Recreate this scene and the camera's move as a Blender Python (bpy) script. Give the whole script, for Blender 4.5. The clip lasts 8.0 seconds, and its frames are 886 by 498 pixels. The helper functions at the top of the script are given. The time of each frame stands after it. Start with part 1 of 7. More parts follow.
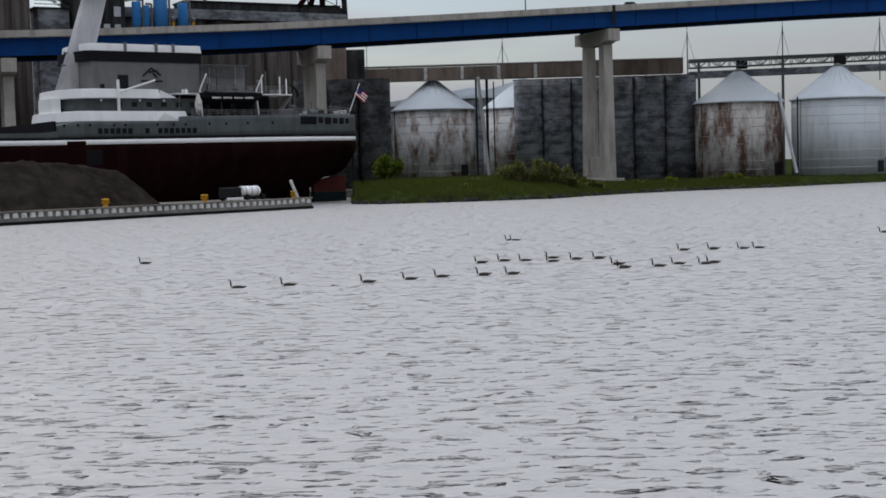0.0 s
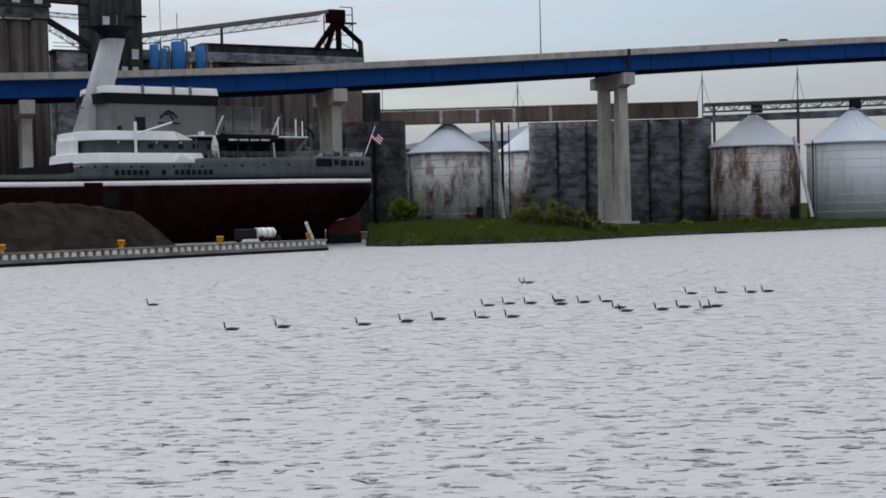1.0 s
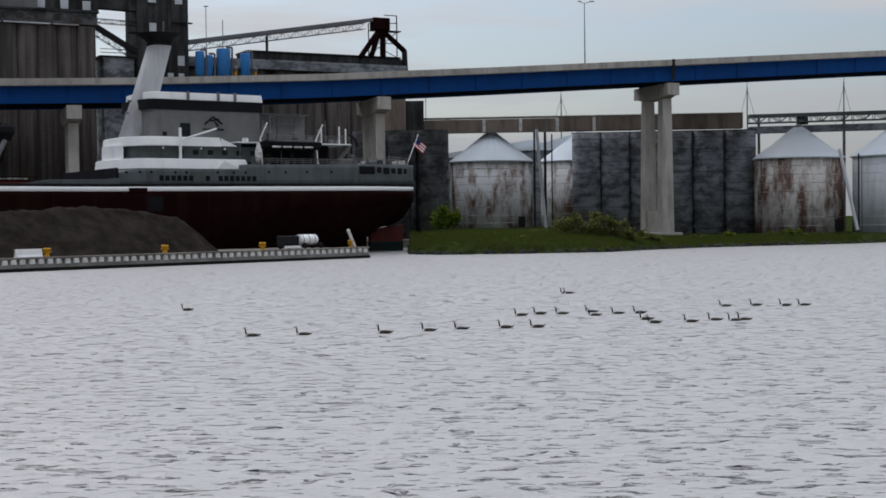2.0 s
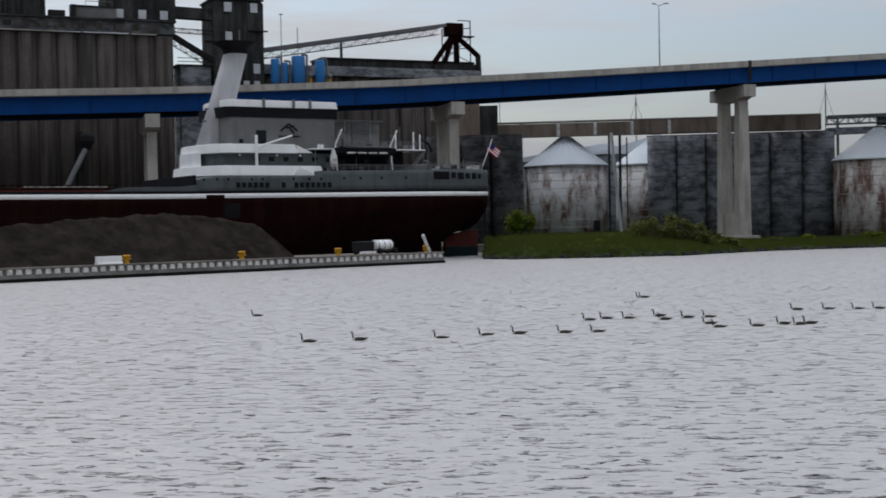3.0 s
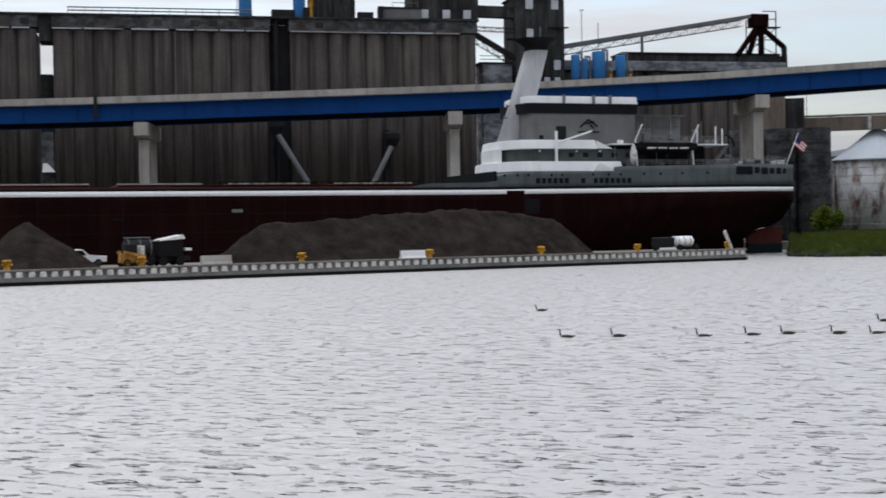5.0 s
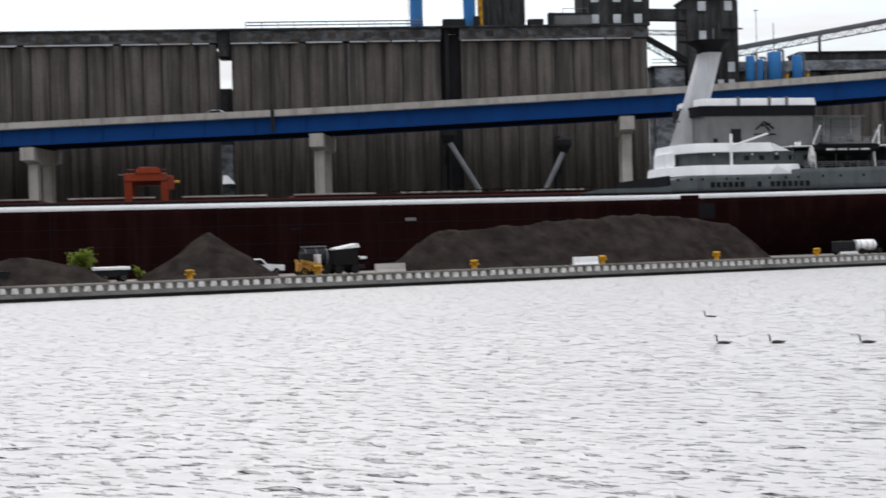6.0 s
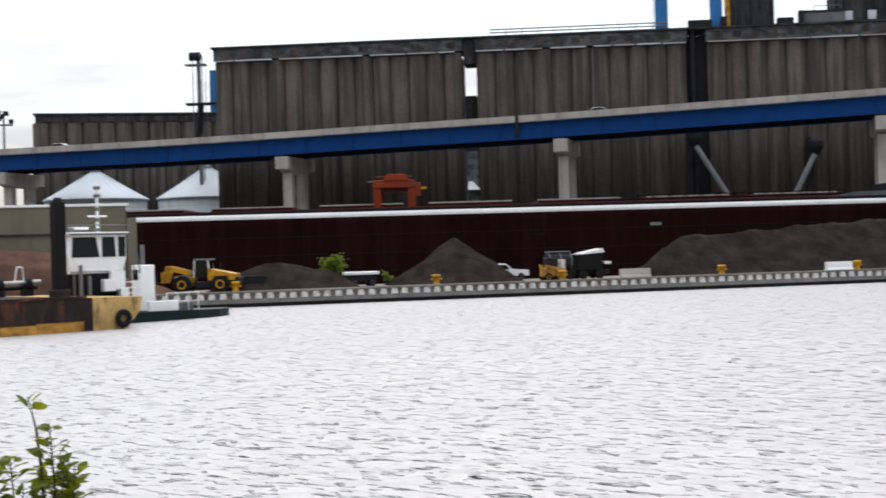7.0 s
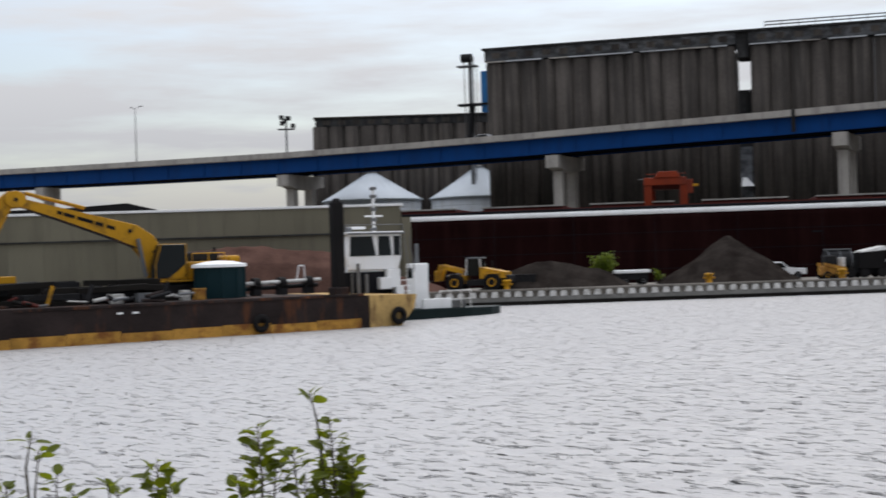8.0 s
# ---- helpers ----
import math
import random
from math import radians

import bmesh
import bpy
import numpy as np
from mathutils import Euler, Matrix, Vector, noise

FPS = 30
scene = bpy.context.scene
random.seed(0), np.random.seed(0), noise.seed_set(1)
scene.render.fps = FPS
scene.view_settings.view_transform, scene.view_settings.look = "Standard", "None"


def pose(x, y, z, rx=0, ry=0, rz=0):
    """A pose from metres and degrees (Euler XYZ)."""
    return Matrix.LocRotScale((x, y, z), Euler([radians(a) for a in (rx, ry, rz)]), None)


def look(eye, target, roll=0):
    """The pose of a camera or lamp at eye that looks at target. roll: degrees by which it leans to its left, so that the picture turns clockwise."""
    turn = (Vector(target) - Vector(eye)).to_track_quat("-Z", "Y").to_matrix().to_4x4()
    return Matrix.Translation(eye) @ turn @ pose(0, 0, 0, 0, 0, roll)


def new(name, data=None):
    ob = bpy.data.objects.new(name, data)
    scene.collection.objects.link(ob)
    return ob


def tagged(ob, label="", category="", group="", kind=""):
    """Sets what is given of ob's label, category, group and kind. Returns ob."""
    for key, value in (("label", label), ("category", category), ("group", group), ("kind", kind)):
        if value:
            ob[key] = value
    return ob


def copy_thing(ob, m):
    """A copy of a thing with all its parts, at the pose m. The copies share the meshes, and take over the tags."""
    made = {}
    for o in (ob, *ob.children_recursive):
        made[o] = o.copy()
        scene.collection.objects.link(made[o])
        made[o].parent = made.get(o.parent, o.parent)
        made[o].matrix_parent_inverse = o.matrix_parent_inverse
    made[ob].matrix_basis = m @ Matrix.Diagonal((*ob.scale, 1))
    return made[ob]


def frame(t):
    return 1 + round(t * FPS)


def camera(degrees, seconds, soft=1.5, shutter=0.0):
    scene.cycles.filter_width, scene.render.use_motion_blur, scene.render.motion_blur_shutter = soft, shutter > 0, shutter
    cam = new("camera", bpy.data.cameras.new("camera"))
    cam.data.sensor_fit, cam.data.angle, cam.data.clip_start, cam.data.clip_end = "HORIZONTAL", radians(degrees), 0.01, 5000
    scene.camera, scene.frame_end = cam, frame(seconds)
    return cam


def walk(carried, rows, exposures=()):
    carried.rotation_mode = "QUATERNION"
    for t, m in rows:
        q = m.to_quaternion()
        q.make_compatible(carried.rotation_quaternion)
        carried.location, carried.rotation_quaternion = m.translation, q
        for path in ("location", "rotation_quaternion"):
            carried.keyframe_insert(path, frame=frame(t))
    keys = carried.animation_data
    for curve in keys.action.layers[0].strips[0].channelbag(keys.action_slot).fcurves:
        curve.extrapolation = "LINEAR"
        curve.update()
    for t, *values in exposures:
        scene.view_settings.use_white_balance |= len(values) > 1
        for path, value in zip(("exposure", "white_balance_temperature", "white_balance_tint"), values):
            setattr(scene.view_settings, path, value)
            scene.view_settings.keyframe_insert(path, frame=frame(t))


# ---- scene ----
# eye height over the water; the camera stands still and pans to its left
EYE = 4.94
cam = camera(35.5, 8.0, soft=1.7, shutter=0.3)
walk(cam, [
    (0.0, pose(0, 0, EYE, 86.599, 1.505, -0.089)),
    (0.5, pose(0, 0, EYE, 87.353, 1.203, 0.129)),
    (1.0, pose(0, 0, EYE, 88.371, 1.296, 0.534)),
    (1.5, pose(0, 0, EYE, 88.711, 0.928, 1.379)),
    (2.8, pose(0, 0, EYE, 88.904, 0.895, 4.476)),
    (3.0, pose(0, 0, EYE, 89.003, 1.059, 5.359)),
    (3.5, pose(0, 0, EYE, 89.062, 1.038, 8.210)),
    (4.0, pose(0, 0, EYE, 89.068, 1.207, 11.126)),
    (4.5, pose(0, 0, EYE, 89.306, 1.545, 14.863)),
    (4.7, pose(0, 0, EYE, 89.253, 1.205, 15.970)),
    (5.8, pose(0, 0, EYE, 89.029, 1.263, 23.209)),
    (6.0, pose(0, 0, EYE, 89.456, 1.475, 24.810)),
    (6.5, pose(0, 0, EYE, 89.502, 1.392, 30.055)),
    (7.0, pose(0, 0, EYE, 89.935, 1.618, 34.898)),
    (7.5, pose(0, 0, EYE, 90.109, 1.694, 40.037)),
    (8.0, pose(0, 0, EYE, 90.197, 1.781, 46.064)),
], exposures=[(0.0, -0.43, 6500, 10), (0.5, -0.32, 6500, 10), (1.0, -0.26, 6500, 10), (1.5, -0.34, 6500, 10), (2.8, -0.48, 6500, 10), (3.5, -0.52, 6500, 10), (4.5, -0.32, 6500, 10), (5.9, 0.24, 6750, 10), (7.0, 0.32, 6750, 10), (8.0, -0.16, 6620, 10)])

# ---- world: bright overcast sky, the sun veiled beyond the far shore ----
SUN_DIR = (-0.405, 0.579, 0.707)
world = bpy.data.worlds.new("overcast_sky")
scene.world = world
world.use_nodes = True
wn = world.node_tree.nodes
wl = world.node_tree.links
wn.clear()
w_out = wn.new("ShaderNodeOutputWorld")
w_bg = wn.new("ShaderNodeBackground")
w_bg.inputs["Strength"].default_value = 0.07
w_sky = wn.new("ShaderNodeTexSky")
w_sky.sky_type = "NISHITA"
w_sky.sun_disc = False
w_sky.sun_elevation = radians(45)
w_sky.sun_rotation = radians(-35)
w_co = wn.new("ShaderNodeTexCoord")
w_map = wn.new("ShaderNodeMapping")
w_map.inputs["Scale"].default_value = (2.2, 2.2, 16.0)
w_noise = wn.new("ShaderNodeTexNoise")
w_noise.inputs["Scale"].default_value = 1.7
w_noise.inputs["Detail"].default_value = 6
w_noise.inputs["Roughness"].default_value = 0.55
w_ramp = wn.new("ShaderNodeValToRGB")
w_ramp.color_ramp.elements[0].position = 0.40
w_ramp.color_ramp.elements[0].color = (0.3, 0.3, 0.3, 1)
w_ramp.color_ramp.elements[1].position = 0.57
w_ramp.color_ramp.elements[1].color = (1, 1, 1, 1)
w_mix = wn.new("ShaderNodeMixRGB")
w_mix.inputs["Color2"].default_value = (5.9, 6.06, 6.46, 1)
wl.new(w_co.outputs["Generated"], w_map.inputs["Vector"])
wl.new(w_map.outputs["Vector"], w_noise.inputs["Vector"])
wl.new(w_noise.outputs["Fac"], w_ramp.inputs["Fac"])
# the cloud closes towards the horizon
w_low = wn.new("ShaderNodeMapRange")
w_low.inputs["From Min"].default_value = 0.02
w_low.inputs["From Max"].default_value = 0.11
w_low.inputs["To Min"].default_value = 1.0
w_low.inputs["To Max"].default_value = 0.0
w_alt = wn.new("ShaderNodeSeparateXYZ")
w_max = wn.new("ShaderNodeMath")
w_max.operation = "MAXIMUM"
wl.new(w_co.outputs["Generated"], w_alt.inputs[0])
wl.new(w_alt.outputs["Z"], w_low.inputs["Value"])
wl.new(w_ramp.outputs["Color"], w_max.inputs[0])
wl.new(w_low.outputs[0], w_max.inputs[1])
wl.new(w_max.outputs[0], w_mix.inputs["Fac"])
wl.new(w_sky.outputs["Color"], w_mix.inputs["Color1"])
# an overcast sky is brighter overhead than at the horizon
w_sep = wn.new("ShaderNodeSeparateXYZ")
w_grad = wn.new("ShaderNodeMapRange")
w_grad.inputs["From Min"].default_value = 0.0
w_grad.inputs["From Max"].default_value = 1.0
w_grad.inputs["To Min"].default_value = 0.73
w_grad.inputs["To Max"].default_value = 3.9
w_lit = wn.new("ShaderNodeVectorMath")
w_lit.operation = "SCALE"
wl.new(w_co.outputs["Generated"], w_sep.inputs[0])
wl.new(w_sep.outputs["Z"], w_grad.inputs["Value"])
wl.new(w_mix.outputs["Color"], w_lit.inputs[0])
# and brighter towards the veiled sun, beyond the elevator
w_dot = wn.new("ShaderNodeVectorMath")
w_dot.operation = "DOT_PRODUCT"
w_dot.inputs[1].default_value = SUN_DIR
w_glow = wn.new("ShaderNodeMapRange")
w_glow.interpolation_type = "SMOOTHSTEP"
w_glow.inputs["From Min"].default_value = -0.6
w_glow.inputs["From Max"].default_value = 1.0
w_glow.inputs["To Min"].default_value = 0.85
w_glow.inputs["To Max"].default_value = 1.6
w_both = wn.new("ShaderNodeMath")
w_both.operation = "MULTIPLY"
wl.new(w_co.outputs["Generated"], w_dot.inputs[0])
wl.new(w_dot.outputs["Value"], w_glow.inputs["Value"])
wl.new(w_glow.outputs[0], w_both.inputs[0])
wl.new(w_grad.outputs[0], w_both.inputs[1])
wl.new(w_both.outputs[0], w_lit.inputs["Scale"])
wl.new(w_lit.outputs[0], w_bg.inputs["Color"])
wl.new(w_bg.outputs["Background"], w_out.inputs["Surface"])

sun = new("sun", bpy.data.lights.new("sun", "SUN"))
sun.data.energy = 0.55
sun.data.angle = radians(25)
sun.data.color = (1.0, 0.96, 0.9)
sun.matrix_world = look(tuple(200 * c for c in SUN_DIR), (0, 0, 0))


# ---- building helpers ----
def part(name, bm, material, parent=None, label="", m=None, smooth=False):
    me = bpy.data.meshes.new(name)
    bmesh.ops.recalc_face_normals(bm, faces=bm.faces)
    bm.to_mesh(me)
    bm.free()
    if smooth:
        for p in me.polygons:
            p.use_smooth = True
    me.materials.append(material)
    ob = new(name, me)
    if parent is not None:
        ob.parent = parent
    if m is not None:
        ob.matrix_basis = m
    if label:
        ob["label"] = label
    return ob


def shared(name, ob, parent, m):
    """Another object on the same mesh."""
    o = new(name, ob.data)
    o.parent = parent
    o.matrix_basis = m
    return o


def thing(name, m, label, category, group="", kind=""):
    ob = new(name)
    ob.matrix_basis = m
    return tagged(ob, label, category, group, kind)


def box(x0, x1, y0, y1, z0, z1, bev=0.0, bm=None):
    b = bmesh.new()
    bmesh.ops.create_cube(b, size=1)
    for v in b.verts:
        v.co = Vector(((x0 + x1) / 2 + v.co.x * (x1 - x0), (y0 + y1) / 2 + v.co.y * (y1 - y0), (z0 + z1) / 2 + v.co.z * (z1 - z0)))
    if bev:
        bmesh.ops.bevel(b, geom=b.edges[:], offset=bev, segments=2, profile=0.5, affect="EDGES")
    return join(bm, b)


def join(bm, b):
    if bm is None:
        return b
    me = bpy.data.meshes.new("tmp")
    b.to_mesh(me)
    b.free()
    bm.from_mesh(me)
    bpy.data.meshes.remove(me)
    return bm


def lathe(profile, seg=24, arc=360, bm=None, start=0):
    """Profile of (radius, z) turned about z."""
    b = bmesh.new()
    rings = []
    n = seg if arc == 360 else seg + 1
    for r, z in profile:
        rings.append([b.verts.new((r * math.cos(radians(start + arc * i / seg)), r * math.sin(radians(start + arc * i / seg)), z)) for i in range(n)])
    for a, c in zip(rings, rings[1:]):
        for i in range(seg):
            j = (i + 1) % n
            b.faces.new((a[i], a[j], c[j], c[i]))
    if arc == 360:
        b.faces.new(rings[0][::-1])
        b.faces.new(rings[-1])
    bmesh.ops.remove_doubles(b, verts=b.verts, dist=1e-5)
    return join(bm, b)


def rod(p, q, r, seg=8, r2=None, bm=None):
    """A bar from p to q."""
    p, q = Vector(p), Vector(q)
    b = bmesh.new()
    d = q - p
    bmesh.ops.create_cone(b, cap_ends=True, segments=seg, radius1=r, radius2=r if r2 is None else r2, depth=d.length,
                          matrix=Matrix.Translation((p + q) / 2) @ d.to_track_quat("Z", "Y").to_matrix().to_4x4())
    return join(bm, b)


def bar(p, q, w, h, bm=None):
    """A squared beam from p to q, w wide and h high."""
    p, q = Vector(p), Vector(q)
    d = q - p
    m = Matrix.Translation((p + q) / 2) @ d.to_track_quat("X", "Z").to_matrix().to_4x4()
    b = bmesh.new()
    bmesh.ops.create_cube(b, size=1, matrix=m @ Matrix.Diagonal((d.length, w, h, 1)))
    return join(bm, b)


def extrude(outline, y0, y1, bev=0.0, bm=None):
    """An outline in x, z drawn out from y0 to y1."""
    b = bmesh.new()
    a = [b.verts.new((x, y0, z)) for x, z in outline]
    c = [b.verts.new((x, y1, z)) for x, z in outline]
    n = len(a)
    b.faces.new(a)
    b.faces.new(c[::-1])
    for i in range(n):
        j = (i + 1) % n
        b.faces.new((a[j], a[i], c[i], c[j]))
    if bev:
        bmesh.ops.bevel(b, geom=b.edges[:], offset=bev, segments=2, profile=0.5, affect="EDGES")
    return join(bm, b)


def loft(rings, bm=None, closed=True, caps=True):
    b = bmesh.new()
    vs = [[b.verts.new(p) for p in r] for r in rings]
    n = len(vs[0])
    for a, c in zip(vs, vs[1:]):
        for i in range(n if closed else n - 1):
            j = (i + 1) % n
            b.faces.new((a[i], a[j], c[j], c[i]))
    if caps and closed:
        b.faces.new(vs[0][::-1])
        b.faces.new(vs[-1])
    bmesh.ops.remove_doubles(b, verts=b.verts, dist=1e-5)
    return join(bm, b)


# ---- materials ----
def paint(name, color, rough=0.7, metal=0.0, var=0.25, scale=1.0, grain=12.0, bump=0.15, stain=None, stain_amt=0.0, stain_scale=(0.6, 0.6, 0.08),
          stain_at=0.55, spec=0.15):
    """Paint, concrete, metal: a colour varied at two scales, with relief, and streaks of a second colour."""
    mt = bpy.data.materials.new(name)
    mt.use_nodes = True
    nd, ln = mt.node_tree.nodes, mt.node_tree.links
    bs = nd["Principled BSDF"]
    bs.inputs["Roughness"].default_value = rough
    bs.inputs["Metallic"].default_value = metal
    bs.inputs["Specular IOR Level"].default_value = spec
    co = nd.new("ShaderNodeTexCoord")
    info = nd.new("ShaderNodeObjectInfo")
    off = nd.new("ShaderNodeVectorMath")
    off.operation = "MULTIPLY_ADD"
    off.inputs[1].default_value = (1, 1, 1)
    rnd = nd.new("ShaderNodeMath")
    rnd.operation = "MULTIPLY"
    rnd.inputs[1].default_value = 37.0
    ln.new(info.outputs["Random"], rnd.inputs[0])
    ln.new(co.outputs["Object"], off.inputs[0])
    ln.new(rnd.outputs[0], off.inputs[2])
    big = nd.new("ShaderNodeTexNoise")
    big.inputs["Scale"].default_value = scale * 0.35
    big.inputs["Detail"].default_value = 5
    fine = nd.new("ShaderNodeTexNoise")
    fine.inputs["Scale"].default_value = grain
    fine.inputs["Detail"].default_value = 4
    ln.new(off.outputs[0], big.inputs["Vector"])
    ln.new(off.outputs[0], fine.inputs["Vector"])
    add = nd.new("ShaderNodeMath")
    add.operation = "MULTIPLY_ADD"
    add.inputs[1].default_value = 0.4
    ln.new(fine.outputs["Fac"], add.inputs[0])
    ln.new(big.outputs["Fac"], add.inputs[2])
    rng = nd.new("ShaderNodeMapRange")
    rng.inputs["From Min"].default_value = 0.45
    rng.inputs["From Max"].default_value = 0.95
    rng.inputs["To Min"].default_value = 1 - var
    rng.inputs["To Max"].default_value = 1 + var
    ln.new(add.outputs[0], rng.inputs["Value"])
    mul = nd.new("ShaderNodeVectorMath")
    mul.operation = "SCALE"
    mul.inputs[0].default_value = color
    ln.new(rng.outputs[0], mul.inputs["Scale"])
    last = mul.outputs[0]
    if stain is not None:
        mp = nd.new("ShaderNodeMapping")
        mp.inputs["Scale"].default_value = stain_scale
        ln.new(off.outputs[0], mp.inputs["Vector"])
        st = nd.new("ShaderNodeTexNoise")
        st.inputs["Scale"].default_value = 1.0
        st.inputs["Detail"].default_value = 7
        st.inputs["Roughness"].default_value = 0.65
        ln.new(mp.outputs[0], st.inputs["Vector"])
        rp = nd.new("ShaderNodeMapRange")
        rp.inputs["From Min"].default_value = stain_at - 0.07
        rp.inputs["From Max"].default_value = stain_at + 0.09
        rp.inputs["To Max"].default_value = stain_amt
        ln.new(st.outputs["Fac"], rp.inputs["Value"])
        mx = nd.new("ShaderNodeMixRGB")
        mx.inputs["Color2"].default_value = (*stain, 1)
        ln.new(rp.outputs[0], mx.inputs["Fac"])
        ln.new(last, mx.inputs["Color1"])
        last = mx.outputs[0]
    ln.new(last, bs.inputs["Base Color"])
    if bump:
        bp = nd.new("ShaderNodeBump")
        bp.inputs["Strength"].default_value = bump
        bp.inputs["Distance"].default_value = 0.05
        ln.new(fine.outputs["Fac"], bp.inputs["Height"])
        ln.new(bp.outputs[0], bs.inputs["Normal"])
    return mt


def water_material():
    """Turbid harbour water with sparse steep wavelets."""
    mt = bpy.data.materials.new("harbour_water")
    mt.use_nodes = True
    nd, ln = mt.node_tree.nodes, mt.node_tree.links
    bs = nd["Principled BSDF"]
    bs.inputs["Base Color"].default_value = (0.412, 0.400, 0.388, 1)
    bs.inputs["Roughness"].default_value = 0.40
    bs.inputs["IOR"].default_value = 1.33
    co = nd.new("ShaderNodeTexCoord")
    prev = None
    # the wind drops in the lee of the barge and the shed
    sep = nd.new("ShaderNodeSeparateXYZ")
    lee = nd.new("ShaderNodeMapRange")
    lee.inputs["From Min"].default_value = -45
    lee.inputs["From Max"].default_value = -4
    lee.inputs["To Min"].default_value = 0.5
    ln.new(co.outputs["Object"], sep.inputs[0])
    ln.new(sep.outputs["X"], lee.inputs["Value"])
    # soft undulation, wind waves with sharp sparse crests, ripples
    for rot, sc, det, dist, strength, lo, hi in ((4, (0.55, 1.15, 1), 1, 0.30, 1.0, 0.0, 1.0), (7, (1.0, 2.5, 1), 1.5, 1.7, 1.0, 0.61, 0.95), (-6, (1.9, 4.6, 1), 1, 0.75, 1.0, 0.615, 0.95), (10, (5.0, 9.0, 1), 1, 0.05, 1.0, 0.0, 1.0)):
        mp = nd.new("ShaderNodeMapping")
        mp.inputs["Rotation"].default_value = (0, 0, radians(rot))
        mp.inputs["Scale"].default_value = sc
        ns = nd.new("ShaderNodeTexNoise")
        ns.inputs["Scale"].default_value = 1.0
        ns.inputs["Detail"].default_value = det
        ns.inputs["Roughness"].default_value = 0.5
        ns.inputs["Distortion"].default_value = 0.25
        cut = nd.new("ShaderNodeMapRange")
        cut.inputs["From Min"].default_value = lo
        cut.inputs["From Max"].default_value = hi
        bp = nd.new("ShaderNodeBump")
        bp.inputs["Strength"].default_value = strength
        bp.inputs["Distance"].default_value = dist
        ln.new(co.outputs["Object"], mp.inputs["Vector"])
        ln.new(mp.outputs[0], ns.inputs["Vector"])
        ln.new(ns.outputs["Fac"], cut.inputs["Value"])
        eased = nd.new("ShaderNodeMath")
        eased.operation = "MULTIPLY"
        ln.new(cut.outputs[0], eased.inputs[0])
        ln.new(lee.outputs[0], eased.inputs[1])
        ln.new(eased.outputs[0], bp.inputs["Height"])
        if prev is not None:
            ln.new(prev.outputs[0], bp.inputs["Normal"])
        prev = bp
    ln.new(prev.outputs[0], bs.inputs["Normal"])
    return mt


WATER = water_material()
CONCRETE = paint("weathered_concrete", (0.40, 0.375, 0.34), 0.9, var=0.22, scale=0.5, grain=3, stain=(0.16, 0.15, 0.14), stain_amt=0.5)
SILO_GREY = paint("old_silo_concrete", (0.080, 0.070, 0.062), 0.95, var=0.35, scale=0.25, grain=2, stain=(0.026, 0.024, 0.022), stain_amt=0.75, stain_scale=(0.9, 0.9, 0.035), stain_at=0.51, spec=0.05)
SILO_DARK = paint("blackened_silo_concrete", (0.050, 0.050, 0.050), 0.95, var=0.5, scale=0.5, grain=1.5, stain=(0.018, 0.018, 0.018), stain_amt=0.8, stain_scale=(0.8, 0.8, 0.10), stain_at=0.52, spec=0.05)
SILO_MID = paint("sooty_silo_concrete", (0.105, 0.108, 0.112), 0.95, var=0.45, scale=0.7, grain=1.5, stain=(0.03, 0.03, 0.03), stain_amt=0.8, stain_scale=(0.35, 0.35, 0.7), stain_at=0.5, spec=0.05)
SILO_PALE = paint("pale_silo_concrete", (0.25, 0.262, 0.28), 0.95, var=0.35, scale=0.6, grain=1.5, stain=(0.06, 0.064, 0.07), stain_amt=0.8, stain_scale=(0.35, 0.35, 0.7), stain_at=0.5, spec=0.05)
BLUE = paint("blue_girder_paint", (0.002, 0.047, 0.19), 0.75, var=0.1, scale=0.4, grain=4, stain=(0.008, 0.03, 0.1), stain_amt=0.3, spec=0.15)
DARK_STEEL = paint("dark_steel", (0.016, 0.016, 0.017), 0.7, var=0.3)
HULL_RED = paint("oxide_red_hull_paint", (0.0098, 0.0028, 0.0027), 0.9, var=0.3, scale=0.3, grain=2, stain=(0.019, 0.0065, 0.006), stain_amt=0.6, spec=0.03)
# also stands for shade in the quarter recess, aft cabin and openings
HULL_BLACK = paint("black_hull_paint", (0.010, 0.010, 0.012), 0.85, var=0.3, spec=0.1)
WHITE = paint("white_ship_paint", (0.84, 0.84, 0.83), 0.5, var=0.06, stain=(0.5, 0.46, 0.4), stain_amt=0.25, stain_at=0.6)
SHIP_GREY = paint("grey_ship_paint", (0.088, 0.100, 0.102), 0.7, var=0.18, stain=(0.045, 0.045, 0.042), stain_amt=0.5, spec=0.1)
FUNNEL = paint("chalky_funnel_paint", (0.40, 0.40, 0.41), 0.65, var=0.1, scale=0.6, stain=(0.27, 0.26, 0.25), stain_amt=0.5, stain_scale=(0.9, 0.9, 0.12), stain_at=0.54)
PALE_GREY = paint("pale_grey_ship_paint", (0.15, 0.15, 0.148), 0.7, var=0.15, stain=(0.10, 0.09, 0.085), stain_amt=0.45)
ROOF_WHITE = paint("galvanised_roof", (0.54, 0.58, 0.61), 0.7, 0.0, var=0.1, scale=0.4)
STEEL_RUST = paint("rust_streaked_silo_steel", (0.60, 0.60, 0.585), 0.7, var=0.2, scale=0.5, grain=2, stain=(0.12, 0.05, 0.023), stain_amt=0.92, stain_scale=(0.42, 0.42, 0.17), stain_at=0.53)
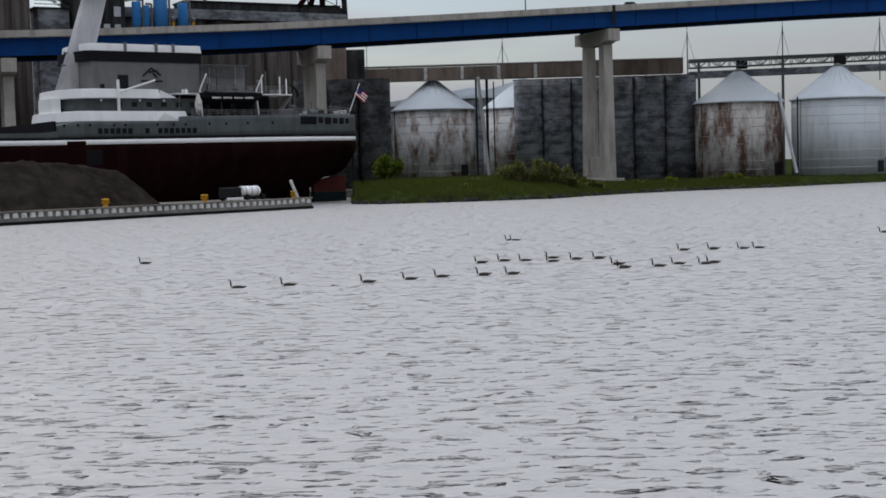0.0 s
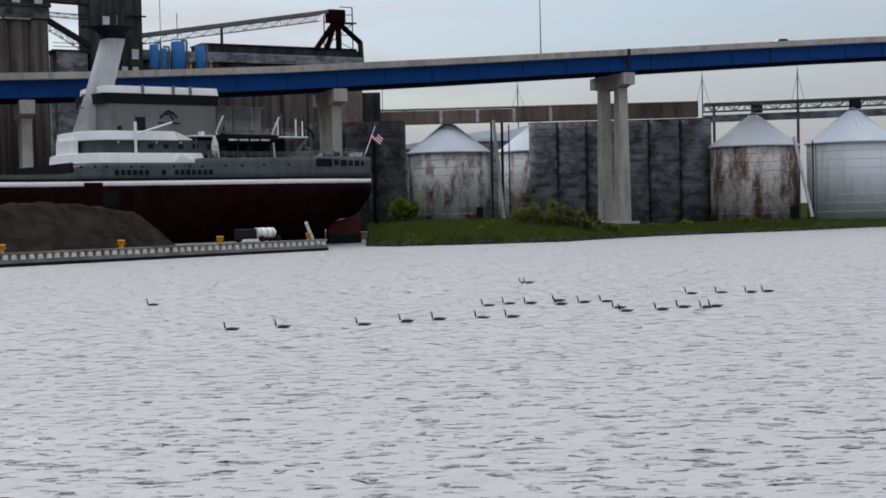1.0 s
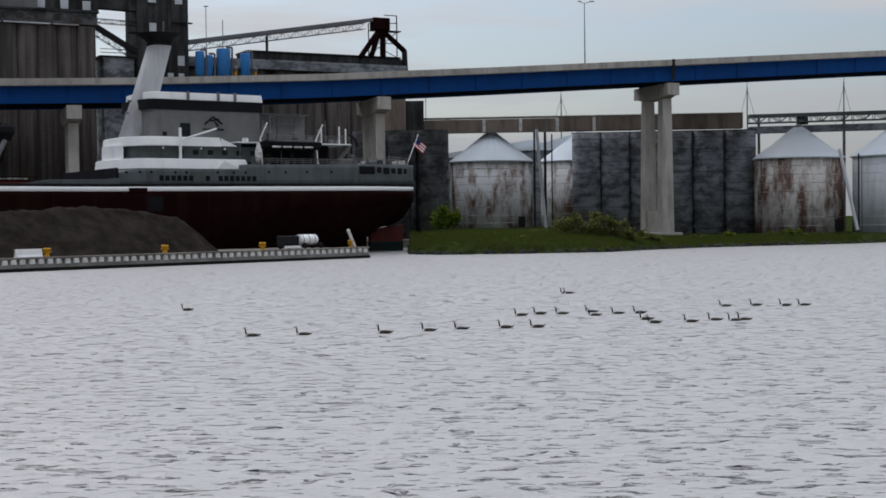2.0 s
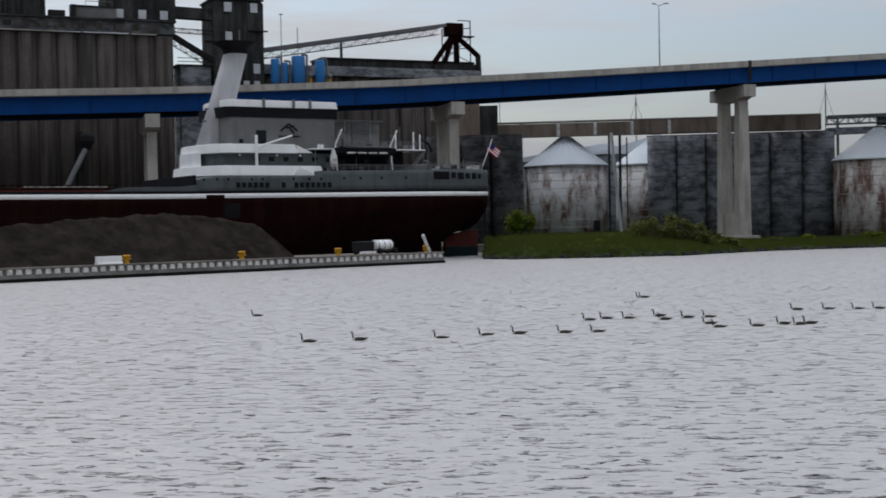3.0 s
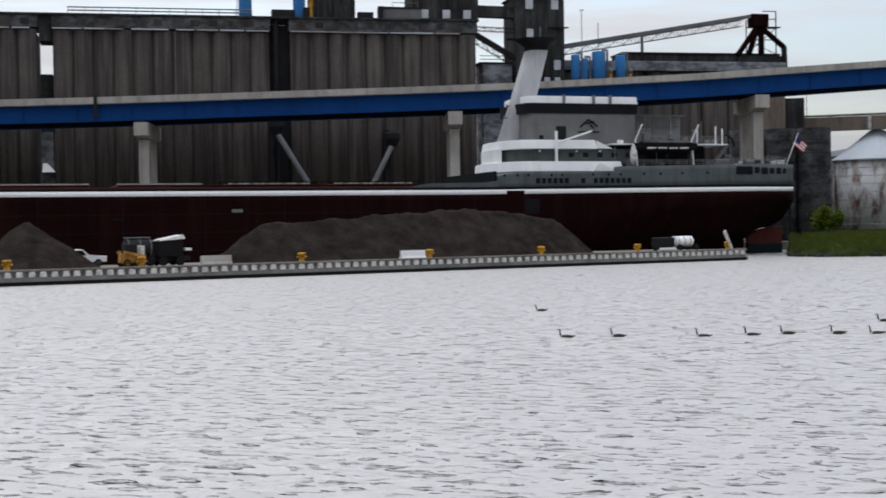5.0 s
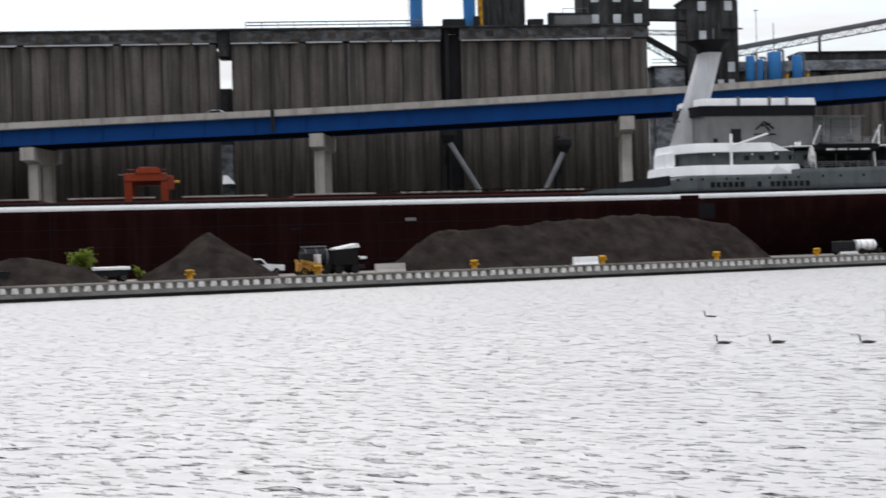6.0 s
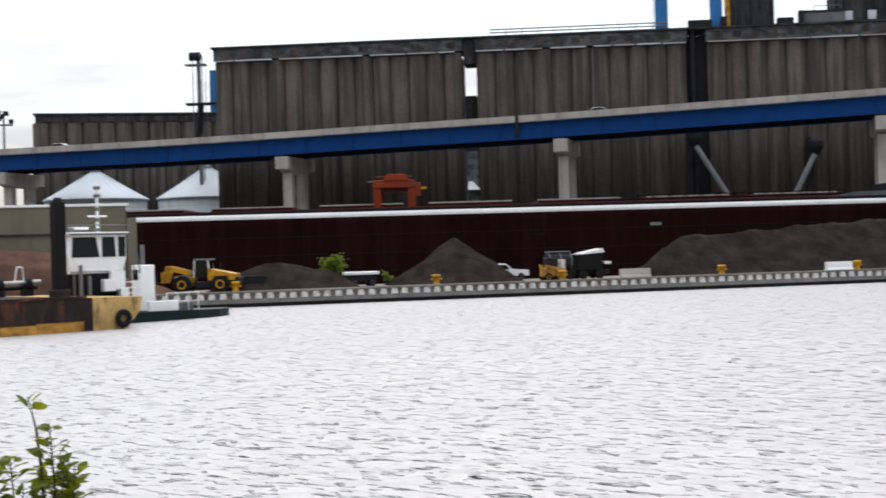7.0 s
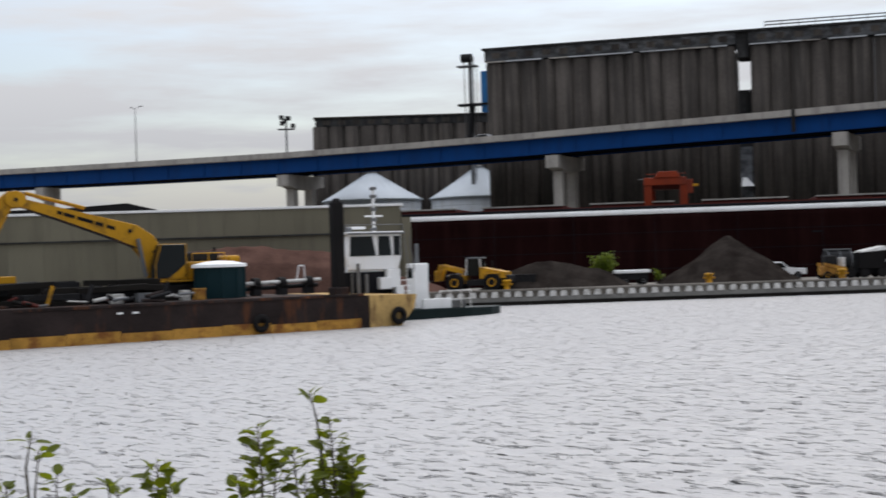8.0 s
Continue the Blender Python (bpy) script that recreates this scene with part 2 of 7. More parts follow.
STEEL_RED = paint("badly_rusted_silo_steel", (0.50, 0.48, 0.45), 0.75, var=0.2, scale=0.5, grain=2, stain=(0.085, 0.034, 0.018), stain_amt=0.92, stain_scale=(0.34, 0.34, 0.13), stain_at=0.48)
STEEL_PALE = paint("pale_silo_steel", (0.50, 0.53, 0.55), 0.6, var=0.1, scale=0.4, grain=2, stain=(0.28, 0.25, 0.2), stain_amt=0.4)
GRAVEL = paint("crushed_stone", (0.027, 0.0225, 0.0195), 1.0, var=0.45, scale=1.5, grain=5, bump=0.8, stain=(0.012, 0.009, 0.008), stain_amt=0.6, stain_scale=(0.5, 0.5, 0.5), spec=0.0)
GRAVEL_PINK = paint("reddish_crushed_stone", (0.100, 0.056, 0.044), 1.0, var=0.35, scale=1.5, grain=5, bump=0.8, spec=0.0)
GRASS = paint("bank_grass", (0.030, 0.040, 0.011), 1.0, var=0.6, scale=2, grain=3, bump=0.6, stain=(0.018, 0.014, 0.008), stain_amt=0.6, stain_scale=(0.3, 0.3, 0.3), spec=0.0)
# the girder blue with the shade under the deck put into its colour
BLUE_SHADE = paint("blue_girder_shade_tone", (0.005, 0.008, 0.016), 0.8, var=0.3)
EARTH = paint("quay_earth", (0.17, 0.155, 0.135), 0.95, var=0.4, scale=0.6, grain=3, bump=0.5)
YELLOW = paint("yellow_machine_paint", (0.50, 0.25, 0.014), 0.5, var=0.12, stain=(0.12, 0.065, 0.02), stain_amt=0.75, stain_scale=(1.2, 1.2, 0.9), stain_at=0.56)
BEIGE = paint("beige_shed_cladding", (0.165, 0.152, 0.110), 0.8, var=0.12, scale=0.3, stain=(0.11, 0.10, 0.075), stain_amt=0.4, stain_scale=(0.8, 0.8, 0.1))
HATCH_RED = paint("red_hatch_paint", (0.085, 0.018, 0.014), 0.7, var=0.3)
GLASS = paint("dark_window_glass", (0.008, 0.011, 0.012), 0.12, var=0.1, bump=0.0, spec=0.25)
BLACK = paint("black_rubber", (0.011, 0.010, 0.010), 0.85, var=0.3)
ORANGE = paint("orange_red_crane_paint", (0.21, 0.030, 0.010), 0.6, var=0.2, stain=(0.12, 0.03, 0.02), stain_amt=0.6)
TANK_BLUE = paint("blue_tank_paint", (0.03, 0.17, 0.42), 0.45, var=0.12, stain=(0.05, 0.09, 0.14), stain_amt=0.4)
TEAL = paint("teal_green_plastic", (0.004, 0.022, 0.027), 0.5, var=0.15)
TUG_GREEN = paint("dark_green_hull_paint", (0.006, 0.015, 0.015), 0.5, var=0.25)
BARGE_BROWN = paint("rusty_brown_barge_steel", (0.026, 0.0185, 0.017), 0.8, var=0.45, scale=1.2, grain=5, stain=(0.17, 0.06, 0.022), stain_amt=0.75, stain_scale=(0.8, 0.8, 0.16), stain_at=0.60)
BOW_TAN = paint("faded_tan_barge_paint", (0.47, 0.31, 0.12), 0.8, var=0.3, scale=2.0, stain=(0.13, 0.07, 0.035), stain_amt=0.85, stain_scale=(1.1, 1.1, 0.5), stain_at=0.56)
BARGE_YELLOW = paint("faded_ochre_barge_paint", (0.42, 0.22, 0.045), 0.8, var=0.4, scale=2.0, stain=(0.16, 0.055, 0.020), stain_amt=0.85, stain_scale=(0.9, 0.9, 1.1), stain_at=0.55)
BROWN_GALLERY = paint("brown_gallery_cladding", (0.20, 0.16, 0.13), 0.9, var=0.25, scale=0.4, stain=(0.08, 0.065, 0.055), stain_amt=0.6)
STEEL_GREY = paint("galvanised_truss_steel", (0.14, 0.145, 0.15), 0.6, var=0.2)
TIMBER = paint("dark_wet_timber", (0.011, 0.0095, 0.008), 0.85, var=0.4)
FENDER = paint("pale_concrete_fender", (0.60, 0.59, 0.565), 0.85, var=0.22, scale=3, stain=(0.2, 0.18, 0.15), stain_amt=0.6, stain_scale=(2, 2, 2))
GREY_SHEET = paint("grey_sheet_piling", (0.22, 0.215, 0.2), 0.85, var=0.3, scale=1.5)
BARK = paint("shrub_bark", (0.09, 0.07, 0.05), 0.9, var=0.3, grain=40)
def leafy(name, color, glow):
    """Leaf: part of the light passes through."""
    mt = paint(name, color, 0.5, var=0.45, scale=20, grain=60, bump=0.0)
    nd, ln = mt.node_tree.nodes, mt.node_tree.links
    tr = nd.new("ShaderNodeBsdfTranslucent")
    tr.inputs["Color"].default_value = (*glow, 1)
    mx = nd.new("ShaderNodeMixShader")
    mx.inputs[0].default_value = 0.45
    ln.new(nd["Principled BSDF"].outputs[0], mx.inputs[1])
    ln.new(tr.outputs[0], mx.inputs[2])
    ln.new(mx.outputs[0], nd["Material Output"].inputs["Surface"])
    return mt


LEAF = leafy("spring_leaf", (0.10, 0.14, 0.016), (0.15, 0.19, 0.015))
LEAF_DARK = leafy("shrub_leaf", (0.090, 0.112, 0.012), (0.26, 0.30, 0.016))
BLADE = leafy("grass_blade", (0.055, 0.072, 0.013), (0.07, 0.09, 0.013))
OLIVE = leafy("olive_bush_leaf", (0.10, 0.105, 0.030), (0.12, 0.13, 0.028))
GOOSE_BODY = paint("brown_goose_plumage", (0.06, 0.05, 0.042), 0.8, var=0.3, grain=20)
GOOSE_BLACK = paint("black_goose_plumage", (0.012, 0.012, 0.012), 0.7, var=0.2)
GOOSE_WHITE = paint("white_goose_plumage", (0.6, 0.58, 0.54), 0.8, var=0.1)
FLAG_RED = paint("red_flag_cloth", (0.4, 0.02, 0.03), 0.8, var=0.1)
FLAG_BLUE = paint("blue_flag_cloth", (0.02, 0.03, 0.13), 0.8, var=0.1)
CAR_GREY = paint("silver_car_paint", (0.45, 0.45, 0.46), 0.35, 0.2, var=0.05)
WINDOW_PALE = paint("pale_boarded_window", (0.5, 0.52, 0.54), 0.6, var=0.2)

# local frames: the quay (x along its edge, y inland), the ship, the bridge, the grain elevator
QUAY = pose(0, 0, 0, 0, 0, 50.77)
BRIDGE = pose(-67.9, 224.3, 0, 0, 0, 20.85)
ELEV = pose(0, 0, 0, 0, 0, 29.7)
SHIP = QUAY @ pose(153.5, 141.0, 0, 0, 0, -15)
BARGE = QUAY @ pose(5.0, 97.2, 0, 0, 0, 27.4)
TUG = QUAY @ pose(13.5, 109.0, 0, 0, 0, 30)
LOW = pose(0, 0, 0, 0, 0, 47)


# ---- water and land ----
def build_water():
    """Wind waves on a sheet whose rings widen with distance, and a flat sheet out to the horizon."""
    rng = np.random.default_rng(5)
    radii = [11.0]
    while radii[-1] < 330:
        radii.append(radii[-1] + max(0.11, 0.0042 * radii[-1]))
    r = np.array(radii)
    az = np.radians(np.linspace(-72, 27, 430))
    R_, A = np.meshgrid(r, az, indexing="ij")
    X, Y = R_ * np.sin(A), R_ * np.cos(A)
    Z = np.zeros_like(X)
    cell = np.maximum(np.gradient(r)[:, None], R_ * (az[1] - az[0]) * 0.6)
    gust = np.zeros_like(X)
    for _ in range(9):
        a, lam, ph = rng.uniform(0, 2 * np.pi), rng.uniform(9, 45), rng.uniform(0, 6.3)
        gust += np.sin(2 * np.pi / lam * (X * np.cos(a) + Y * np.sin(a) * 1.6) + ph)
    gust = np.clip(0.95 + 0.12 * gust, 0.5, 1.5)
    nr_near = 300
    for _ in range(120):
        lam = math.exp(rng.uniform(math.log(0.45), math.log(2.6)))
        a = math.radians(98) + rng.normal(0, 0.5)
        Z += lam ** 0.6 * np.clip(lam / cell / 2.0 - 1.0, 0, 1) * np.sin(2 * np.pi / lam * (X * np.cos(a) + Y * np.sin(a)) + rng.uniform(0, 6.3))
    Z *= gust / Z[: nr_near].std()
    # a low chop, and sparse sharp crests that stand out of it
    Z = WAVE * (0.28 * Z + 0.9 * np.maximum(Z - 0.85, 0) ** 1.15)
    Z *= np.clip((328 - R_) / 30, 0, 1)
    nr, na = X.shape
    verts = np.stack([X, Y, Z], -1).reshape(-1, 3)
    idx = np.arange(nr * na).reshape(nr, na)
    quads = np.stack([idx[:-1, :-1], idx[1:, :-1], idx[1:, 1:], idx[:-1, 1:]], -1).reshape(-1, 4)[:, ::-1]
    me = bpy.data.meshes.new("water")
    me.vertices.add(len(verts))
    me.vertices.foreach_set("co", verts.astype(np.float32).ravel())
    me.loops.add(quads.size)
    me.loops.foreach_set("vertex_index", quads.astype(np.int32).ravel())
    me.polygons.add(len(quads))
    me.polygons.foreach_set("loop_start", np.arange(0, quads.size, 4, dtype=np.int32))
    me.polygons.foreach_set("loop_total", np.full(len(quads), 4, dtype=np.int32))
    me.update(calc_edges=True)
    me.polygons.foreach_set("use_smooth", np.ones(len(quads), dtype=bool))
    me.materials.append(WATER)
    water = tagged(new("water", me), "grey wind-rippled harbour water under an overcast sky", "water", kind="structure")
    bm = bmesh.new()
    vs = [bm.verts.new(p) for p in ((-4500, -300, -0.35), (4500, -300, -0.35), (4500, 4800, -0.35), (-4500, 4800, -0.35))]
    bm.faces.new(vs)
    part("far_water", bm, WATER, water)
    return water


WAVE = 0.022


def polar(az, d, z=0.0):
    return Vector((d * math.sin(radians(az)), d * math.cos(radians(az)), z))


def build_land():
    """The far bank: a shoreline that rises to flat ground behind it."""
    shore = [(-3.75, 199), (-3.4, 195), (-2.5, 191), (1, 192), (4.5, 197), (6.2, 208), (8, 219), (10, 227), (13.6, 240), (17.8, 269), (24, 310), (32, 330), (45, 340)]
    bm = bmesh.new()
    rows = []
    n = 260
    for i in range(n + 1):
        az = shore[0][0] + (shore[-1][0] - shore[0][0]) * (i / n) ** 1.15
        d = np.interp(az, [a for a, _ in shore], [b for _, b in shore])
        bank = np.interp(az, [-3.75, -3.2, -2.5, 2, 5, 7, 12, 45], [0.4, 2.0, 3.0, 3.0, 2.2, 1.4, 1.4, 1.4])
        line = []
        for k, (off, f) in enumerate(((-1.5, -0.3), (0, 0.05), (1.0, 0.35), (3, 0.55), (8, 0.8), (16, 0.97), (28, 1.0), (80, 1.0), (700, 1.0), (3500, 1.0))):
            wob = noise.noise((az * 2.2, k * 3.1, 0.5)) * (1.2 if 0 < k < 6 else 0)
            p = polar(az, d + off + wob, bank * f + (noise.noise((az * 5, k * 1.7, 7)) * 0.3 if 1 < k < 6 else 0))
            line.append(bm.verts.new(p))
        rows.append(line)
    for a, c in zip(rows, rows[1:]):
        for j in range(len(a) - 1):
            bm.faces.new((a[j], c[j], c[j + 1], a[j + 1]))
    ob = part("ground", bm, GRASS, smooth=True)
    tagged(ob, "green grassy bank along the far shore", "ground", kind="structure")
    # yard behind the ship's berth, under the bridge and the elevator
    bm = bmesh.new()
    pts = [SHIP @ Vector((22, 29, 0)), SHIP @ Vector((-330, 29, 0)), QUAY @ Vector((-520, 290, 0)), Vector((-1500, 900, 0)), Vector((-900, 2600, 0)), Vector((60, 2600, 0)), polar(-3.6, 248)]
    lo = [bm.verts.new((p.x, p.y, -1)) for p in pts]
    hi = [bm.verts.new((p.x, p.y, 1.3)) for p in pts]
    bm.faces.new(hi)
    for i in range(len(pts)):
        j = (i + 1) % len(pts)
        bm.faces.new((lo[i], lo[j], hi[j], hi[i]))
    ob = part("elevator_ground", bm, EARTH)
    tagged(ob, "bare earth yard under the bridge and grain elevator", "ground", kind="structure")


# ---- bridge ----
def deck_z(x):
    """Top of the girders along the bridge."""
    return float(np.interp(x, [-420, -330, -232, -200, -160, -130, -110, -89, -65, -48, -30, -9, 8.7, 39.5, 54.4, 72, 157, 260, 420], [26.2, 25.8, 25.2, 24.9, 24.65, 24.85, 25.1, 25.5, 25.85, 26.2, 26.65, 27.15, 27.65, 28.95, 29.85, 30.9, 36.4, 42, 50]))


def build_bridge():
    xs = np.arange(-420, 421, 5.0)
    b = thing("road_bridge", BRIDGE, "long blue plate-girder road bridge on concrete piers", "bridge")
    zc = lambda x: deck_z(x)
    W = 12.2
    # deck slab with parapets, drawn along the profile
    def strip(y0, y1, lo, hi, x0=-420, x1=420):
        rings = []
        for x in [v for v in xs if x0 <= v <= x1]:
            z = zc(x)
            rings.append([(x, y0, z + lo), (x, y1, z + lo), (x, y1, z + hi), (x, y0, z + hi)])
        return loft(rings)
    part("deck", strip(-1.0, W + 1.0, 0.0, 0.35), CONCRETE, b)
    part("parapet", strip(-1.05, -0.75, 0.1, 1.15), CONCRETE, b, "weathered concrete bridge parapet")
    part("parapet", strip(W + 0.75, W + 1.05, 0.1, 1.15), CONCRETE, b, "weathered concrete bridge parapet")
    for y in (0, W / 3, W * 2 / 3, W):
        # outer girders keep the true blue, inner ones get the shade tone
        mt = BLUE if y in (0, W) else BLUE_SHADE
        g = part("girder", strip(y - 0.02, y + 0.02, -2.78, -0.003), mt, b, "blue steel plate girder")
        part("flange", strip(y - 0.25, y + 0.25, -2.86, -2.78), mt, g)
    # solid cross panels added in the shade tone to fill the underside dark
    cf = None
    for i in range(72):
        x = -330 + i * 8.86
        if cf is None:
            cf = part("cross_frame", box(-0.06, 0.06, 0.05, W - 0.05, -2.7, -0.1), BLUE_SHADE, b, m=pose(x, 0, zc(x)))
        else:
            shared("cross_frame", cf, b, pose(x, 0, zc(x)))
    # soffit coloured near black for the shade beneath the deck
    part("soffit", strip(0.3, W - 0.3, -2.6, -2.45), BLUE_SHADE, b, "bracing deck between the girders, coloured as under-deck shade")
    st = part("stiffener", box(-0.03, 0.03, -0.2, -0.021, -2.85, -0.05), BLUE, b)
    for i in range(1, 64):
        x = -330 + i * 8.86
        shared("stiffener", st, b, pose(x, 0, zc(x)))
    st.matrix_basis = pose(-330, 0, zc(-330))
    for x in (107.8, -61.0):
        part("expansion_joint", box(x - 0.3, x + 0.3, -1.1, -0.9, zc(x) - 2.6, zc(x) + 1.2), DARK_STEEL, b)
    # piers
    for x in (190.0, 107.8, 51.3, -1.2, -53.6, -103.9, -160.4, -221.5, -280.0):
        zt = zc(x) - 2.98
        p = thing("bridge_pier", BRIDGE @ pose(x, 0, 0), "concrete bridge pier with two columns and a cap beam", "bridge pier", "piers of the road bridge")
        part("cap_beam", loft([[(-1.2, y, zt - 0.25), (1.2, y, zt - 0.25), (1.2, y, zt - dz), (-1.2, y, zt - dz)] for y, dz in (((-1.0, 2.45), (0.6, 2.5), (2.6, 3.0), (W - 2.6, 3.0), (W - 0.6, 2.5), (W + 1.0, 2.45)) if x > -200 else ((-1.0, 2.45), (1.0, 3.0), (4.3, 3.0)))]), CONCRETE, p)
        for y in ((2.6, W - 2.6) if x > -200 else (2.0,)):
            w0, w1, dp = (1.35, 0.9, 1.0) if x > 80 else (0.9, 0.84, 0.85)
            col = loft([[(-w, y - dp, z), (w, y - dp, z), (w, y + dp, z), (-w, y + dp, z)] for z, w in ((0, w0), (zt - 2.98, w1))])
            part("column", col, CONCRETE, p)
            part("footing", box(-2.6, 2.6, y - 2.0, y + 2.0, -0.6, 1.9, 0.1), CONCRETE, p)
        if x > -200:
            part("cross_wall", box(-0.8, 0.8, 3.2, W - 3.2, 1.9, 6.0), CONCRETE, p)
        for y in ((0, W / 3, W * 2 / 3, W) if x > -200 else (0, W / 3)):
            part("bearing", box(-0.4, 0.4, y - 0.35, y + 0.35, zt - 0.25, zt + 0.12), DARK_STEEL, p)


# ---- grain elevator ----
def tube_row(name, x0, x1, y, z0, z1, n, mat, parent, depth=1.0, course=0.0):
    r = (x1 - x0) / n / 2
    first = None
    for i in range(n):
        mm = pose(x0 + r * (2 * i + 1), y + r * depth, 0)
        if first is None:
            first = part(name, lathe([(r * 1.005, z0), (r * 1.005, z1)], 20), mat, parent, m=mm)
            for p in first.data.polygons:
                p.use_smooth = abs(p.normal.z) < 0.5
            for v in first.data.vertices:
                v.co.y *= depth
        else:
            shared(name, first, parent, mm)
        # joints between the lifts of the concrete
        z = z0 + course
        while course and z < z1 - 0.5:
            part("lift_joint", hoop(r * 1.005, z, 0.035, 0.012, 24), SILO_DARK, parent, m=mm @ Matrix.Diagonal((1, depth, 1, 1)))
            z += course


def truss(p, q, depth, width, bays, r=0.06):
    """A lattice girder from p to q: four chords and zigzag webs."""
    p, q = Vector(p), Vector(q)
    side = (q - p).cross(Vector((0, 0, 1))).normalized() * width / 2
    down = Vector((0, 0, -depth))
    bm = bmesh.new()
    for s in (-1, 1):
        for d in (Vector(), down):
            rod(p + side * s + d, q + side * s + d, r, 6, bm=bm)
        for i in range(bays):
            a, c = p.lerp(q, i / bays) + side * s, p.lerp(q, (i + 1) / bays) + side * s
            rod(a + (down if i % 2 else Vector()), c + (Vector() if i % 2 else down), r * 0.7, 5, bm=bm)
            rod(a, a + down, r * 0.7, 5, bm=bm)
    return bm


def build_elevator():
    rnd = random.Random(21)
    e = thing("grain_elevator", ELEV @ pose(0, 266, 0), "huge weathered grey concrete grain elevator of joined silos", "grain elevator")
    for x0, x1, n in ((-68.2, -19.6, 14), (-16.8, 23.2, 11), (27.2, 63.9, 10)):
        tube_row("silo", x0, x1, 0, 1, 42.4, n, SILO_GREY, e, 0.55)
        part("core", box(x0 + 1, x1 - 0.3, 0.8, 13, 1, 42.2), SILO_GREY, e)
        lx = x0
        while lx < x1 - 2:
            ln_ = rnd.uniform(3, 8)
            part("ledge", box(lx, min(lx + ln_, x1 - 0.1), -0.25, 0.3, 42.45, 42.45 + rnd.uniform(0.12, 0.24)), WINDOW_PALE if rnd.random() < 0.6 else CONCRETE, e, "pale concrete ledge over the silos")
            lx += ln_ + rnd.choice((0.0, 0.4, 1.5))
        part("gallery", box(x0 - 0.2, x1 + 0.2, 0.3, 9, 42.75, 45.0, 0.05), SILO_MID, e, "dark conveyor gallery along the silo tops")
        w = part("gallery_window", box(-0.8, 0.8, 0.2, 0.295, 43.3, 44.4), SILO_GREY, e)
        w.matrix_basis = pose(x0 + 2.2, 0, 0)
        for i in range(1, int((x1 - x0) / 3.4)):
            shared("gallery_window", w, e, pose(x0 + 2.2 + 3.4 * i, 0, 0))
    part("gallery_roof", box(-68.9, 64.4, -0.1, 9.4, 45.02, 45.4, 0.05), SILO_DARK, e)
    part("link", box(-19.3, -17.1, 1.0, 8, 40.3, 45.0), SILO_DARK, e)
    part("link", box(-19.3, -17.1, 3.0, 8, 23.5, 34.3), SILO_DARK, e)
    part("link", box(-19.3, -17.1, 2.6, 8, 1.0, 23.49), SILO_PALE, e, "pale concrete infill between the silos")
    part("hood", loft([[(-19.1, 0.2, 15.9), (-16.7, 0.2, 15.9), (-16.7, 2.5, 15.9), (-19.1, 2.5, 15.9)], [(-19.0, 1.2, 17.6), (-18.2, 1.2, 17.6), (-18.2, 2.5, 17.6), (-19.0, 2.5, 17.6)]]), WHITE, e, "white sheet metal hood")
    part("leg_shaft", box(22.4, 28.0, 2.4, 6, 1, 44), DARK_STEEL, e, "dark recessed elevator leg")
    part("down_pipe", rod((24.5, 1.2, 14), (24.5, 1.2, 45.5), 0.5, 10), DARK_STEEL, e)
    part("down_pipe", rod((5.5, -0.3, 30), (5.5, -0.3, 42), 0.07, 6), STEEL_GREY, e)
    rail = bmesh.new()
    for z in (46.0, 46.6):
        rod((-14, 0.6, z), (20, 0.6, z), 0.13, 6, bm=rail)
    for i in range(12):
        rod((-14 + 34 * i / 11, 0.6, 45.3), (-14 + 34 * i / 11, 0.6, 46.6), 0.06, 6, bm=rail)
    part("roof_rail", rail, STEEL_GREY, e)
    for x, w, h in ((26, 2.2, 1.4), (30.5, 0.6, 1.9), (42, 1.5, 1.2), (45, 0.5, 2.4)):
        part("roof_vent", box(x - w, x + w, 0.5, 2.2, 45.38, 45.4 + h, 0.05), DARK_STEEL, e)
    # loading spouts
    for top, bot, px in (((23.9, -4, 23), (29.3, -8, 13.2), 23.4), ((46.1, -4, 20.7), (41.5, -8, 12.8), 45.6)):
        s = thing("loading_spout", ELEV @ pose(0, 266, 0), "grey steel loading spout hung from the elevator wall", "loading spout", "grain spouts")
        part("pipe", rod(top, bot, 0.5, 12), STEEL_GREY, s)
        part("hopper", lathe([(0.7, 0), (1.5, 1.6), (1.5, 2.6), (0.5, 3.2)], 12), DARK_STEEL, s, m=pose(top[0], top[1], top[2] - 0.6))
        part("bracket", bar((px, 0.3, top[2] + 0.5), (top[0], top[1], top[2]), 0.35, 0.35), DARK_STEEL, s)
        part("bracket", bar((px, 0.3, top[2] - 5), (top[0], top[1], top[2] - 0.5), 0.25, 0.25), DARK_STEEL, s)
        part("frame", bar((px, -0.2, 1.2), (px, -0.2, top[2] + 3), 0.6, 0.8), DARK_STEEL, s)

    # headhouses on the roof
    h = thing("headhouse", ELEV @ pose(58.2, 268.5, 45.4), "dark corrugated headhouse with boarded windows", "headhouse", "elevator headhouses")
    part("wall", box(-6.7, 6.7, 0, 8, -0.01, 12), SILO_DARK, h)
    wn_ = part("window", box(-0.75, 0.75, -0.12, 0.02, 0, 1.7), WINDOW_PALE, h)
    k = 0
    for z in (0.5, 4.6):
        for x in (-4.2, 0.2, 4.4):
            mm = pose(x, 0, z)
            if k == 0:
                wn_.matrix_basis = mm
            else:
                shared("window", wn_, h, mm)
            k += 1
    part("stair", truss((-6.6, -0.3, 12), (-6.6, -0.3, 0.4), 0.1, 0.9, 8), DARK_STEEL, h)
    h = thing("headhouse", ELEV @ pose(35.2, 270, 45.4), "dark steel headhouse with blue ducts", "headhouse", "elevator headhouses")
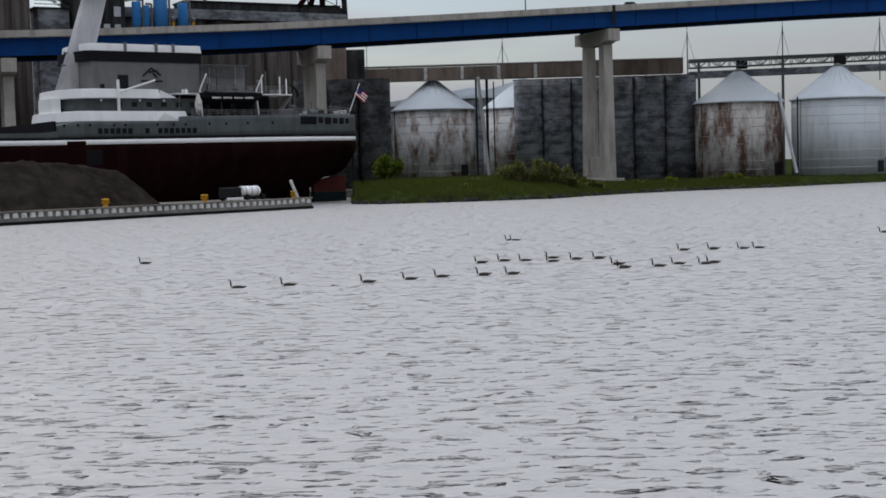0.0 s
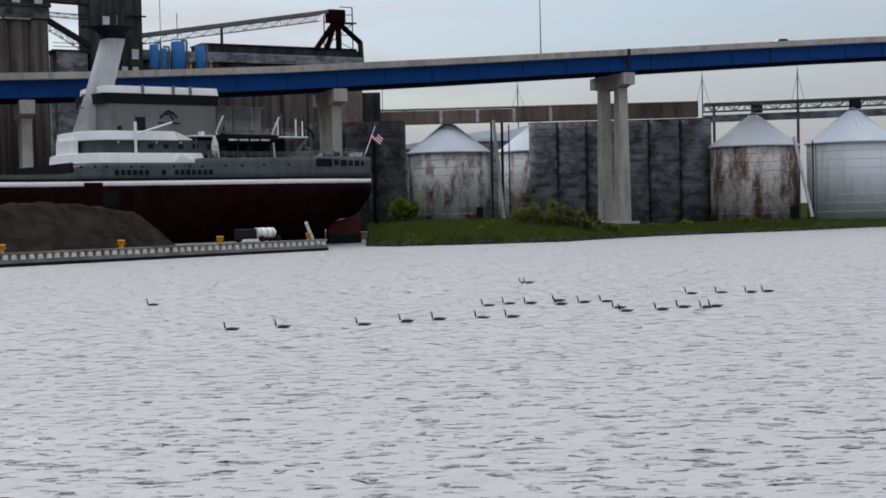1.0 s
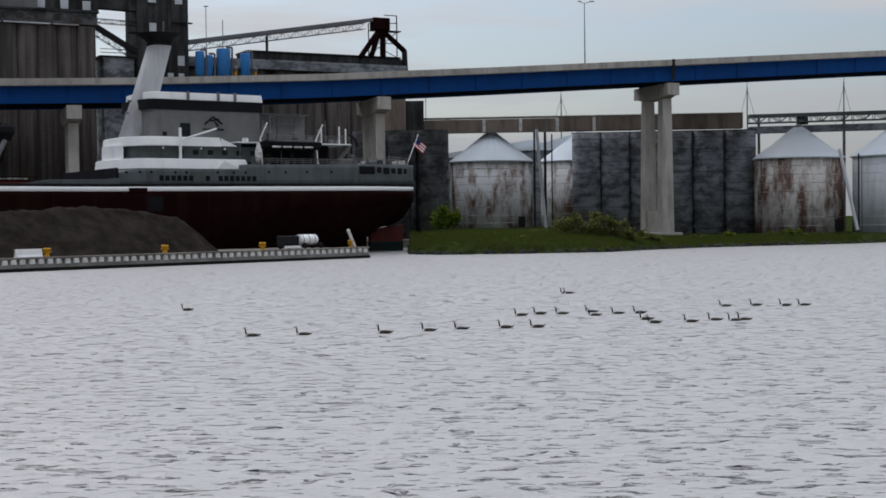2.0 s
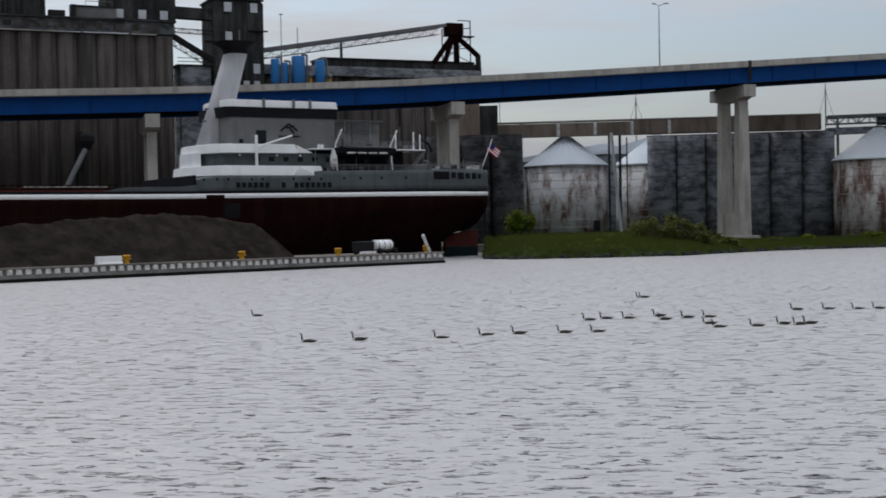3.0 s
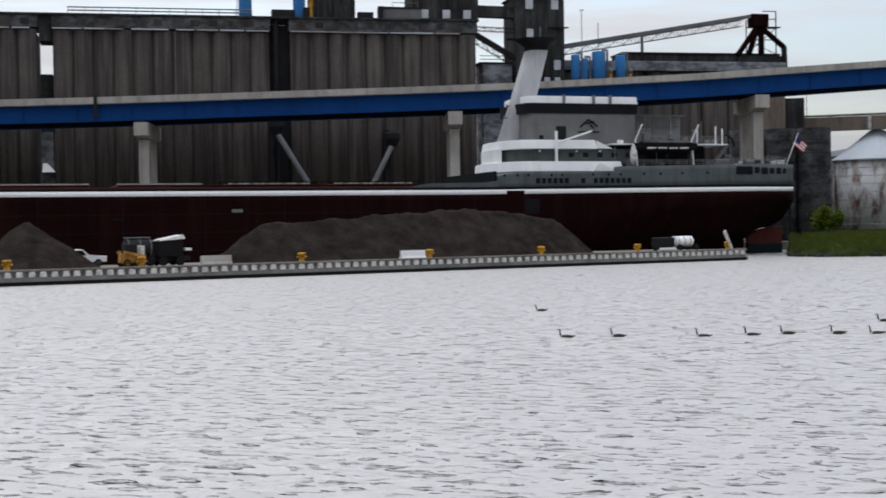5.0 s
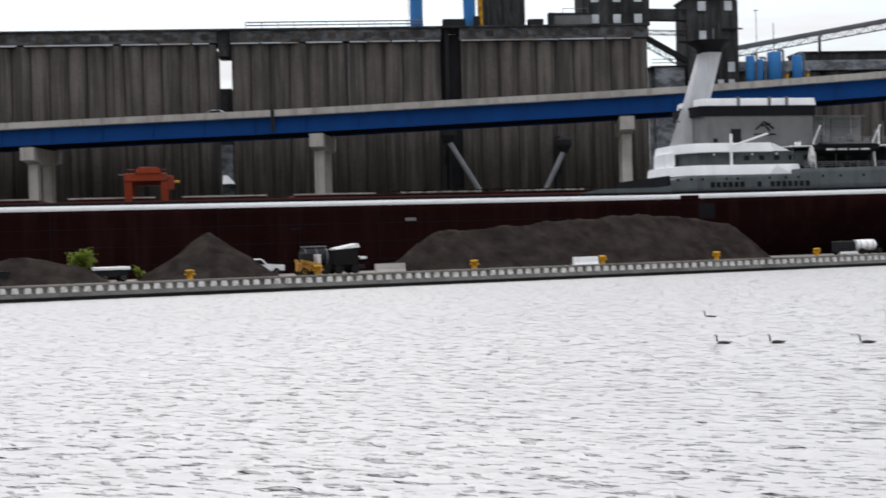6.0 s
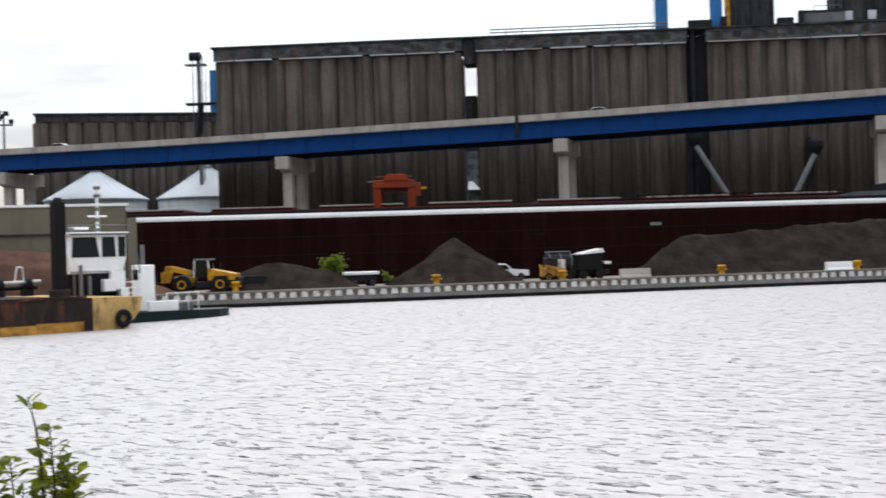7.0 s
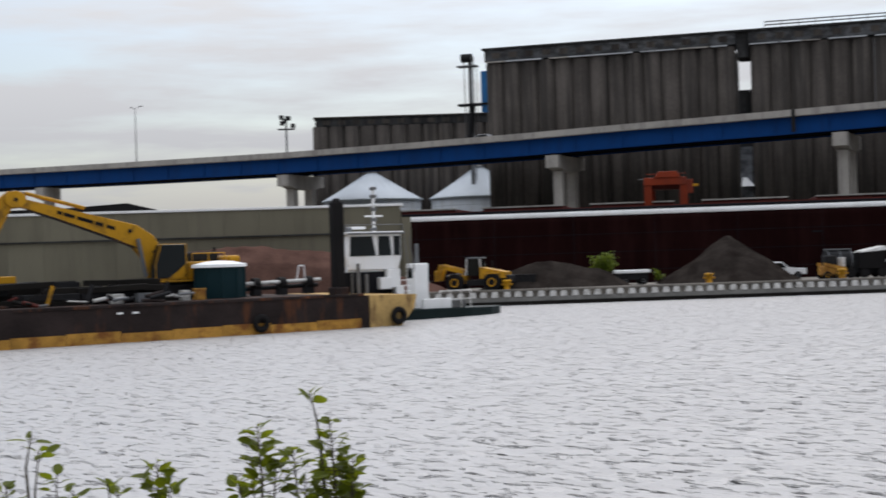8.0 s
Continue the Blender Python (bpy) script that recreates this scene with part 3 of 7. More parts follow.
    part("wall", box(-3.3, 5.2, 0, 7, -0.01, 11), SILO_DARK, h)
    for i in range(9):
        part("rib", box(-3.2 + i, -2.95 + i, -0.1, 0.02, 0, 11), SILO_DARK, h)
    part("duct", rod((-5.8, 0, 0), (-5.8, 0, 11), 1.2, 16), TANK_BLUE, h, "blue sheet metal duct")
    part("duct", rod((-3.7, -0.4, 0), (-3.7, -0.4, 11), 0.5, 12), YELLOW, h)
    part("fan", box(-7.4, -4.6, -0.8, 0.8, 0, 1.6, 0.1), DARK_STEEL, h)
    v = thing("blue_riser", ELEV @ pose(18.9, 268.5, 45.4), "blue steel riser with a caged ladder", "riser")
    part("casing", box(-1.2, 1.2, -0.6, 1.4, -0.01, 11, 0.05), TANK_BLUE, v)
    part("ladder", truss((-1.6, -0.6, 11), (-1.6, -0.6, 0), 0.1, 0.6, 14), STEEL_GREY, v)
    s = thing("roof_shed", ELEV @ pose(49.6, 268, 45.4), "small pale metal shed on the elevator roof", "shed")
    part("wall", box(-3.7, 3.7, 0, 3, -0.01, 2.2, 0.04), PALE_GREY, s)
    part("roof", extrude([(-3.9, 2.2), (3.9, 2.2), (3.9, 2.45), (-3.9, 2.55)], -0.2, 3.2), DARK_STEEL, s)
    part("guard_rail", rod((-2, 0.2, 3.4), (3, 0.2, 3.4), 0.06, 6, bm=rod((-2, 0.2, 2.4), (-2, 0.2, 3.4), 0.06, 6, bm=rod((3, 0.2, 2.4), (3, 0.2, 3.4), 0.06, 6))), STEEL_GREY, s)

    # tower and the bridges to it
    t = thing("elevator_tower", ELEV @ pose(78.4, 272, 0), "tall dark concrete elevator tower with boarded windows", "tower")
    part("shaft", box(-5.1, 5.1, 0, 9, 1, 51, 0.15), SILO_DARK, t)
    part("corner_shaft", box(1.2, 5.3, -0.3, 0.0, 1, 50.6, 0.08), SILO_DARK, t)
    part("roof", box(-5.4, 5.4, -0.5, 9.3, 51, 51.35, 0.05), DARK_STEEL, t)
    part("balcony", box(2, 6.0, -1.0, 0.1, 44.8, 45.0), DARK_STEEL, t)
    for x, z, w, hh in ((-2.1, 48.6, 1.6, 1.9), (3.3, 48.6, 1.5, 1.9), (-2.0, 42.6, 1.4, 2.0), (3.7, 36.3, 1.4, 2.0), (1.5, 33.6, 1.2, 1.2), (3.7, 33.6, 1.2, 1.2)):
        part("window", box(x - w / 2, x + w / 2, -0.42, -0.25, z, z + hh, 0.03), WINDOW_PALE, t)
        part("window_frame", box(x - w / 2 - 0.12, x + w / 2 + 0.12, -0.36, -0.28, z - 0.12, z + hh + 0.12), DARK_STEEL, t)
    c = thing("gallery_bridge", ELEV @ pose(0, 272, 0), "enclosed dark conveyor bridge between headhouse and tower", "conveyor")
    part("casing", bar((64.6, 1.5, 48.2), (73.4, 1.5, 48.0), 2.4, 2.2), SILO_DARK, c)
    part("walkway", truss((64, 0.6, 45.0), (73.4, 0.6, 44.7), 0.8, 1.2, 6), DARK_STEEL, c)
    part("sloped_conveyor", bar((64.6, 0.6, 43.8), (73.3, 0.6, 38.8), 0.9, 1.0, bm=truss((64.6, 0.6, 43.2), (73.3, 0.6, 38.2), 1.3, 1.0, 8)), DARK_STEEL, c)
    s = thing("transfer_house", ELEV @ pose(70.2, 273, 0), "weathered pale metal transfer house beside the tower", "shed")
    part("wall", box(-3.4, 2.7, 0, 6, 1, 37.6), SILO_PALE, s)
    part("roof", box(-4.2, 2.9, -0.3, 6.2, 37.6, 37.9, 0.05), DARK_STEEL, s)
    part("guard_rail", rod((-4, 0, 39.2), (2.8, 0, 39.2), 0.07, 6, bm=rod((-4, 0, 38.5), (2.8, 0, 38.5), 0.07, 6)), DARK_STEEL, s)

    a = thing("elevator_annex", ELEV @ pose(83.7, 274, 0), "lower concrete elevator annex with a dark roof gallery", "grain elevator")
    tube_row("silo", 0, 49.5, 0.2, 1, 36.6, 8, SILO_GREY, a, 0.5)
    part("core", box(0.5, 49, 3, 12, 1, 36.5), SILO_GREY, a)
    part("cornice", box(-0.2, 49.8, -0.3, 12, 36.62, 38.6, 0.05), SILO_PALE, a)
    part("gallery", box(14, 49, 2, 9, 38.62, 40.3), SILO_DARK, a)
    part("gallery_roof", box(13.8, 49.4, 1.7, 9.3, 40.3, 40.7, 0.05), DARK_STEEL, a)
    # dust collectors on the annex
    for x, r, z1, z0 in ((89.6, 1.4, 39.6, 33), (94.2, 1.0, 38.9, 33), (86.6, 0.75, 38.2, 33), (84.7, 0.9, 38.9, 33)):
        q = thing("dust_collector", ELEV @ pose(x, 267.6, 0), "blue cylindrical dust collector with pale pipes", "tank", "dust collectors")
        body = part("tank", lathe([(r * 0.3, z0), (r, z0 + 1.6), (r, z1 - 0.15), (r * 0.9, z1)], 20), TANK_BLUE, q)
        for p in body.data.polygons:
            p.use_smooth = abs(p.normal.z) < 0.9
        for dx in (-0.5, 0.5):
            part("leg", rod((dx * r, 0.2, 20), (dx * r, 0.2, z0 + 1), 0.12, 6), DARK_STEEL, q)
        pp = rod((r + 0.35, -0.2, z0), (r + 0.35, -0.2, z1 + 0.3), 0.22, 8)
        rod((r + 0.35, -0.2, z1 + 0.3), (r - 0.8, 0, z1 + 0.35), 0.22, 8, bm=pp)
        part("pipe", pp, STEEL_GREY, q, "pale steel pipe")
    for x in (92.0, 96.2):
        q = thing("fan_unit", ELEV @ pose(x, 267.4, 33.2), "grey fan on a yellow stand beside a dust collector", "fan")
        part("housing", rod((-0.4, 0, 2.5), (0.4, 0, 2.5), 0.5, 14), STEEL_GREY, q)
        part("stand", box(-0.22, 0.22, -0.3, 0.3, -13, 2.05), YELLOW, q)
    # inclined conveyor and its head frame
    c = thing("inclined_conveyor", ELEV @ pose(0, 272, 0), "long inclined lattice conveyor with a support post", "conveyor")
    part("belt_casing", bar((83.2, 3, 41.4), (127, 3, 48.6), 1.5, 0.7), STEEL_GREY, c)
    part("lattice", truss((83.2, 3, 40.9), (124, 3, 47.6), 1.3, 1.4, 26, 0.07), STEEL_GREY, c)
    part("post", bar((101.6, 3, 38), (101.6, 3, 43.7), 0.45, 0.45), DARK_STEEL, c)
    part("light_post", rod((92, 3, 40), (92, 3, 46.5), 0.08, 6), DARK_STEEL, c)
    f = thing("conveyor_head_frame", ELEV @ pose(128.2, 274, 0), "rusty conveyor head with splayed spouts in a steel frame", "conveyor head")
    part("head", box(-2.4, 1.6, 0, 2.2, 46.2, 48.9, 0.2), HULL_RED, f)
    for q in ((-5.2, 40.2), (-2.6, 40.5), (5.4, 42.0)):
        part("spout", rod((-0.4, 1, 46.6), (q[0], 1, q[1]), 0.6, 10), HULL_RED, f)
    part("spout", rod((0.2, 1, 46.6), (0.2, 1, 40.5), 0.65, 10), HULL_RED, f)
    part("spout_elbow", rod((5.4, 1, 42.2), (5.6, 1, 37), 0.6, 10), DARK_STEEL, f)
    fr = bmesh.new()
    for x in (-3.2, 3.6):
        rod((x, 1, 40), (x, 1, 47.6 if x < 0 else 49.6), 0.13, 6, bm=fr)
    for z in (43.5, 46, 48):
        rod((-3.2, 1, min(z, 47.5)), (3.6, 1, z), 0.1, 6, bm=fr)
    rod((-3.2, 1, 43.5), (3.6, 1, 40.5), 0.08, 6, bm=fr)
    rod((-3.2, 1, 40.5), (3.6, 1, 46), 0.08, 6, bm=fr)
    rod((0.6, 1, 49.6), (3.6, 1, 49.6), 0.1, 6, bm=fr)
    part("frame", fr, DARK_STEEL, f)
    part("platform", box(1.0, 4.2, 0, 2.2, 46.0, 46.2), DARK_STEEL, f)
    b = thing("head_base", ELEV @ pose(128.2, 275, 0), "dark concrete base house under the conveyor head", "shed")
    part("wall", box(-5, 5.5, 0.5, 8, 38.6, 40.2), SILO_DARK, b)

    w = thing("lower_elevator", LOW @ pose(0, 305, 0), "lower concrete grain elevator with a flat roof gallery", "grain elevator")
    tube_row("silo", -22.9, 22, 0, 1, 33.7, 13, SILO_GREY, w, 0.6)
    part("core", box(-22, 22, 1.1, 10, 1, 33.6), SILO_GREY, w)
    part("gallery", box(-22.3, 22, 0.3, 8, 33.72, 35.5, 0.05), SILO_DARK, w)
    part("gallery_roof", box(-22.7, 22.3, -0.1, 8.3, 35.5, 35.8), SILO_GREY, w)
    for i in range(13):
        part("gallery_window", box(-20.6 + i * 3.3, -19.0 + i * 3.3, 0.2, 0.295, 34.1, 35.1), SILO_GREY, w)
    l = thing("bucket_elevator", ELEV @ pose(-74.2, 278, 0), "lattice bucket elevator tower with a round head and blue leg", "conveyor tower")
    part("lattice", truss((-1.6, 0, 46), (-1.6, 0, 29), 0.1, 1.8, 14, 0.09), STEEL_GREY, l)
    part("lattice", truss((0, 1.5, 46), (0, 1.5, 1), 0.1, 1.8, 24, 0.1), STEEL_GREY, l)
    part("head", rod((-2.0, -0.5, 45.4), (0.2, -0.5, 45.4), 0.9, 14), DARK_STEEL, l)
    part("casing", box(-0.7, 0.0, -0.2, 0.6, 1, 45, 0.05), STEEL_GREY, l)
    part("ladder_cage", truss((1.2, -0.4, 44), (1.2, -0.4, 29), 0.1, 0.8, 18, 0.07), STEEL_GREY, l)
    part("leg", box(2.0, 3.4, -0.5, 0.9, 34, 42.5, 0.05), TANK_BLUE, l, "blue steel leg casing")
    part("platform", box(-3, 1.2, -1, 1.4, 43.6, 43.85), STEEL_GREY, l)
    part("platform", box(-3, 4, -1, 1.4, 35.5, 35.9), DARK_STEEL, l)
    part("spout", rod((0, 0, 36), (-1, 0, 26), 0.7, 10), DARK_STEEL, l)


def hoop(r, z, h, proud, seg=48):
    """A thin band round a cylinder."""
    return loft([[(q * math.cos(a), q * math.sin(a), w) for q, w in ((r - 0.05, z - h), (r + proud, z - h), (r + proud, z + h), (r - 0.05, z + h))] for a in [2 * math.pi * k / seg for k in range(seg + 1)]], caps=False)


def steel_silo(c, r, z_eave, z_peak, mat, base, label):
    s = thing("steel_silo", pose(c.x, c.y, 0), label, "silo", "round steel grain silos")
    wall = part("wall", lathe([(r, base - 1), (r, z_eave)], 64), mat, s)
    for k in range(1, 9):
        z = base + (z_eave - base) * k / 9
        part("hoop", hoop(r, z, 0.05, 0.02), mat, s)
    for p in wall.data.polygons:
        p.use_smooth = abs(p.normal.z) < 0.5
    roof = part("roof", lathe([(r + 0.4, z_eave - 0.1), (r + 0.4, z_eave + 0.12), (r * 0.13, z_peak - 0.35), (r * 0.12, z_peak)], 44), ROOF_WHITE, s, "pale conical metal roof")
    rb = bmesh.new()
    for i in range(22):
        a = radians(360 / 22 * i)
        rod((r * math.cos(a) * 0.99, r * math.sin(a) * 0.99, z_eave + 0.2), (r * 0.15 * math.cos(a), r * 0.15 * math.sin(a), z_peak - 0.28), 0.07, 4, bm=rb)
    part("roof_rib", rb, ROOF_WHITE, roof)
    part("vent_cap", lathe([(r * 0.1, z_peak), (r * 0.1, z_peak + 0.3), (0.2, z_peak + 0.7)], 16), STEEL_GREY, roof)
    lad = truss((0, 0, z_eave), (0, 0, base), 0.1, 0.6, 16, 0.05)
    part("ladder", lad, DARK_STEEL, s, m=pose(-r * 0.93, -r * 0.40, 0, 0, 0, -65))
    part("hatch", box(-0.9, 0.9, -0.12, 0.1, 0, 2.2, 0.04), DARK_STEEL, s, m=pose(r * 0.72, -r * 0.72, base + 0.6, 0, 0, 45))
    return s


def build_right_silos():
    def sp(az, d, r):
        return polar(az, d + r)
    steel_silo(sp(-0.25, 278, 8.5), 8.5, 16.5, 22.7, STEEL_RUST, 2.5, "rust-streaked round steel silo with a conical roof")
    steel_silo(sp(3.45, 303, 9.1), 9.1, 17.4, 24.1, STEEL_RUST, 2.5, "rust-streaked steel silo half behind a concrete one")
    steel_silo(sp(12.15, 278, 8.7), 8.7, 16.2, 22.5, STEEL_RED, 1.2, "heavily rusted round steel silo with a conical roof")
    steel_silo(sp(16.0, 278, 9.0), 9.0, 16.3, 22.7, STEEL_PALE, 1.2, "pale grey round steel silo with a conical roof")
    # the pair seen under the far end of the bridge
    for x, z in ((-9.8, 22.4), (13.0, 22.9)):
        c = LOW @ Vector((x, 294, 0))
        steel_silo(c, 10.3, 16.6, z, STEEL_PALE, 1.2, "pale steel silo with a white conical roof")
    back = 1.067
    set_back = Matrix.Translation((0, 0, EYE * (1 - back))) @ Matrix.Scale(back, 4)
    c = polar(6.7, 270)
    e = thing("concrete_silos", set_back @ pose(c.x, c.y, 0, 0, 0, -6.7), "blackened concrete silo block by the shore", "silo")
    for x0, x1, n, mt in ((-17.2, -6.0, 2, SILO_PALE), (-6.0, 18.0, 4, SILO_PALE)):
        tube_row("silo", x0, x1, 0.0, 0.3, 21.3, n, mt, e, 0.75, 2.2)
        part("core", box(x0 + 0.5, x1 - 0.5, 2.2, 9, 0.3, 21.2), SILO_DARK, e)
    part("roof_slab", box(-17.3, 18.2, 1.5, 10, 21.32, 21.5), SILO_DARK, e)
    c = polar(-4.0, 258)
    e = thing("concrete_silos", pose(c.x, c.y, 0, 0, 0, 3), "blackened concrete silos behind the ship's stern", "silo")
    tube_row("silo", -9, 9, 0, 0.3, 21.6, 3, SILO_MID, e, 1.0, 2.4)
    # brown conveyor gallery over the silo tops, in bays
    c = polar(4, 264)
    g = thing("conveyor_gallery", set_back @ pose(c.x, c.y, 0, 0, 0, -3), "long brown enclosed conveyor gallery on the silo tops", "conveyor")
    for i in range(9):
        x0 = -35 + i * 7.0
        part("casing", box(x0 + 0.05, x0 + 6.95, 2, 5, 21.52, 24.0 + (0.25 if i > 3 else 0), 0.04), BROWN_GALLERY, g)
        part("bay_frame", box(x0 - 0.3, x0 + 0.3, 1.85, 5.1, 21.51, 24.05), FENDER if i in (2, 3, 4, 5) else BROWN_GALLERY, g)
    part("roof", box(-35, 28, 1.9, 5.1, 24.28, 24.45), CONCRETE, g)
    part("walkway", box(-35, -7, 1.2, 1.9, 21.35, 21.5), STEEL_GREY, g)
    for x in (-9.4, -31):
        part("leg", bar((x, 3.5, 1.5), (x, 3.5, 21.5), 0.5, 0.5), DARK_STEEL, g)
    # building parts behind the stern, under the bridge
    s = thing("stair_house", pose(*polar(-4.3, 276), 0, 0, 4), "tan concrete stair house behind the ship", "building")
    part("wall", box(-5, 2.6, 0, 6, 1, 30.2), BROWN_GALLERY, s)
    part("wing", box(2.6, 6.2, 1, 6, 1, 28.6), SILO_DARK, s)
    part("roof_box", box(-1.0, 2.2, 0.2, 4, 30.2, 31.6), WINDOW_PALE, s)
    part("stair_frame", truss((6.6, 0, 31.2), (6.6, 0, 22), 0.1, 1.4, 9, 0.07), STEEL_GREY, s)
    # leaning down pipes, masts and the lattice conveyor over the right-hand silos
    for az, dz, top in ((1.75, 0.25, 22.5), (13.95, 0.45, 17.5)):
        p = thing("down_spout", pose(0, 0, 0), "pale slanting grain spout between two silos", "pipe", "slanting spouts")
        part("pipe", rod(polar(az - dz / 2, 276, top), polar(az + dz, 274, 2.0), 0.32, 10), STEEL_PALE, p)
        part("frame", bar(polar(az - 0.22, 284, 1), polar(az - 0.22, 284, top), 0.4, 0.4), DARK_STEEL, p)
        part("frame", bar(polar(az + 0.5, 275, 1), polar(az + 0.5, 275, top - 1), 0.25, 0.25), DARK_STEEL, p)
    for az, z0, z1 in ((2.65, 25.0, 31.1), (10.15, 24.5, 32.0), (13.9, 14.8, 32.2), (17.6, 23.4, 32.0)):
        m = thing("cable_mast", pose(*polar(az, 298), 0, 0, -az), "lattice mast with stay cables over the silos", "mast", "cable masts")
        part("lattice", truss((0, 0, z1), (0, 0, z0 if z0 < 20 else z0 - 3), 0.1, 0.8, 16, 0.13), STEEL_GREY, m)
        st = bmesh.new()
        for dx in (-1.7, 1.9):
            rod((0, 0, z1 - 0.6), (dx, 0, max(z0, 23.6)), 0.045, 5, bm=st)
        part("stay", st, STEEL_GREY, m)
        part("finial", rod((0, 0, z1), (0, 0, z1 + 0.9), 0.06, 5), STEEL_GREY, m)
    c = thing("lattice_conveyor", pose(0, 0, 0), "long grey lattice conveyor bridge over the silos", "conveyor")
    p, q = polar(10.2, 300, 26.1), polar(27, 325, 27.3)
    part("lattice", truss(p, q, 1.7, 2.2, 44, 0.13), STEEL_GREY, c)
    part("casing", bar(p + Vector((0, 0, -0.35)), q + Vector((0, 0, -0.35)), 1.6, 0.55), STEEL_GREY, c)
    part("walkway", bar(p + Vector((0, 0, -3.2)), q + Vector((0, 0, -3.2)), 2.4, 1.4), SILO_PALE, c)
    for az in (10.6, 13.9, 17.9, 22):
        part("bent", bar(polar(az, 302, 1), polar(az, 302, 25.6), 0.5, 0.5), STEEL_GREY, c)
        part("brace", bar(polar(az - 0.35, 302, 22.9), polar(az + 0.35, 302, 22.9), 0.3, 0.3), STEEL_GREY, c)
    for az in (12.3, 16.1):
        part("drive_house", box(-1.2, 1.2, -0.8, 0.8, 24.0, 26.0, 0.1), DARK_STEEL, c, m=pose(*polar(az, 302), 0, 0, -az))
    # low pale roofs behind
    for az, d, w, z in ((0.6, 330, 22, 19.5), (3.0, 320, 12, 20.5)):
        b = thing("warehouse", pose(*polar(az, d), 0, 0, -az), "pale metal warehouse behind the silos", "warehouse", "warehouses")
        part("wall", box(-w, w, 0, 20, 1, z), SILO_PALE, b)
        part("roof", extrude([(-w - 0.5, z), (w + 0.5, z), (w * 0.2, z + 4.0)], -0.5, 20.5), ROOF_WHITE, b)


# ---- quay ----
def build_quay():
    ob = part("quay_ground", box(-260, 128.1, 126.75, 141.2, -2, 1.3), EARTH, m=QUAY)
    tagged(ob, "earth and gravel quay beside the moored ship", "ground", kind="structure")
    w = thing("quay_wall", QUAY, "low quay wall with pale fender blocks over dark timber", "quay wall", kind="structure")
    part("timber_waler", box(-260, 128.3, 126.2, 126.74, -1, 0.34), TIMBER, w)
    part("sheet_wall", box(-260, 128.25, 126.35, 126.74, 0.345, 0.74), GREY_SHEET, w)
    part("back_wall", box(-260, 128.25, 126.5, 126.74, 0.745, 1.26), EARTH, w)
    part("coping", box(-260, 128.3, 126.3, 127.3, 1.265, 1.46, 0.03), EARTH, w)
    blk = None
    x = -40.0
    rnd = random.Random(4)
    while x < 127.9:
        if blk is None:
            b = bmesh.new()
            b = loft([[(-a, 0.3, z), (a, 0.3, z), (a, 0.0, z), (-a, 0.0, z)] for z, a in ((0.75, 0.31), (0.85, 0.31), (1.15, 0.26), (1.255, 0.22))], bm=b)
            blk = part("fender_block", b, FENDER, w, m=QUAY_FENDER @ pose(x, 0, 0))
        else:
            shared("fender_block", blk, w, pose(x + rnd.uniform(-0.06, 0.06), 126.19 + rnd.uniform(0, 0.04), rnd.uniform(-0.03, 0.02), 0, 0, rnd.uniform(-3, 3)))
        x += 1.06
    # a stretch of plank laid against the end
    p = thing("leaning_plank", QUAY @ pose(126.9, 127.6, 1.42, 0, -28, 0), "pale plank leaning at the quay's end", "plank")
    part("board", box(-0.2, 0.2, -0.1, 0.1, 0, 2.6, 0.02), FENDER, p)


QUAY_FENDER = pose(0, 126.19, 0)


def bollard(x):
    b = thing("mooring_bollard", QUAY @ pose(x, 127.9, 1.3), "yellow painted double-headed mooring bollard on the quay", "bollard", "bollards along the quay")
    part("base", box(-0.55, 0.55, -0.4, 0.4, 0, 0.12, 0.02), YELLOW, b)
    body = part("post", lathe([(0.42, 0.1), (0.33, 0.25), (0.3, 0.85), (0.5, 1.0), (0.52, 1.15), (0.4, 1.25)], 16), YELLOW, b)
    for p in body.data.polygons:
        p.use_smooth = abs(p.normal.z) < 0.9
    part("horn", rod((-0.62, 0, 0.72), (0.62, 0, 0.72), 0.12, 8), YELLOW, b)
    for c in b.children:
        c.data.transform(Matrix.Scale(0.85, 4))
    return b


def ridge_height(x, y, peaks, slope):
    """Height of a slope that falls from the line through the peaks."""
    best = -9.0
    for k in range(max(1, len(peaks) - 1)):
        ax, ay, az = peaks[k]
        bx, by, bz = peaks[min(k + 1, len(peaks) - 1)]
        L = (bx - ax) ** 2 + (by - ay) ** 2
        u = 0.0 if L == 0 else max(0.0, min(1.0, ((x - ax) * (bx - ax) + (y - ay) * (by - ay)) / L))
        best = max(best, az + (bz - az) * u - slope * math.hypot(x - ax - (bx - ax) * u, y - ay - (by - ay) * u))
    return best


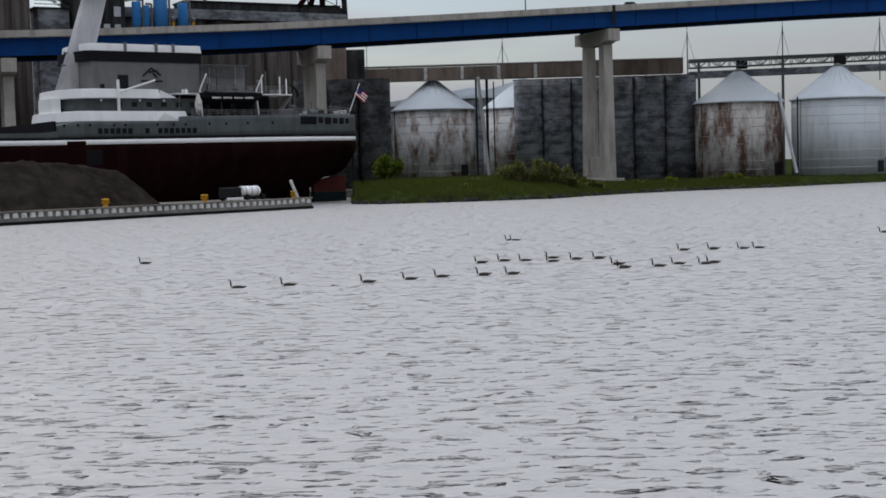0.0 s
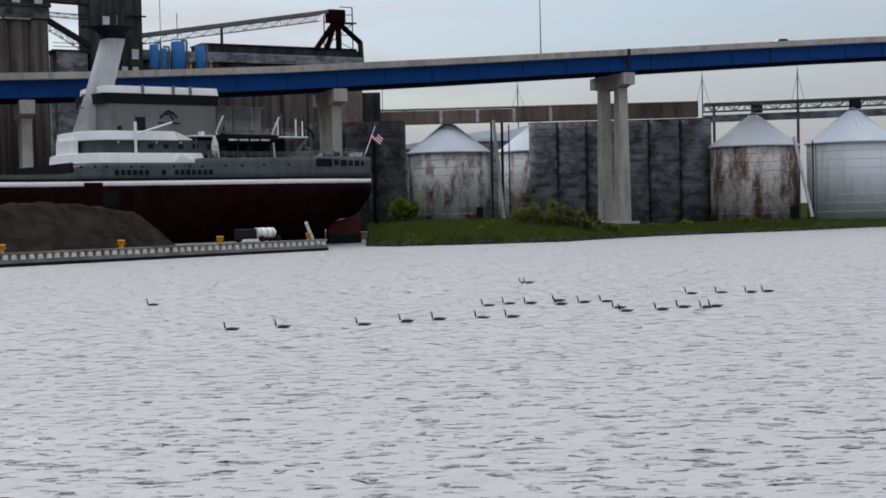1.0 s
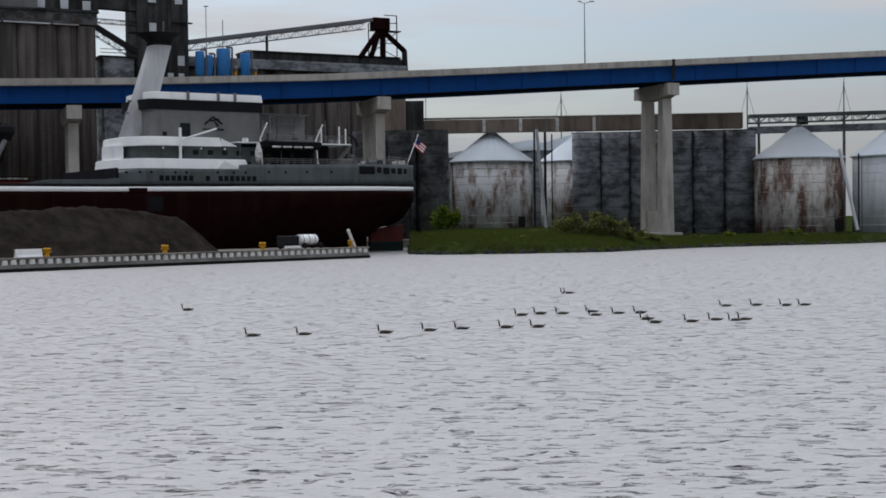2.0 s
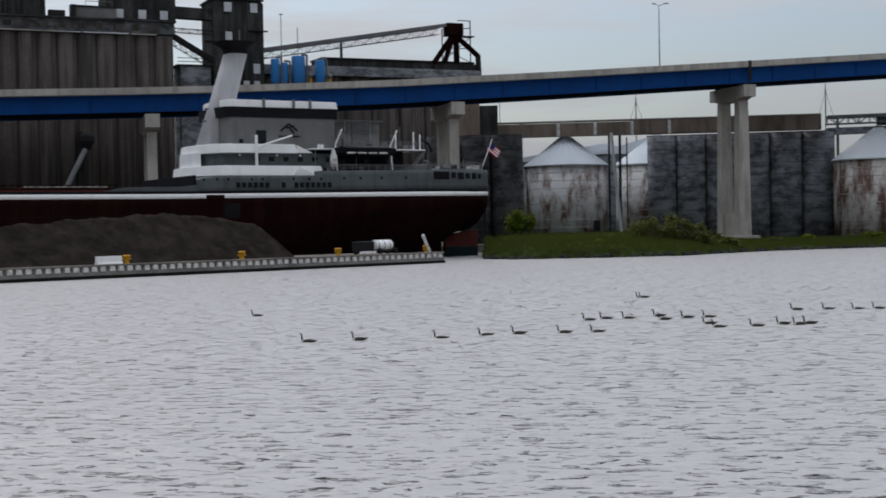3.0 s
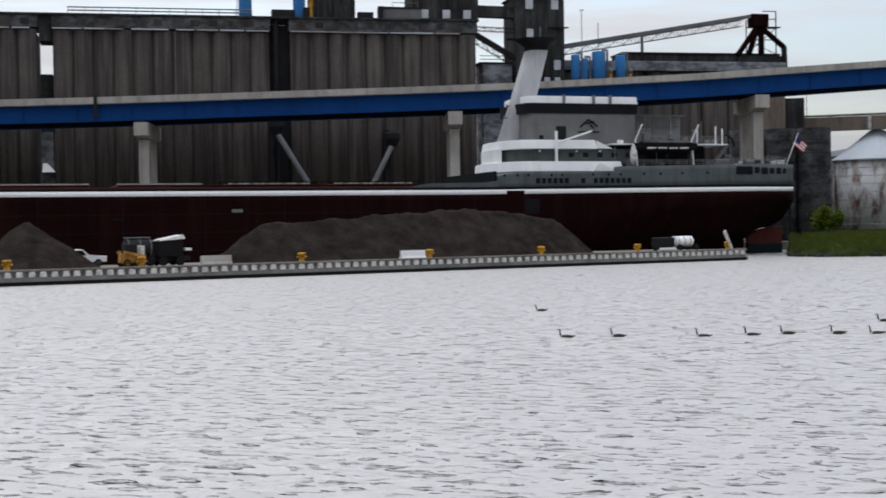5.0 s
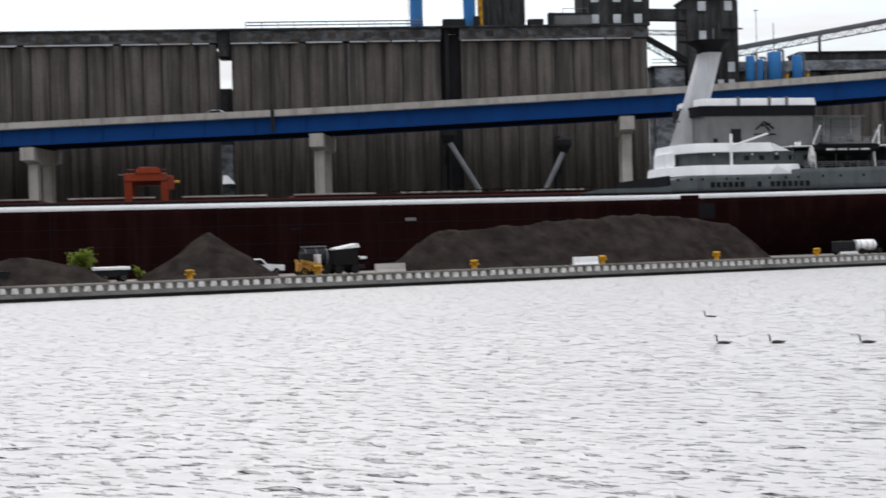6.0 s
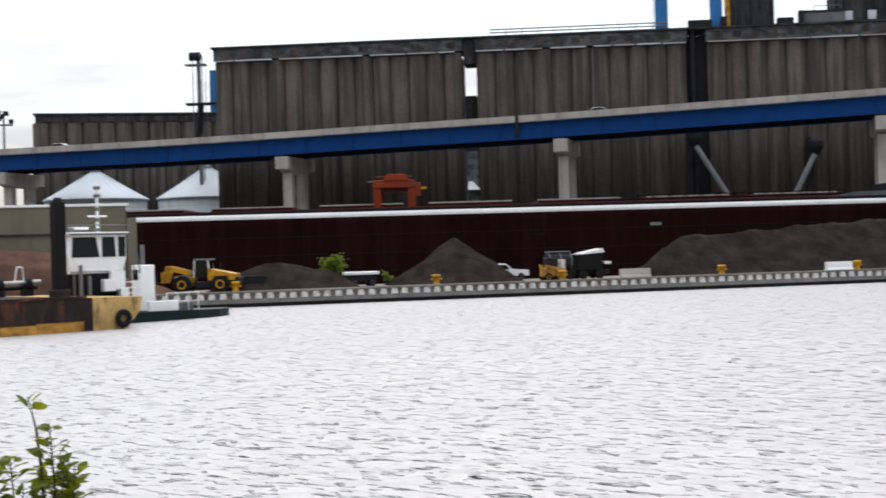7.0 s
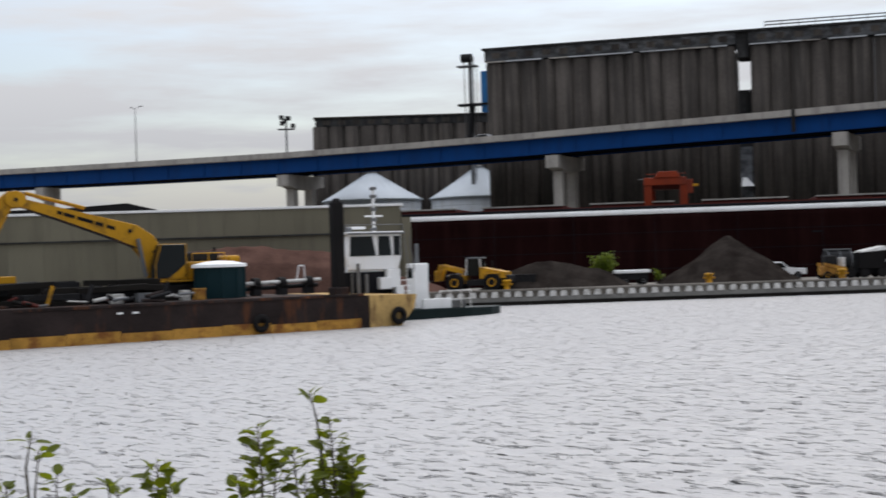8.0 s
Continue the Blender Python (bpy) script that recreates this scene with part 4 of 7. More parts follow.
def heap(name, label, mat, peaks, x0, x1, y0, y1, base, slope=0.72, seed=0, step=0.45):
    """A dumped pile: the highest of several slopes, roughened."""
    nx, ny = int((x1 - x0) / step), int((y1 - y0) / step)
    bm = bmesh.new()
    grid = []
    for i in range(nx + 1):
        line = []
        for j in range(ny + 1):
            x, y = x0 + (x1 - x0) * i / nx, y0 + (y1 - y0) * j / ny
            h = ridge_height(x, y, peaks, slope)
            h += noise.noise((x * 0.35, y * 0.35, seed)) * 0.35 + noise.noise((x * 1.3, y * 1.3, seed)) * 0.14 + noise.noise((x * 3.1, y * 3.1, seed)) * 0.05
            toe = -0.06 if j in (0, ny) else min(h, 0.12 + h * 0.985)
            line.append(bm.verts.new((x, y, base + max(-0.06, toe))))
        grid.append(line)
    for a, c in zip(grid, grid[1:]):
        for j in range(ny):
            if max(v.co.z for v in (a[j], c[j], c[j + 1], a[j + 1])) > base:
                bm.faces.new((a[j], c[j], c[j + 1], a[j + 1]))
    for v in [v for v in bm.verts if not v.link_faces]:
        bm.verts.remove(v)
    ob = part(name, bm, mat, m=QUAY, smooth=True)
    return tagged(ob, label, "gravel pile", "stone piles on the quay", "stuff")


def build_piles():
    ridge = [(58.6, 132.0, 1.2), (64.2, 133.8, 4.25), (73.5, 134.4, 4.56), (80.8, 134.4, 5.05), (86, 134.4, 5.3), (90.7, 134.4, 5.59), (96.3, 134.4, 5.17), (103.2, 134.2, 4.45)]
    heap("gravel_pile", "long dark brown crushed stone pile beside the ship", GRAVEL, ridge, 54, 112, 127.5, 140.8, 1.3, 0.84, 1)
    heap("gravel_pile", "pointed cone of dark crushed stone", GRAVEL, [(39.4, 134.6, 4.62), (39.7, 134.6, 4.5)], 31, 48, 127.4, 141, 1.3, 0.66, 2)
    heap("gravel_pile", "low lumpy pile of dark crushed stone", GRAVEL, [(17.4, 132, 1.9), (18.5, 132, 2.2), (20.8, 132.5, 2.65), (23, 132, 2.45), (25.6, 132, 2.0)], 13.5, 30.5, 127.6, 137, 1.3, 0.6, 3)
    heap("gravel_pile", "reddish crushed stone pile before the shed", GRAVEL_PINK, [(-13, 130.4, 4.4), (-8, 130.4, 5.0), (-2, 130.4, 4.4), (1, 130.2, 3.9), (6, 130, 1.9), (9.5, 130, 1.2)], -19, 14, 127.4, 134.0, 1.3, 0.62, 5)
    for i, x in enumerate((126.5, 111.4, 96.8, 81.5, 65.8, 48.5, 35.6, 16.4)):
        bollard(x)


def barrier(x, y, l, mat, label):
    b = thing("concrete_barrier", QUAY @ pose(x, y, 1.3), label, "barrier", "concrete barriers")
    part("block", loft([[(-l / 2, -a, z), (l / 2, -a, z), (l / 2, a, z), (-l / 2, a, z)] for z, a in ((0, 0.36), (0.2, 0.36), (0.42, 0.22), (1.0, 0.16))]), mat, b)


def wheel(parent, x, y, z, r, w, rim_mat):
    t = part("wheel", lathe([(r * 0.55, -w / 2), (r * 0.93, -w / 2), (r, -w * 0.35), (r, w * 0.35), (r * 0.93, w / 2), (r * 0.55, w / 2)], 20), BLACK, parent, m=pose(x, y, z, 90, 0, 0))
    part("rim", lathe([(r * 0.2, -w * 0.44), (r * 0.4, -w * 0.52), (r * 0.48, -w * 0.52), (r * 0.48, w * 0.52), (r * 0.4, w * 0.52), (r * 0.2, w * 0.44)], 16), rim_mat, t)
    return t


def build_quay_vehicles():
    barrier(79.2, 127.7, 3.0, WHITE, "white painted concrete barrier on the quay edge")
    barrier(56.2, 127.8, 3.2, CONCRETE, "grey concrete barrier block on the quay edge")
    # wheel loader, arms away from the piles
    l = thing("wheel_loader", QUAY @ pose(13.6, 130.0, 1.3, 0, 0, 158), "yellow wheel loader with raised arms and no bucket", "wheel loader")
    part("engine_hood", loft([[(-3.6, -1.1, z0), (-3.6, 1.1, z0), (-3.6, 1.1, z1), (-3.6, -1.1, z1)] if k == 0 else [(-0.9, -1.15, 1.3), (-0.9, 1.15, 1.3), (-0.9, 1.15, 2.45), (-0.9, -1.15, 2.45)] for k, z0, z1 in ((0, 1.3, 1.9), (1, 0, 0))]), YELLOW, l)
    part("counterweight", box(-4.0, -3.55, -1.1, 1.1, 0.8, 1.6, 0.1), DARK_STEEL, l)
    part("front_frame", box(0.6, 2.6, -0.55, 0.55, 0.8, 1.7, 0.1), YELLOW, l)
    part("chassis", box(-3.4, 0.7, -0.7, 0.7, 0.6, 1.15), DARK_STEEL, l)
    cab = part("cab", loft([[(-1.0, -0.8, 1.6), (0.75, -0.8, 1.6), (0.75, 0.8, 1.6), (-1.0, 0.8, 1.6)], [(-0.95, -0.75, 3.3), (0.45, -0.75, 3.3), (0.45, 0.75, 3.3), (-0.95, 0.75, 3.3)]]), GLASS, l, "dark glazed cab")
    part("cab_roof", box(-1.1, 0.6, -0.9, 0.9, 3.3, 3.45, 0.05), STEEL_GREY, cab)
    l.scale = (0.93, 0.93, 0.93)
    for x in (-0.98, 0.62):
        part("pillar", bar((x, -0.84, 1.6), (x * 0.85, -0.8, 3.3), 0.17, 0.17), FENDER, cab)
        part("pillar", bar((x, 0.84, 1.6), (x * 0.85, 0.8, 3.3), 0.12, 0.12), FENDER, cab)
    for x, rm in ((-2.2, YELLOW), (1.7, YELLOW)):
        for y in (-1.15, 1.15):
            wheel(l, x, y, 0.92, 0.92, 0.66, rm)
    for y in (-0.75, 0.75):
        part("lift_arm", bar((0.9, y, 2.0), (3.3, y, 2.6), 0.22, 0.42, bm=bar((3.25, y, 2.75), (3.75, y, 1.2), 0.22, 0.4)), YELLOW, l)
    part("cylinder", rod((0.9, 0, 1.9), (2.9, 0, 1.6), 0.12, 8), STEEL_GREY, l)
    part("coupler", box(3.6, 3.9, -1.1, 1.1, 1.1, 2.2, 0.06), YELLOW, l, "yellow quick coupler plate")
    for y in (-0.5, 0.5):
        part("fork", box(3.85, 5.0, y - 0.08, y + 0.08, 1.05, 1.15, 0.02), DARK_STEEL, l)
    part("mudguard", box(-2.9, -1.5, -1.5, 1.5, 1.75, 1.85, 0.04), YELLOW, l)
    part("exhaust", rod((-2.0, 0.3, 2.3), (-2.0, 0.3, 3.1), 0.07, 8), DARK_STEEL, l)
    for x in (-3.2, -2.6, -2.0):
        part("hood_vent", box(x - 0.2, x + 0.2, -1.17, -1.13, 1.5, 1.8), DARK_STEEL, l)
    k = thing("skip_container", QUAY @ pose(18.2, 130.6, 1.3), "dark steel skip standing beside the low stone pile", "container")
    part("body", loft([[(-a, -0.9, z), (a, -0.9, z), (a, 0.9, z), (-a, 0.9, z)] for z, a in ((0, 0.95), (1.35, 1.25))]), DARK_STEEL, k)
    part("rim", box(-1.3, 1.3, -0.95, 0.95, 1.36, 1.46, 0.03), BLACK, k)
    for x in (-0.7, 0, 0.7):
        part("rib", box(x - 0.06, x + 0.06, -1.0, -0.9, 0.05, 1.3), DARK_STEEL, k)
    # white flatbed trailer, pick-up, trucks
    t = thing("flatbed_trailer", QUAY @ pose(29.9, 135.2, 1.3), "white flatbed trailer with a dark undercarriage", "trailer")
    part("bed", box(-1.8, 1.6, -1, 1, 1.15, 1.45, 0.05), WHITE, t)
    for x in (-0.9, 0.9):
        wheel(t, x, -0.9, 0.4, 0.4, 0.3, STEEL_GREY)
        wheel(t, x, 0.9, 0.4, 0.4, 0.3, STEEL_GREY)
    part("underframe", box(-1.6, 1.4, -0.8, 0.8, 0.5, 1.15), DARK_STEEL, t)
    p = thing("pickup_truck", QUAY @ pose(45.9, 138.3, 1.3), "white pick-up truck parked behind the pile", "pickup truck")
    part("body", extrude([(-2.4, 0.45), (2.5, 0.45), (2.5, 1.05), (0.6, 1.15), (0.0, 1.75), (-1.2, 1.75), (-2.0, 1.1), (-2.4, 1.0)], -0.9, 0.9, 0.05), WHITE, p)
    part("window", extrude([(-1.85, 1.15), (0.4, 1.15), (-0.05, 1.65), (-1.15, 1.65)], -0.92, 0.92), GLASS, p)
    for x in (-1.6, 1.6):
        for y in (-0.8, 0.8):
            wheel(p, x, y, 0.38, 0.38, 0.26, STEEL_GREY)
    s = thing("skid_loader", QUAY @ pose(48.3, 130.6, 1.3), "small worn orange loader on the quay", "loader")
    part("body", box(-0.9, 0.9, -0.8, 0.8, 0.4, 1.3, 0.1), BARGE_YELLOW, s)
    part("cab", box(-0.6, 0.4, -0.6, 0.6, 1.3, 2.3, 0.08), DARK_STEEL, s)
    part("arm", bar((-0.9, -0.85, 1.5), (1.3, -0.85, 1.0), 0.15, 0.3), BARGE_YELLOW, s)
    part("arm", bar((-0.9, 0.85, 1.5), (1.3, 0.85, 1.0), 0.15, 0.3), BARGE_YELLOW, s)
    part("mast", box(1.0, 1.35, -0.6, 0.6, 0.3, 2.1, 0.04), FENDER, s)
    for x in (-0.55, 0.55):
        for y in (-0.85, 0.85):
            wheel(s, x, y, 0.4, 0.4, 0.3, YELLOW)
    for x, top, lab in ((49.9, 0, "dark tank truck with a rounded blue-grey drum"), (53.1, 1, "dark truck with a white tarpaulin over its load")):
        t = thing("dump_truck", QUAY @ pose(x, 132.6, 1.3), lab, "truck", "trucks on the quay")
        if top:
            part("box_body", box(-1.4, 1.2, -1.1, 1.1, 0.9, 2.6, 0.06), BLACK, t)
        else:
            part("drum", rod((-1.3, 0, 1.85), (1.2, 0, 1.85), 0.95, 20), DARK_STEEL, t)
            for x in (-1.2, 0.0, 1.1):
                part("band", rod((x - 0.05, 0, 1.85), (x + 0.05, 0, 1.85), 0.97, 20), STEEL_GREY, t)
        part("chassis", box(-1.6, 2.2, -0.5, 0.5, 0.5, 0.9), DARK_STEEL, t)
        if top:
            part("tarpaulin", loft([[(-1.5, -1.15, 2.5), (1.4, -1.15, 2.7), (1.4, 1.15, 2.7), (-1.5, 1.15, 2.5)], [(-0.6, -0.9, 2.75), (1.3, -0.9, 3.1), (1.3, 0.9, 3.1), (-0.6, 0.9, 2.75)]]), FENDER, t)
            part("lamp_box", box(1.5, 2.2, -0.9, 0.9, 1.5, 1.75), WHITE, t)
        else:
            part("walkway", box(-1.3, 1.2, -0.45, 0.45, 2.8, 2.92, 0.03), STEEL_GREY, t)
        for wx in (-0.9, 0.9):
            for y in (-0.95, 0.95):
                wheel(t, wx, y, 0.48, 0.48, 0.3, DARK_STEEL)
    # tank truck by the ship's stern
    t = thing("tank_truck", QUAY @ pose(121.6, 133.0, 1.3), "white tank trailer with a dark tractor unit", "tank truck")
    tk = part("tank", rod((0.4, 0, 1.15), (3.2, 0, 1.15), 0.68, 22), WHITE, t)
    part("end_cap", rod((3.2, 0, 1.15), (3.5, 0, 1.15), 0.68, 22, 0.45), WHITE, t)
    for x in (0.8, 1.8, 2.8):
        part("band", rod((x - 0.05, 0, 1.15), (x + 0.05, 0, 1.15), 0.695, 22), PALE_GREY, t)
    part("tractor", box(-2.6, -0.3, -0.95, 0.95, 0.4, 1.7, 0.12), DARK_STEEL, t)
    part("chassis", box(-2.6, 4.2, -0.5, 0.5, 0.3, 0.45), DARK_STEEL, t)
    part("bumper", box(-2.9, -0.1, -1.05, -0.95, 0.1, 0.42, 0.03), WHITE, t)
    for x in (-2.0, 0.8, 3.6):
        for y in (-0.8, 0.8):
            wheel(t, x, y, 0.38, 0.38, 0.3, DARK_STEEL)


# ---- ship ----
B = 22.9


def stripe_z(x):
    return float(np.interp(x, [-222, -190, -50, 0, 7], [9.9, 9.25, 9.05, 9.3, 9.45]))


def keel(x):
    """Underside of the counter stern."""
    return float(np.interp(x, [-46, -24, -12, -6, -2.6, -1.8, 0.4, 2.6, 3.6, 4.3, 4.6, 5.3], [-6, -2.5, -0.5, 0.9, 2.05, 2.96, 3.8, 4.15, 4.7, 5.6, 6.6, 7.6]))


def half_breadth(x, z):
    f = 1.0
    if x > -14:
        f = math.sqrt(max(0.0, 1 - ((x + 14) / 19.3) ** 2))
    if x < -195:
        f = math.sqrt(max(0.02, 1 - ((-195 - x) / 28.0) ** 2))
    if x > -46:
        low = keel(x)
        reach = float(np.interp(x, [-46, -40, -20, -6, 0, 5], [2.0, 9.0, 9.5, 7.0, 5.0, 2.4]))
        f *= float(np.clip((z - low) / reach, 0.0, 1)) ** 0.62 * 0.985 + 0.015
    return B / 2 * f


def hull_band(ship, name, mat, lo, hi, off=0.0, x0=-222, x1=5.3, label="", steps=8):
    xs = [-222, -218, -214, -209, -204, -199, -195, -185, -170, -140, -110, -80, -62, -55, -54, -51, -48.2, -46.3, -44, -40, -34, -28.2, -28, -24, -20, -17, -14, -11, -8, -5, -3, -1, 0.4, 1.6, 2.8, 3.6, 4.1, 4.5, 4.85, 5.1, 5.25]
    rings = []
    for x in [v for v in xs if x0 <= v <= x1]:
        zl, zh = lo(x), hi(x)
        zz = [zl + (zh - zl) * i / steps for i in range(steps + 1)]
        rings.append([(x, B / 2 - half_breadth(x, z) - off, z) for z in zz] + [(x, B / 2 + half_breadth(x, z) + off, z) for z in reversed(zz)])
    ob = part(name, loft(rings), mat, ship, label)
    for p in ob.data.polygons:
        p.use_smooth = abs(p.normal.z) < 0.8
    return ob


def quarter_top(x):
    return float(np.interp(x, [-47, -46.3, -46.2, -28.2, -28, -11, 0, 7], [9.9, 11.6, 12.1, 12.2, 12.85, 13.1, 13.3, 13.4]))


def rail(parent, x0, x1, y, z, n, h=1.1):
    bm = bmesh.new()
    for k in range(n + 1):
        x = x0 + (x1 - x0) * k / n
        rod((x, y, z), (x, y, z + h), 0.04, 5, bm=bm)
    for f in (0.45, 0.75, 1.0):
        rod((x0, y, z + h * f), (x1, y, z + h * f), 0.035, 5, bm=bm)
    return part("guard_rail", bm, PALE_GREY, parent)


def deck_plan(x0, x1, y0, y1, nose):
    """Outline of a deckhouse with a rounded forward end."""
    pts = [(x1, y0), (x1, y1), (x0 + nose, y1)]
    for i in range(9):
        a = radians(90 - 180 * i / 8)
        pts.append((x0 + nose - nose * math.cos(a), (y0 + y1) / 2 + (y1 - y0) / 2 * math.sin(a)))
    pts.append((x0 + nose, y0))
    out = []
    for p in pts:
        if not out or (Vector(p) - Vector(out[-1])).length > 1e-3:
            out.append(p)
    return out


def slab(outline, z0, z1, grow=0.0, bev=0.0):
    cx = sum(p[0] for p in outline) / len(outline)
    cy = sum(p[1] for p in outline) / len(outline)
    g = lambda p, s: (p[0] + (p[0] - cx) * s, p[1] + (p[1] - cy) * s)
    bm = loft([[(*p, z0) for p in outline], [(*g(p, grow), z1) for p in outline]])
    if bev:
        bmesh.ops.bevel(bm, geom=bm.edges[:], offset=bev, segments=2, profile=0.5, affect="EDGES")
    return bm


def build_ship():
    s = thing("bulk_carrier", SHIP, "long laker with an oxide red hull and white aft cabins", "ship")
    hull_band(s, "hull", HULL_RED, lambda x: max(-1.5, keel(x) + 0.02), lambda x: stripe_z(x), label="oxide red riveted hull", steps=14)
    hull_band(s, "sheer_stripe", WHITE, lambda x: stripe_z(x), lambda x: stripe_z(x) + 0.62, 0.03, label="white stripe along the hull", steps=2)
    hull_band(s, "deck_edge", HULL_BLACK, lambda x: stripe_z(x) + 0.62, lambda x: stripe_z(x) + 1.0, 0.0, label="black band over the white stripe", steps=2)
    hull_band(s, "quarter_bulwark", SHIP_GREY, lambda x: stripe_z(x) + 1.0, lambda x: max(stripe_z(x) + 1.01, quarter_top(x)), 0.02, -46.3, label="grey bulwark round the stern", steps=4)
    for y in (0.0, B - 0.15):
        part("sloped_bulwark", extrude([(-60, 9.95), (-46.32, 9.95), (-46.32, 10.9), (-48.6, 10.66), (-56, 10.6)], y, y + 0.15), SHIP_GREY, s)
    # flat black panel over the pale quarter front, painting a recess's shade
    part("recess_front", box(-46.75, -46.4, 0.5, B - 0.5, 9.92, 12.2), HULL_BLACK, s, "black panel painting the recess shade before the quarterdeck")
    part("rudder", extrude([(-1.7, -1.2), (4.3, -1.2), (4.35, 4.05), (2.0, 3.9), (0.3, 3.6), (-1.7, 2.8)], B / 2 - 0.4, B / 2 + 0.4, 0.12), HATCH_RED, s, "red rudder under the stern")
    part("boot_paint", extrude([(-1.75, -1.2), (4.36, -1.2), (4.38, 1.55), (-1.75, 1.55)], B / 2 - 0.43, B / 2 + 0.43, 0.1), TUG_GREEN, s, "dark green paint on the rudder foot")
    part("skeg", extrude([(-14, -1.2), (-2.6, -1.2), (-2.6, 2.2), (-6, 2.0), (-14, 1.5)], B / 2 - 1.0, B / 2 + 1.0, 0.2), HULL_RED, s)
    # hull plating seams and marks
    for z in (2.2, 4.5, 6.8):
        part("plate_seam", box(-190, -47, -0.03, -0.002, z, z + 0.06), HULL_BLACK, s)
    for i in range(14):
        part("plate_seam", box(-188 + i * 10.2, -187.94 + i * 10.2, -0.028, -0.002, 0, 9.0), HULL_BLACK, s)
    part("draught_patch", box(-82.6, -81.2, -0.035, -0.004, 7.0, 7.4), PALE_GREY, s)
    part("draught_patch", box(-97.4, -96.2, -0.035, -0.004, 6.2, 6.4), HULL_BLACK, s)
    part("rust_patch", box(-45.2, -42.6, -0.045, -0.035, 8.95, 9.55), HULL_RED, s)
    part("gangway_port", box(-42.6, -40.4, -0.035, -0.005, 6.4, 8.4), HULL_BLACK, s)
    # the name on the quarter, as plain bars
    for x0, n in ((-40.9, 6), (-34.2, 1), (-32.3, 7)):
        for k in range(n):
            part("name_bar", box(x0 + k * 0.85, x0 + k * 0.85 + 0.62, -0.05, -0.025, 10.5, 11.22), HULL_BLACK, s, "black lettering bar")
    port = part("porthole", rod((0, 0.02, 0), (0, -0.05, 0), 0.19, 12), GLASS, s, m=pose(-45.5, 0, 11.6))
    for x, z in ((-43.6, 11.65), (-42, 11.65), (-38.6, 11.65), (-37, 11.65), (-32.4, 11.7), (-30, 11.7), (-28.2, 11.7), (-24.6, 11.8), (-22, 11.8), (-18.6, 11.85), (-14.6, 11.9)):
        shared("porthole", port, s, pose(x, 0, z))
    # solid black boxes paint the darkness inside the fairleads
    for x, w, z0, z1 in ((-8.3, 1.5, 11.7, 12.85), (-5.9, 0.45, 11.9, 12.8), (-4.4, 0.7, 11.75, 12.75), (-2.8, 0.55, 11.85, 12.7), (-1.2, 0.6, 11.8, 12.75), (0.3, 0.5, 11.9, 12.7)):
        y = B / 2 - half_breadth(x, 12)
        part("fairlead", box(-w, w, -0.12, 0.4, z0, z1, 0.15), HULL_BLACK, s, "black box standing for an unlit fairlead opening", m=pose(x, y - 0.02, 0, 0, 0, np.degrees(np.arctan2(half_breadth(x - 1, 12) - half_breadth(x + 1, 12), 2))))
    # deck, hatches and gantry
    part("main_deck", box(-200, -8, 1, B - 1, 9.7, 9.9), HATCH_RED, s)
    part("deck_coaming", box(-205, -52, 0.05, 0.3, 9.9, 10.25), HATCH_RED, s, "dark red deck edge coaming")
    hx = -210.0
    hat = None
    while hx < -62:
        if hat is None:
            hat = part("hatch_cover", box(0, 10.6, 4.5, 18.5, 9.9, 10.8, 0.05), HATCH_RED, s, "dark red steel hatch cover", m=pose(hx, 0, 0))
            rim = part("hatch_rim", box(-0.1, 10.7, 4.25, 4.5, 10.7, 10.88), CONCRETE, s, m=pose(hx, 0, 0))
        else:
            shared("hatch_cover", hat, s, pose(hx, 0, 0))
            if hx < -56 and hat is not None:
                shared("hatch_rim", rim, s, pose(hx, 0, 0))
        hx += 14.2
    part("deck_pipe", rod((-90, 2.2, 10.4), (-56, 2.2, 10.4), 0.16, 8), HULL_RED, s)
    part("deck_fence", truss((-84, 1.2, 10.9), (-57, 1.2, 10.9), 0.9, 0.1, 26, 0.05), HULL_RED, s)
    g = part("hatch_gantry", box(-117.9, -112.5, 3.4, 19.5, 12.85, 13.85, 0.08), ORANGE, s, "rusty orange travelling hatch crane")
    for x in (-117.4, -112.9):
        for y in (4, 19):
            part("gantry_leg", loft([[(x - w, y - 0.4, z), (x + w, y - 0.4, z), (x + w, y + 0.4, z), (x - w, y + 0.4, z)] for z, w in ((9.9, 0.6), (10.3, 0.6), (10.4, 0.48), (12.86, 0.48))]), ORANGE, g)
    part("gantry_cab", extrude([(-116.6, 13.8), (-113.2, 13.8), (-113.7, 14.6), (-116.0, 14.6)], 3.2, 4.6, 0.06), ORANGE, g)
    part("gantry_motor", box(-112.5, -111.7, 3.6, 4.6, 11.7, 13.5, 0.06), ORANGE, g)
    part("gantry_motor", box(-111.9, -111.0, 3.8, 4.4, 12.6, 12.9, 0.04), YELLOW, g)
    part("gantry_rail", rod((-118.6, 4, 13.7), (-117.8, 4, 13.7), 0.06, 6), PALE_GREY, g)
    part("gantry_rail", rod((-117.6, 3.6, 14.3), (-112.6, 3.6, 14.3), 0.04, 6), ORANGE, g)
    # aft deckhouses
    part("lower_house", slab(deck_plan(-41, -20, 3.0, 19.9, 3.0), 9.6, 12.3), SHIP_GREY, s, "grey lower deckhouse")
    for y in (4.0, 8.0):
        part("pillar", rod((-41.6, y, 9.9), (-41.6, y, 12.3), 0.14, 8), WHITE, s)
    part("bridge_wing_skirt", slab(deck_plan(-44.6, -26.4, 2.4, 20.5, 3.6), 12.25, 13.65, -0.035, 0.06), WHITE, s, "white bulwark of the cabin deck")
